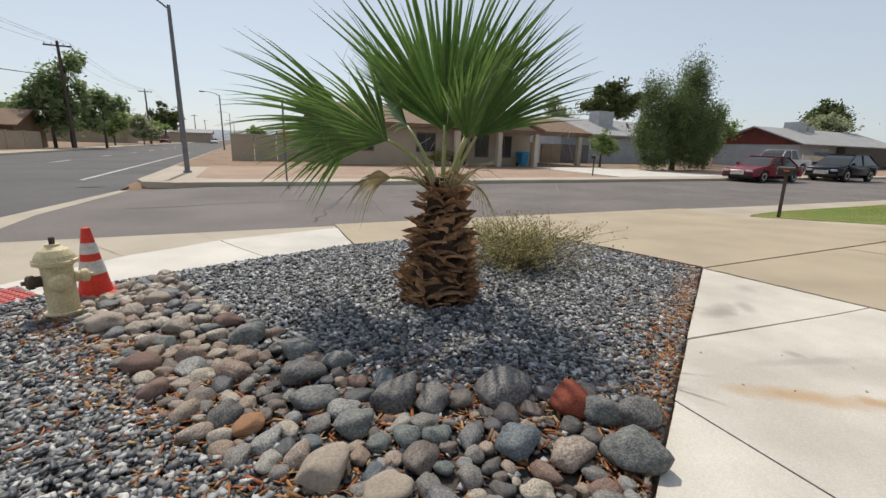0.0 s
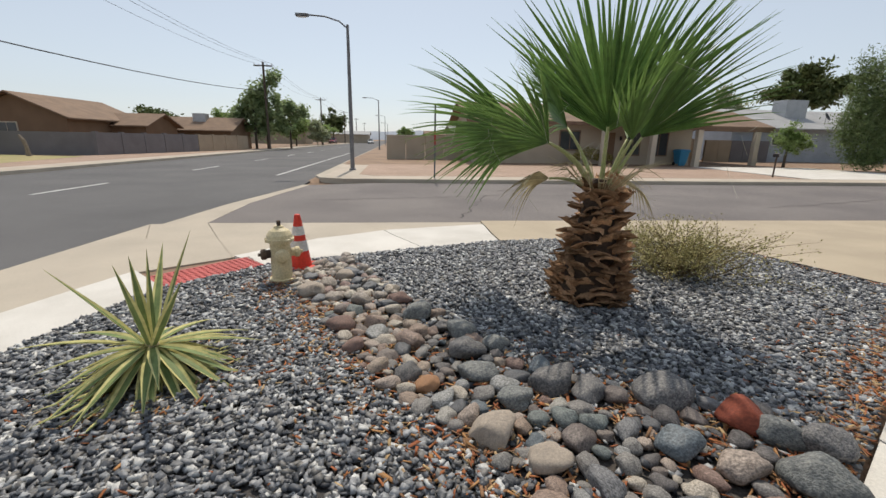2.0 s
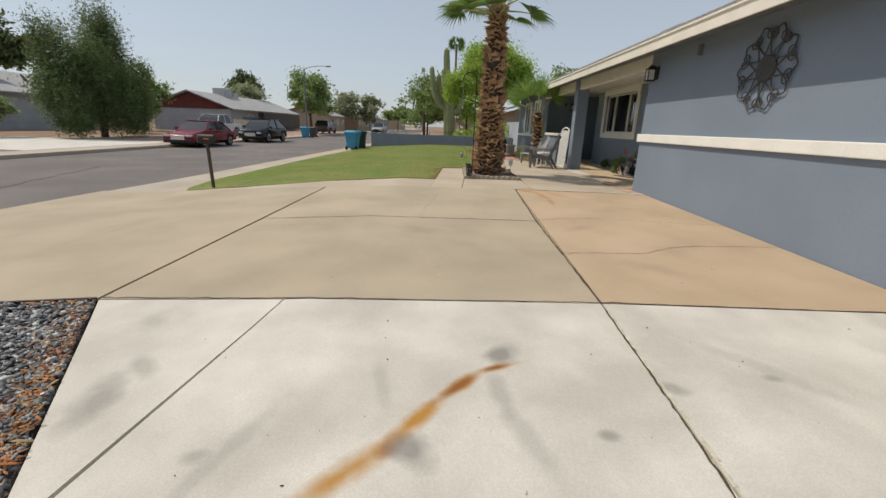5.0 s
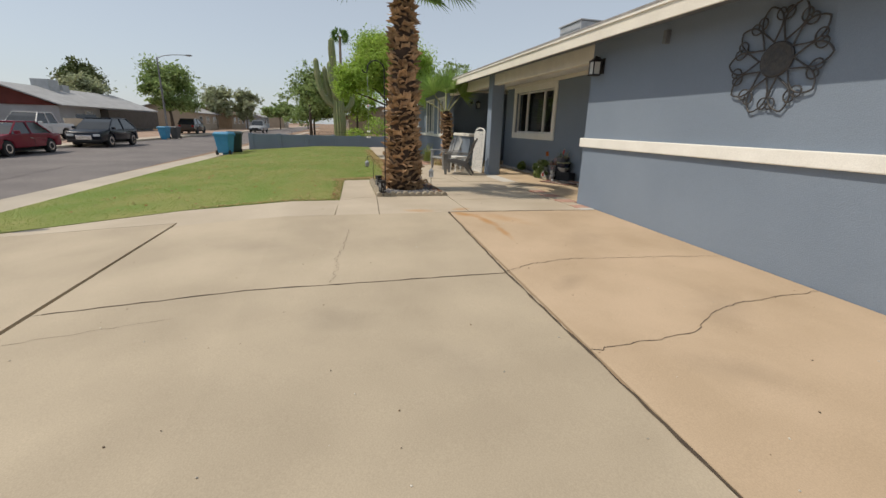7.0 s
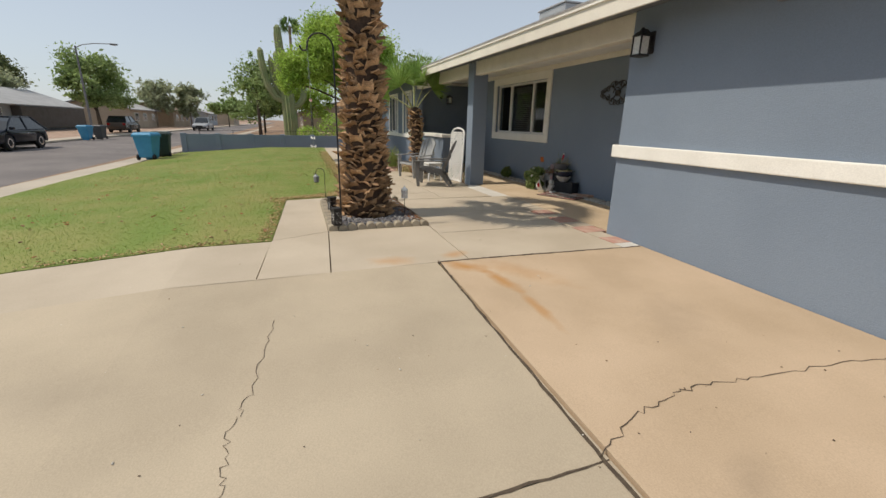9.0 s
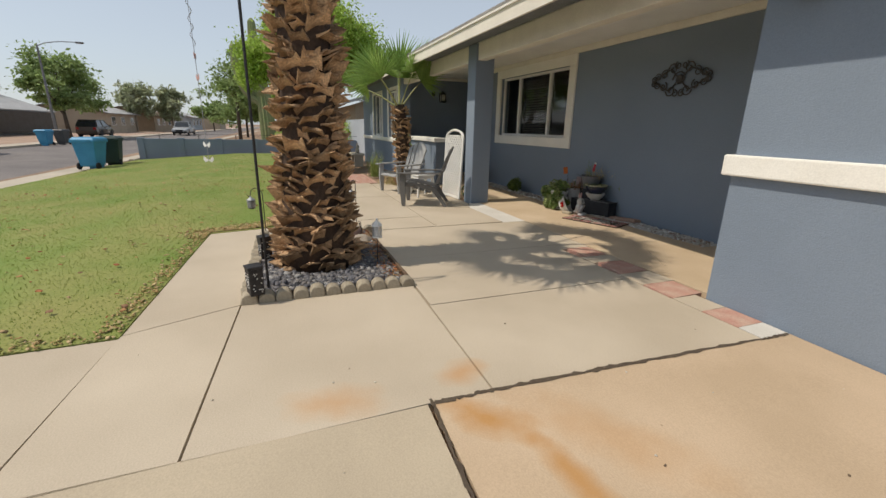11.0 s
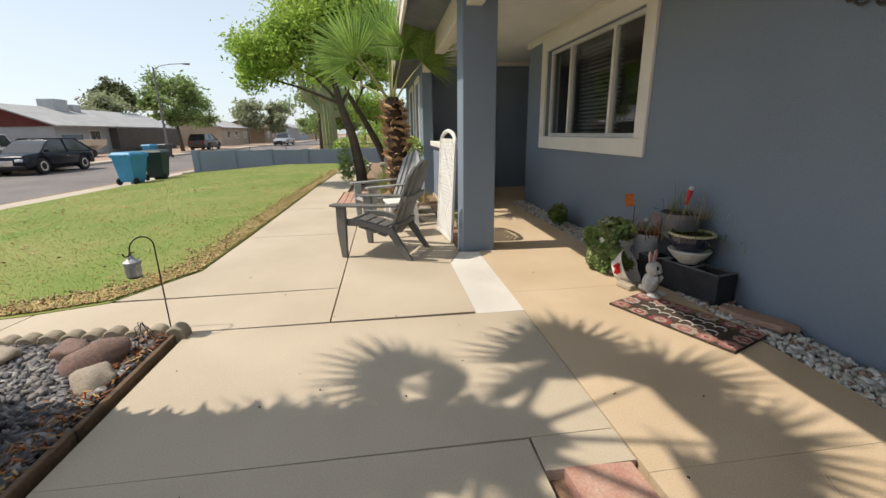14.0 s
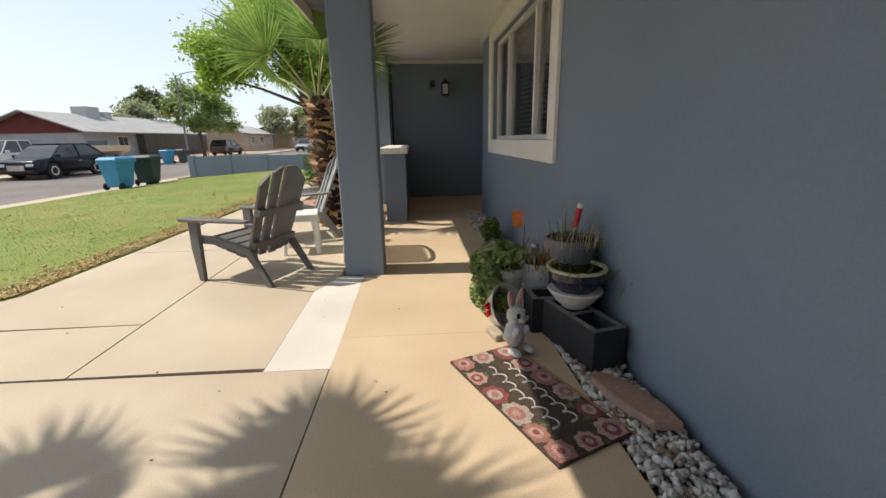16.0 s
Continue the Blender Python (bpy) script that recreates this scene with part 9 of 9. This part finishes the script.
def vehicle(m, paint, label, length, width, height, belt, cabin, clearance=0.2, wheel=0.33, wheelbase=None, bed=False, category="car", hood=0.75):
    """A parked car that faces +x. cabin: x of windscreen foot, roof front, roof rear, rear window foot."""
    o = thing("car", m, label, category, "parked cars")
    hl, hw = length / 2, width / 2
    wb = (wheelbase or length * 0.58) / 2
    arch = wheel * 1.14

    def arc(cx):
        return [(cx + arch * math.cos(math.pi * k / 8), max(clearance, wheel + arch * math.sin(math.pi * k / 8) * 0.98)) for k in range(9)]
    prof_ = [(-hl + 0.08, clearance + 0.1)] + [(x, z) for x, z in arc(-wb)[::-1]] + [(x, z) for x, z in arc(wb)[::-1]] + [(hl - 0.05, clearance + 0.08), (hl, 0.55 * belt + 0.1), (hl - 0.08, belt * hood), (hl - 0.35, belt * (hood + 0.08)), (cabin[0], belt), (cabin[3], belt), (-hl + 0.03, belt * 0.97), (-hl, belt * 0.6)]
    bm = prism(bmesh.new(), prof_, -hw, hw, pose(0, 0, 0, 90))
    for v in bm.verts:
        if v.co.z > belt * 0.72:
            v.co.y *= 0.94
        if abs(v.co.x) > hl * 0.85:
            v.co.y *= 0.9
    bmesh.ops.recalc_face_normals(bm, faces=bm.faces[:])
    part("body", bevel(bm, 0.05, 3), paint, o, smooth=True)
    b = [(cabin[0], belt), (0.45 * cabin[0] + 0.55 * cabin[1], belt + 0.62 * (height - belt)), (cabin[1], height - 0.05), (cabin[2], height - 0.06), (0.4 * cabin[3] + 0.6 * cabin[2] - 0.03, belt + 0.66 * (height - belt)), (cabin[3], belt)]
    bm = prism(bmesh.new(), b, -hw * 0.9, hw * 0.9, pose(0, 0, 0, 90))
    for v in bm.verts:
        if v.co.z > belt + 0.1:
            v.co.y *= 1 - 0.2 * min(1.0, (v.co.z - belt) / (height - 0.06 - belt))
    bmesh.ops.recalc_face_normals(bm, faces=bm.faces[:])
    part("glasshouse", bm, dark_glass, o, "dark tinted windows")
    part("roof", boxed(cabin[2] - 0.03, cabin[1] + 0.03, -hw * 0.74, hw * 0.74, height - 0.065, height, 0.025), paint, o)
    for sy in (-1, 1):
        for x0, x1 in ((cabin[0], cabin[1]), ((cabin[1] + cabin[2]) / 2 + 0.05, (cabin[1] + cabin[2]) / 2 + 0.05), (cabin[3], cabin[2])):
            part("pillar", tubed([(x0, sy * hw * 0.91, belt), (x1, sy * hw * 0.735, height - 0.05)], 0.034, 6), paint, o)
        part("mirror", boxed(cabin[0] - 0.3, cabin[0] - 0.12, sy * hw - 0.02, sy * hw + 0.16 * sy - 0.02 if sy > 0 else sy * hw + 0.02, belt, belt + 0.14, 0.02) if sy > 0 else boxed(cabin[0] - 0.3, cabin[0] - 0.12, -hw - 0.14, -hw + 0.02, belt, belt + 0.14, 0.02), paint, o)
        part("headlamp", boxed(hl - 0.18, hl + 0.005, sy * hw * 0.68 - 0.17, sy * hw * 0.68 + 0.17, belt * 0.62, belt * 0.74, 0.02), lamp_clear, o)
        part("tail_lamp", boxed(-hl - 0.005, -hl + 0.12, sy * hw * 0.72 - 0.13, sy * hw * 0.72 + 0.13, belt * 0.72, belt * 0.92, 0.02), lamp_red, o)
        part("door_seam", boxed((cabin[1] + cabin[2]) / 2 + 0.04, (cabin[1] + cabin[2]) / 2 + 0.05, sy * hw - 0.006, sy * hw + 0.003, clearance + 0.1, belt * 0.8), tyre_mat, o)
        part("handle", boxed((cabin[1] + cabin[2]) / 2 + 0.12, (cabin[1] + cabin[2]) / 2 + 0.3, sy * hw - 0.02, sy * hw + 0.012, belt * 0.78, belt * 0.81, 0.004), chrome, o)
        for cx in (-wb, wb):
            w_ = part("wheel", lathed([(wheel * 0.6, -0.1), (wheel * 0.95, -0.1), (wheel, -0.07), (wheel, 0.07), (wheel * 0.95, 0.1), (wheel * 0.6, 0.1)], 24, pose(cx, sy * (hw - 0.11), wheel, 90)), tyre_mat, o)
            part("rim", lathed([(0.0, -0.09), (wheel * 0.62, -0.105), (wheel * 0.64, 0.105), (wheel * 0.5, 0.08), (wheel * 0.15, 0.095), (0.0, 0.09)], 10, pose(cx, sy * (hw - 0.11), wheel, 90)), chrome, w_)
    part("grille", boxed(hl - 0.1, hl + 0.008, -hw * 0.42, hw * 0.42, belt * 0.42, belt * 0.68, 0.02), chrome if not bed else tyre_mat, o)
    part("bumper", boxed(hl - 0.15, hl + 0.03, -hw * 0.88, hw * 0.88, clearance + 0.06, clearance + 0.22, 0.03), tyre_mat, o)
    part("underbody", boxed(-hl + 0.3, hl - 0.3, -hw * 0.7, hw * 0.7, clearance - 0.02, clearance + 0.15), tyre_mat, o)
    return o


maroon = car_paint("maroon_paint", (0.20, 0.014, 0.03))
navy_paint = car_paint("dark_blue_paint", (0.005, 0.009, 0.018))
white_car = car_paint("white_paint_car", (0.62, 0.62, 0.62))
bronze = car_paint("bronze_paint", (0.10, 0.08, 0.065))
silver = car_paint("silver_paint", (0.36, 0.37, 0.38))
vehicle(pose(27.0, 15.3, ROAD_Z + 0.004, 0, 0, 179), maroon, "maroon sedan parked across the street", 4.8, 1.8, 1.45, 0.92, (1.05, 0.35, -0.95, -1.65))
vehicle(pose(34.9, 14.95, ROAD_Z + 0.004, 0, 0, 179), navy_paint, "dark blue crossover parked across the street", 4.8, 1.9, 1.68, 1.02, (1.35, 0.4, -1.35, -2.28), 0.24, 0.39, hood=0.86)
vehicle(pose(38.5, 20.6, -0.31, 0, 0, 175), white_car, "white pickup parked in a driveway", 5.6, 1.95, 1.8, 1.08, (1.0, 0.4, -0.9, -1.1), 0.3, 0.38, bed=True, category="pickup")
vehicle(pose(42.5, 23.0, -0.31, 0, 0, 180), silver, "silver sedan parked in a driveway", 4.6, 1.8, 1.45, 0.92, (1.0, 0.3, -0.9, -1.6))
vehicle(pose(62.0, 17.6, -0.31, 0, 0, 0), bronze, "brown crossover parked down the street", 4.7, 1.9, 1.7, 1.05, (1.1, 0.4, -1.7, -2.15), 0.25, 0.37)
vehicle(pose(78.0, 12.6, -0.42, 0, 0, 178), silver, "silver pickup parked far down the street", 5.7, 2.0, 1.85, 1.1, (1.0, 0.4, -0.8, -1.0), 0.32, 0.4, bed=True, category="pickup")
vehicle(pose(-8.2, 150, ROAD_Z + 0.004, 0, 0, -90), white_car, "white car far up the main road", 4.8, 1.85, 1.6, 1.0, (1.1, 0.4, -1.4, -1.9))
vehicle(pose(-17.8, 128, -0.35, 0, 0, -90), maroon, "dark red pickup far up the road", 5.4, 1.95, 1.8, 1.08, (1.0, 0.4, -0.9, -1.1), 0.3, 0.38, bed=True, category="pickup")
boat = thing("boat", pose(47.8, 21.8, -0.31, 0, 0, 178), "cream speedboat on a trailer", "boat")
hull = bmesh.new()
st = [(-2.6, 0.95, 0.55), (-1.0, 1.0, 0.5), (1.0, 0.9, 0.5), (2.2, 0.5, 0.65), (2.9, 0.04, 0.95)]
rings = [[hull.verts.new(p) for p in ((x, -w_, 1.35 + 0.08 * (x > 1)), (x, -w_ * 0.85, 0.9), (x, 0, k_), (x, w_ * 0.85, 0.9), (x, w_, 1.35 + 0.08 * (x > 1)))] for x, w_, k_ in st]
for p, q in zip(rings, rings[1:]):
    for i in range(5):
        hull.faces.new((p[i], p[(i + 1) % 5], q[(i + 1) % 5], q[i]))
hull.faces.new(rings[0])
hull.faces.new(rings[-1][::-1])
bmesh.ops.recalc_face_normals(hull, faces=hull.faces[:])
part("hull", hull, M("boat_gelcoat", (0.58, 0.52, 0.42), (0.5, 0.45, 0.36), scale=1, rough=0.3), boat)
part("windscreen", boxed(0.1, 0.2, -0.75, 0.75, 1.36, 1.75, 0.01, pose(0, 0, 0, 0, -10, 0)), dark_glass, boat)
tl = part("trailer", boxed(-2.5, 2.9, -0.5, 0.5, 0.38, 0.48), galv, boat)
for sy in (-1, 1):
    part("wheel", lathed([(0.0, -0.08), (0.28, -0.08), (0.3, 0), (0.28, 0.08), (0.0, 0.08)], 18, pose(-0.8, sy * 0.85, 0.3, 90)), tyre_mat, tl)
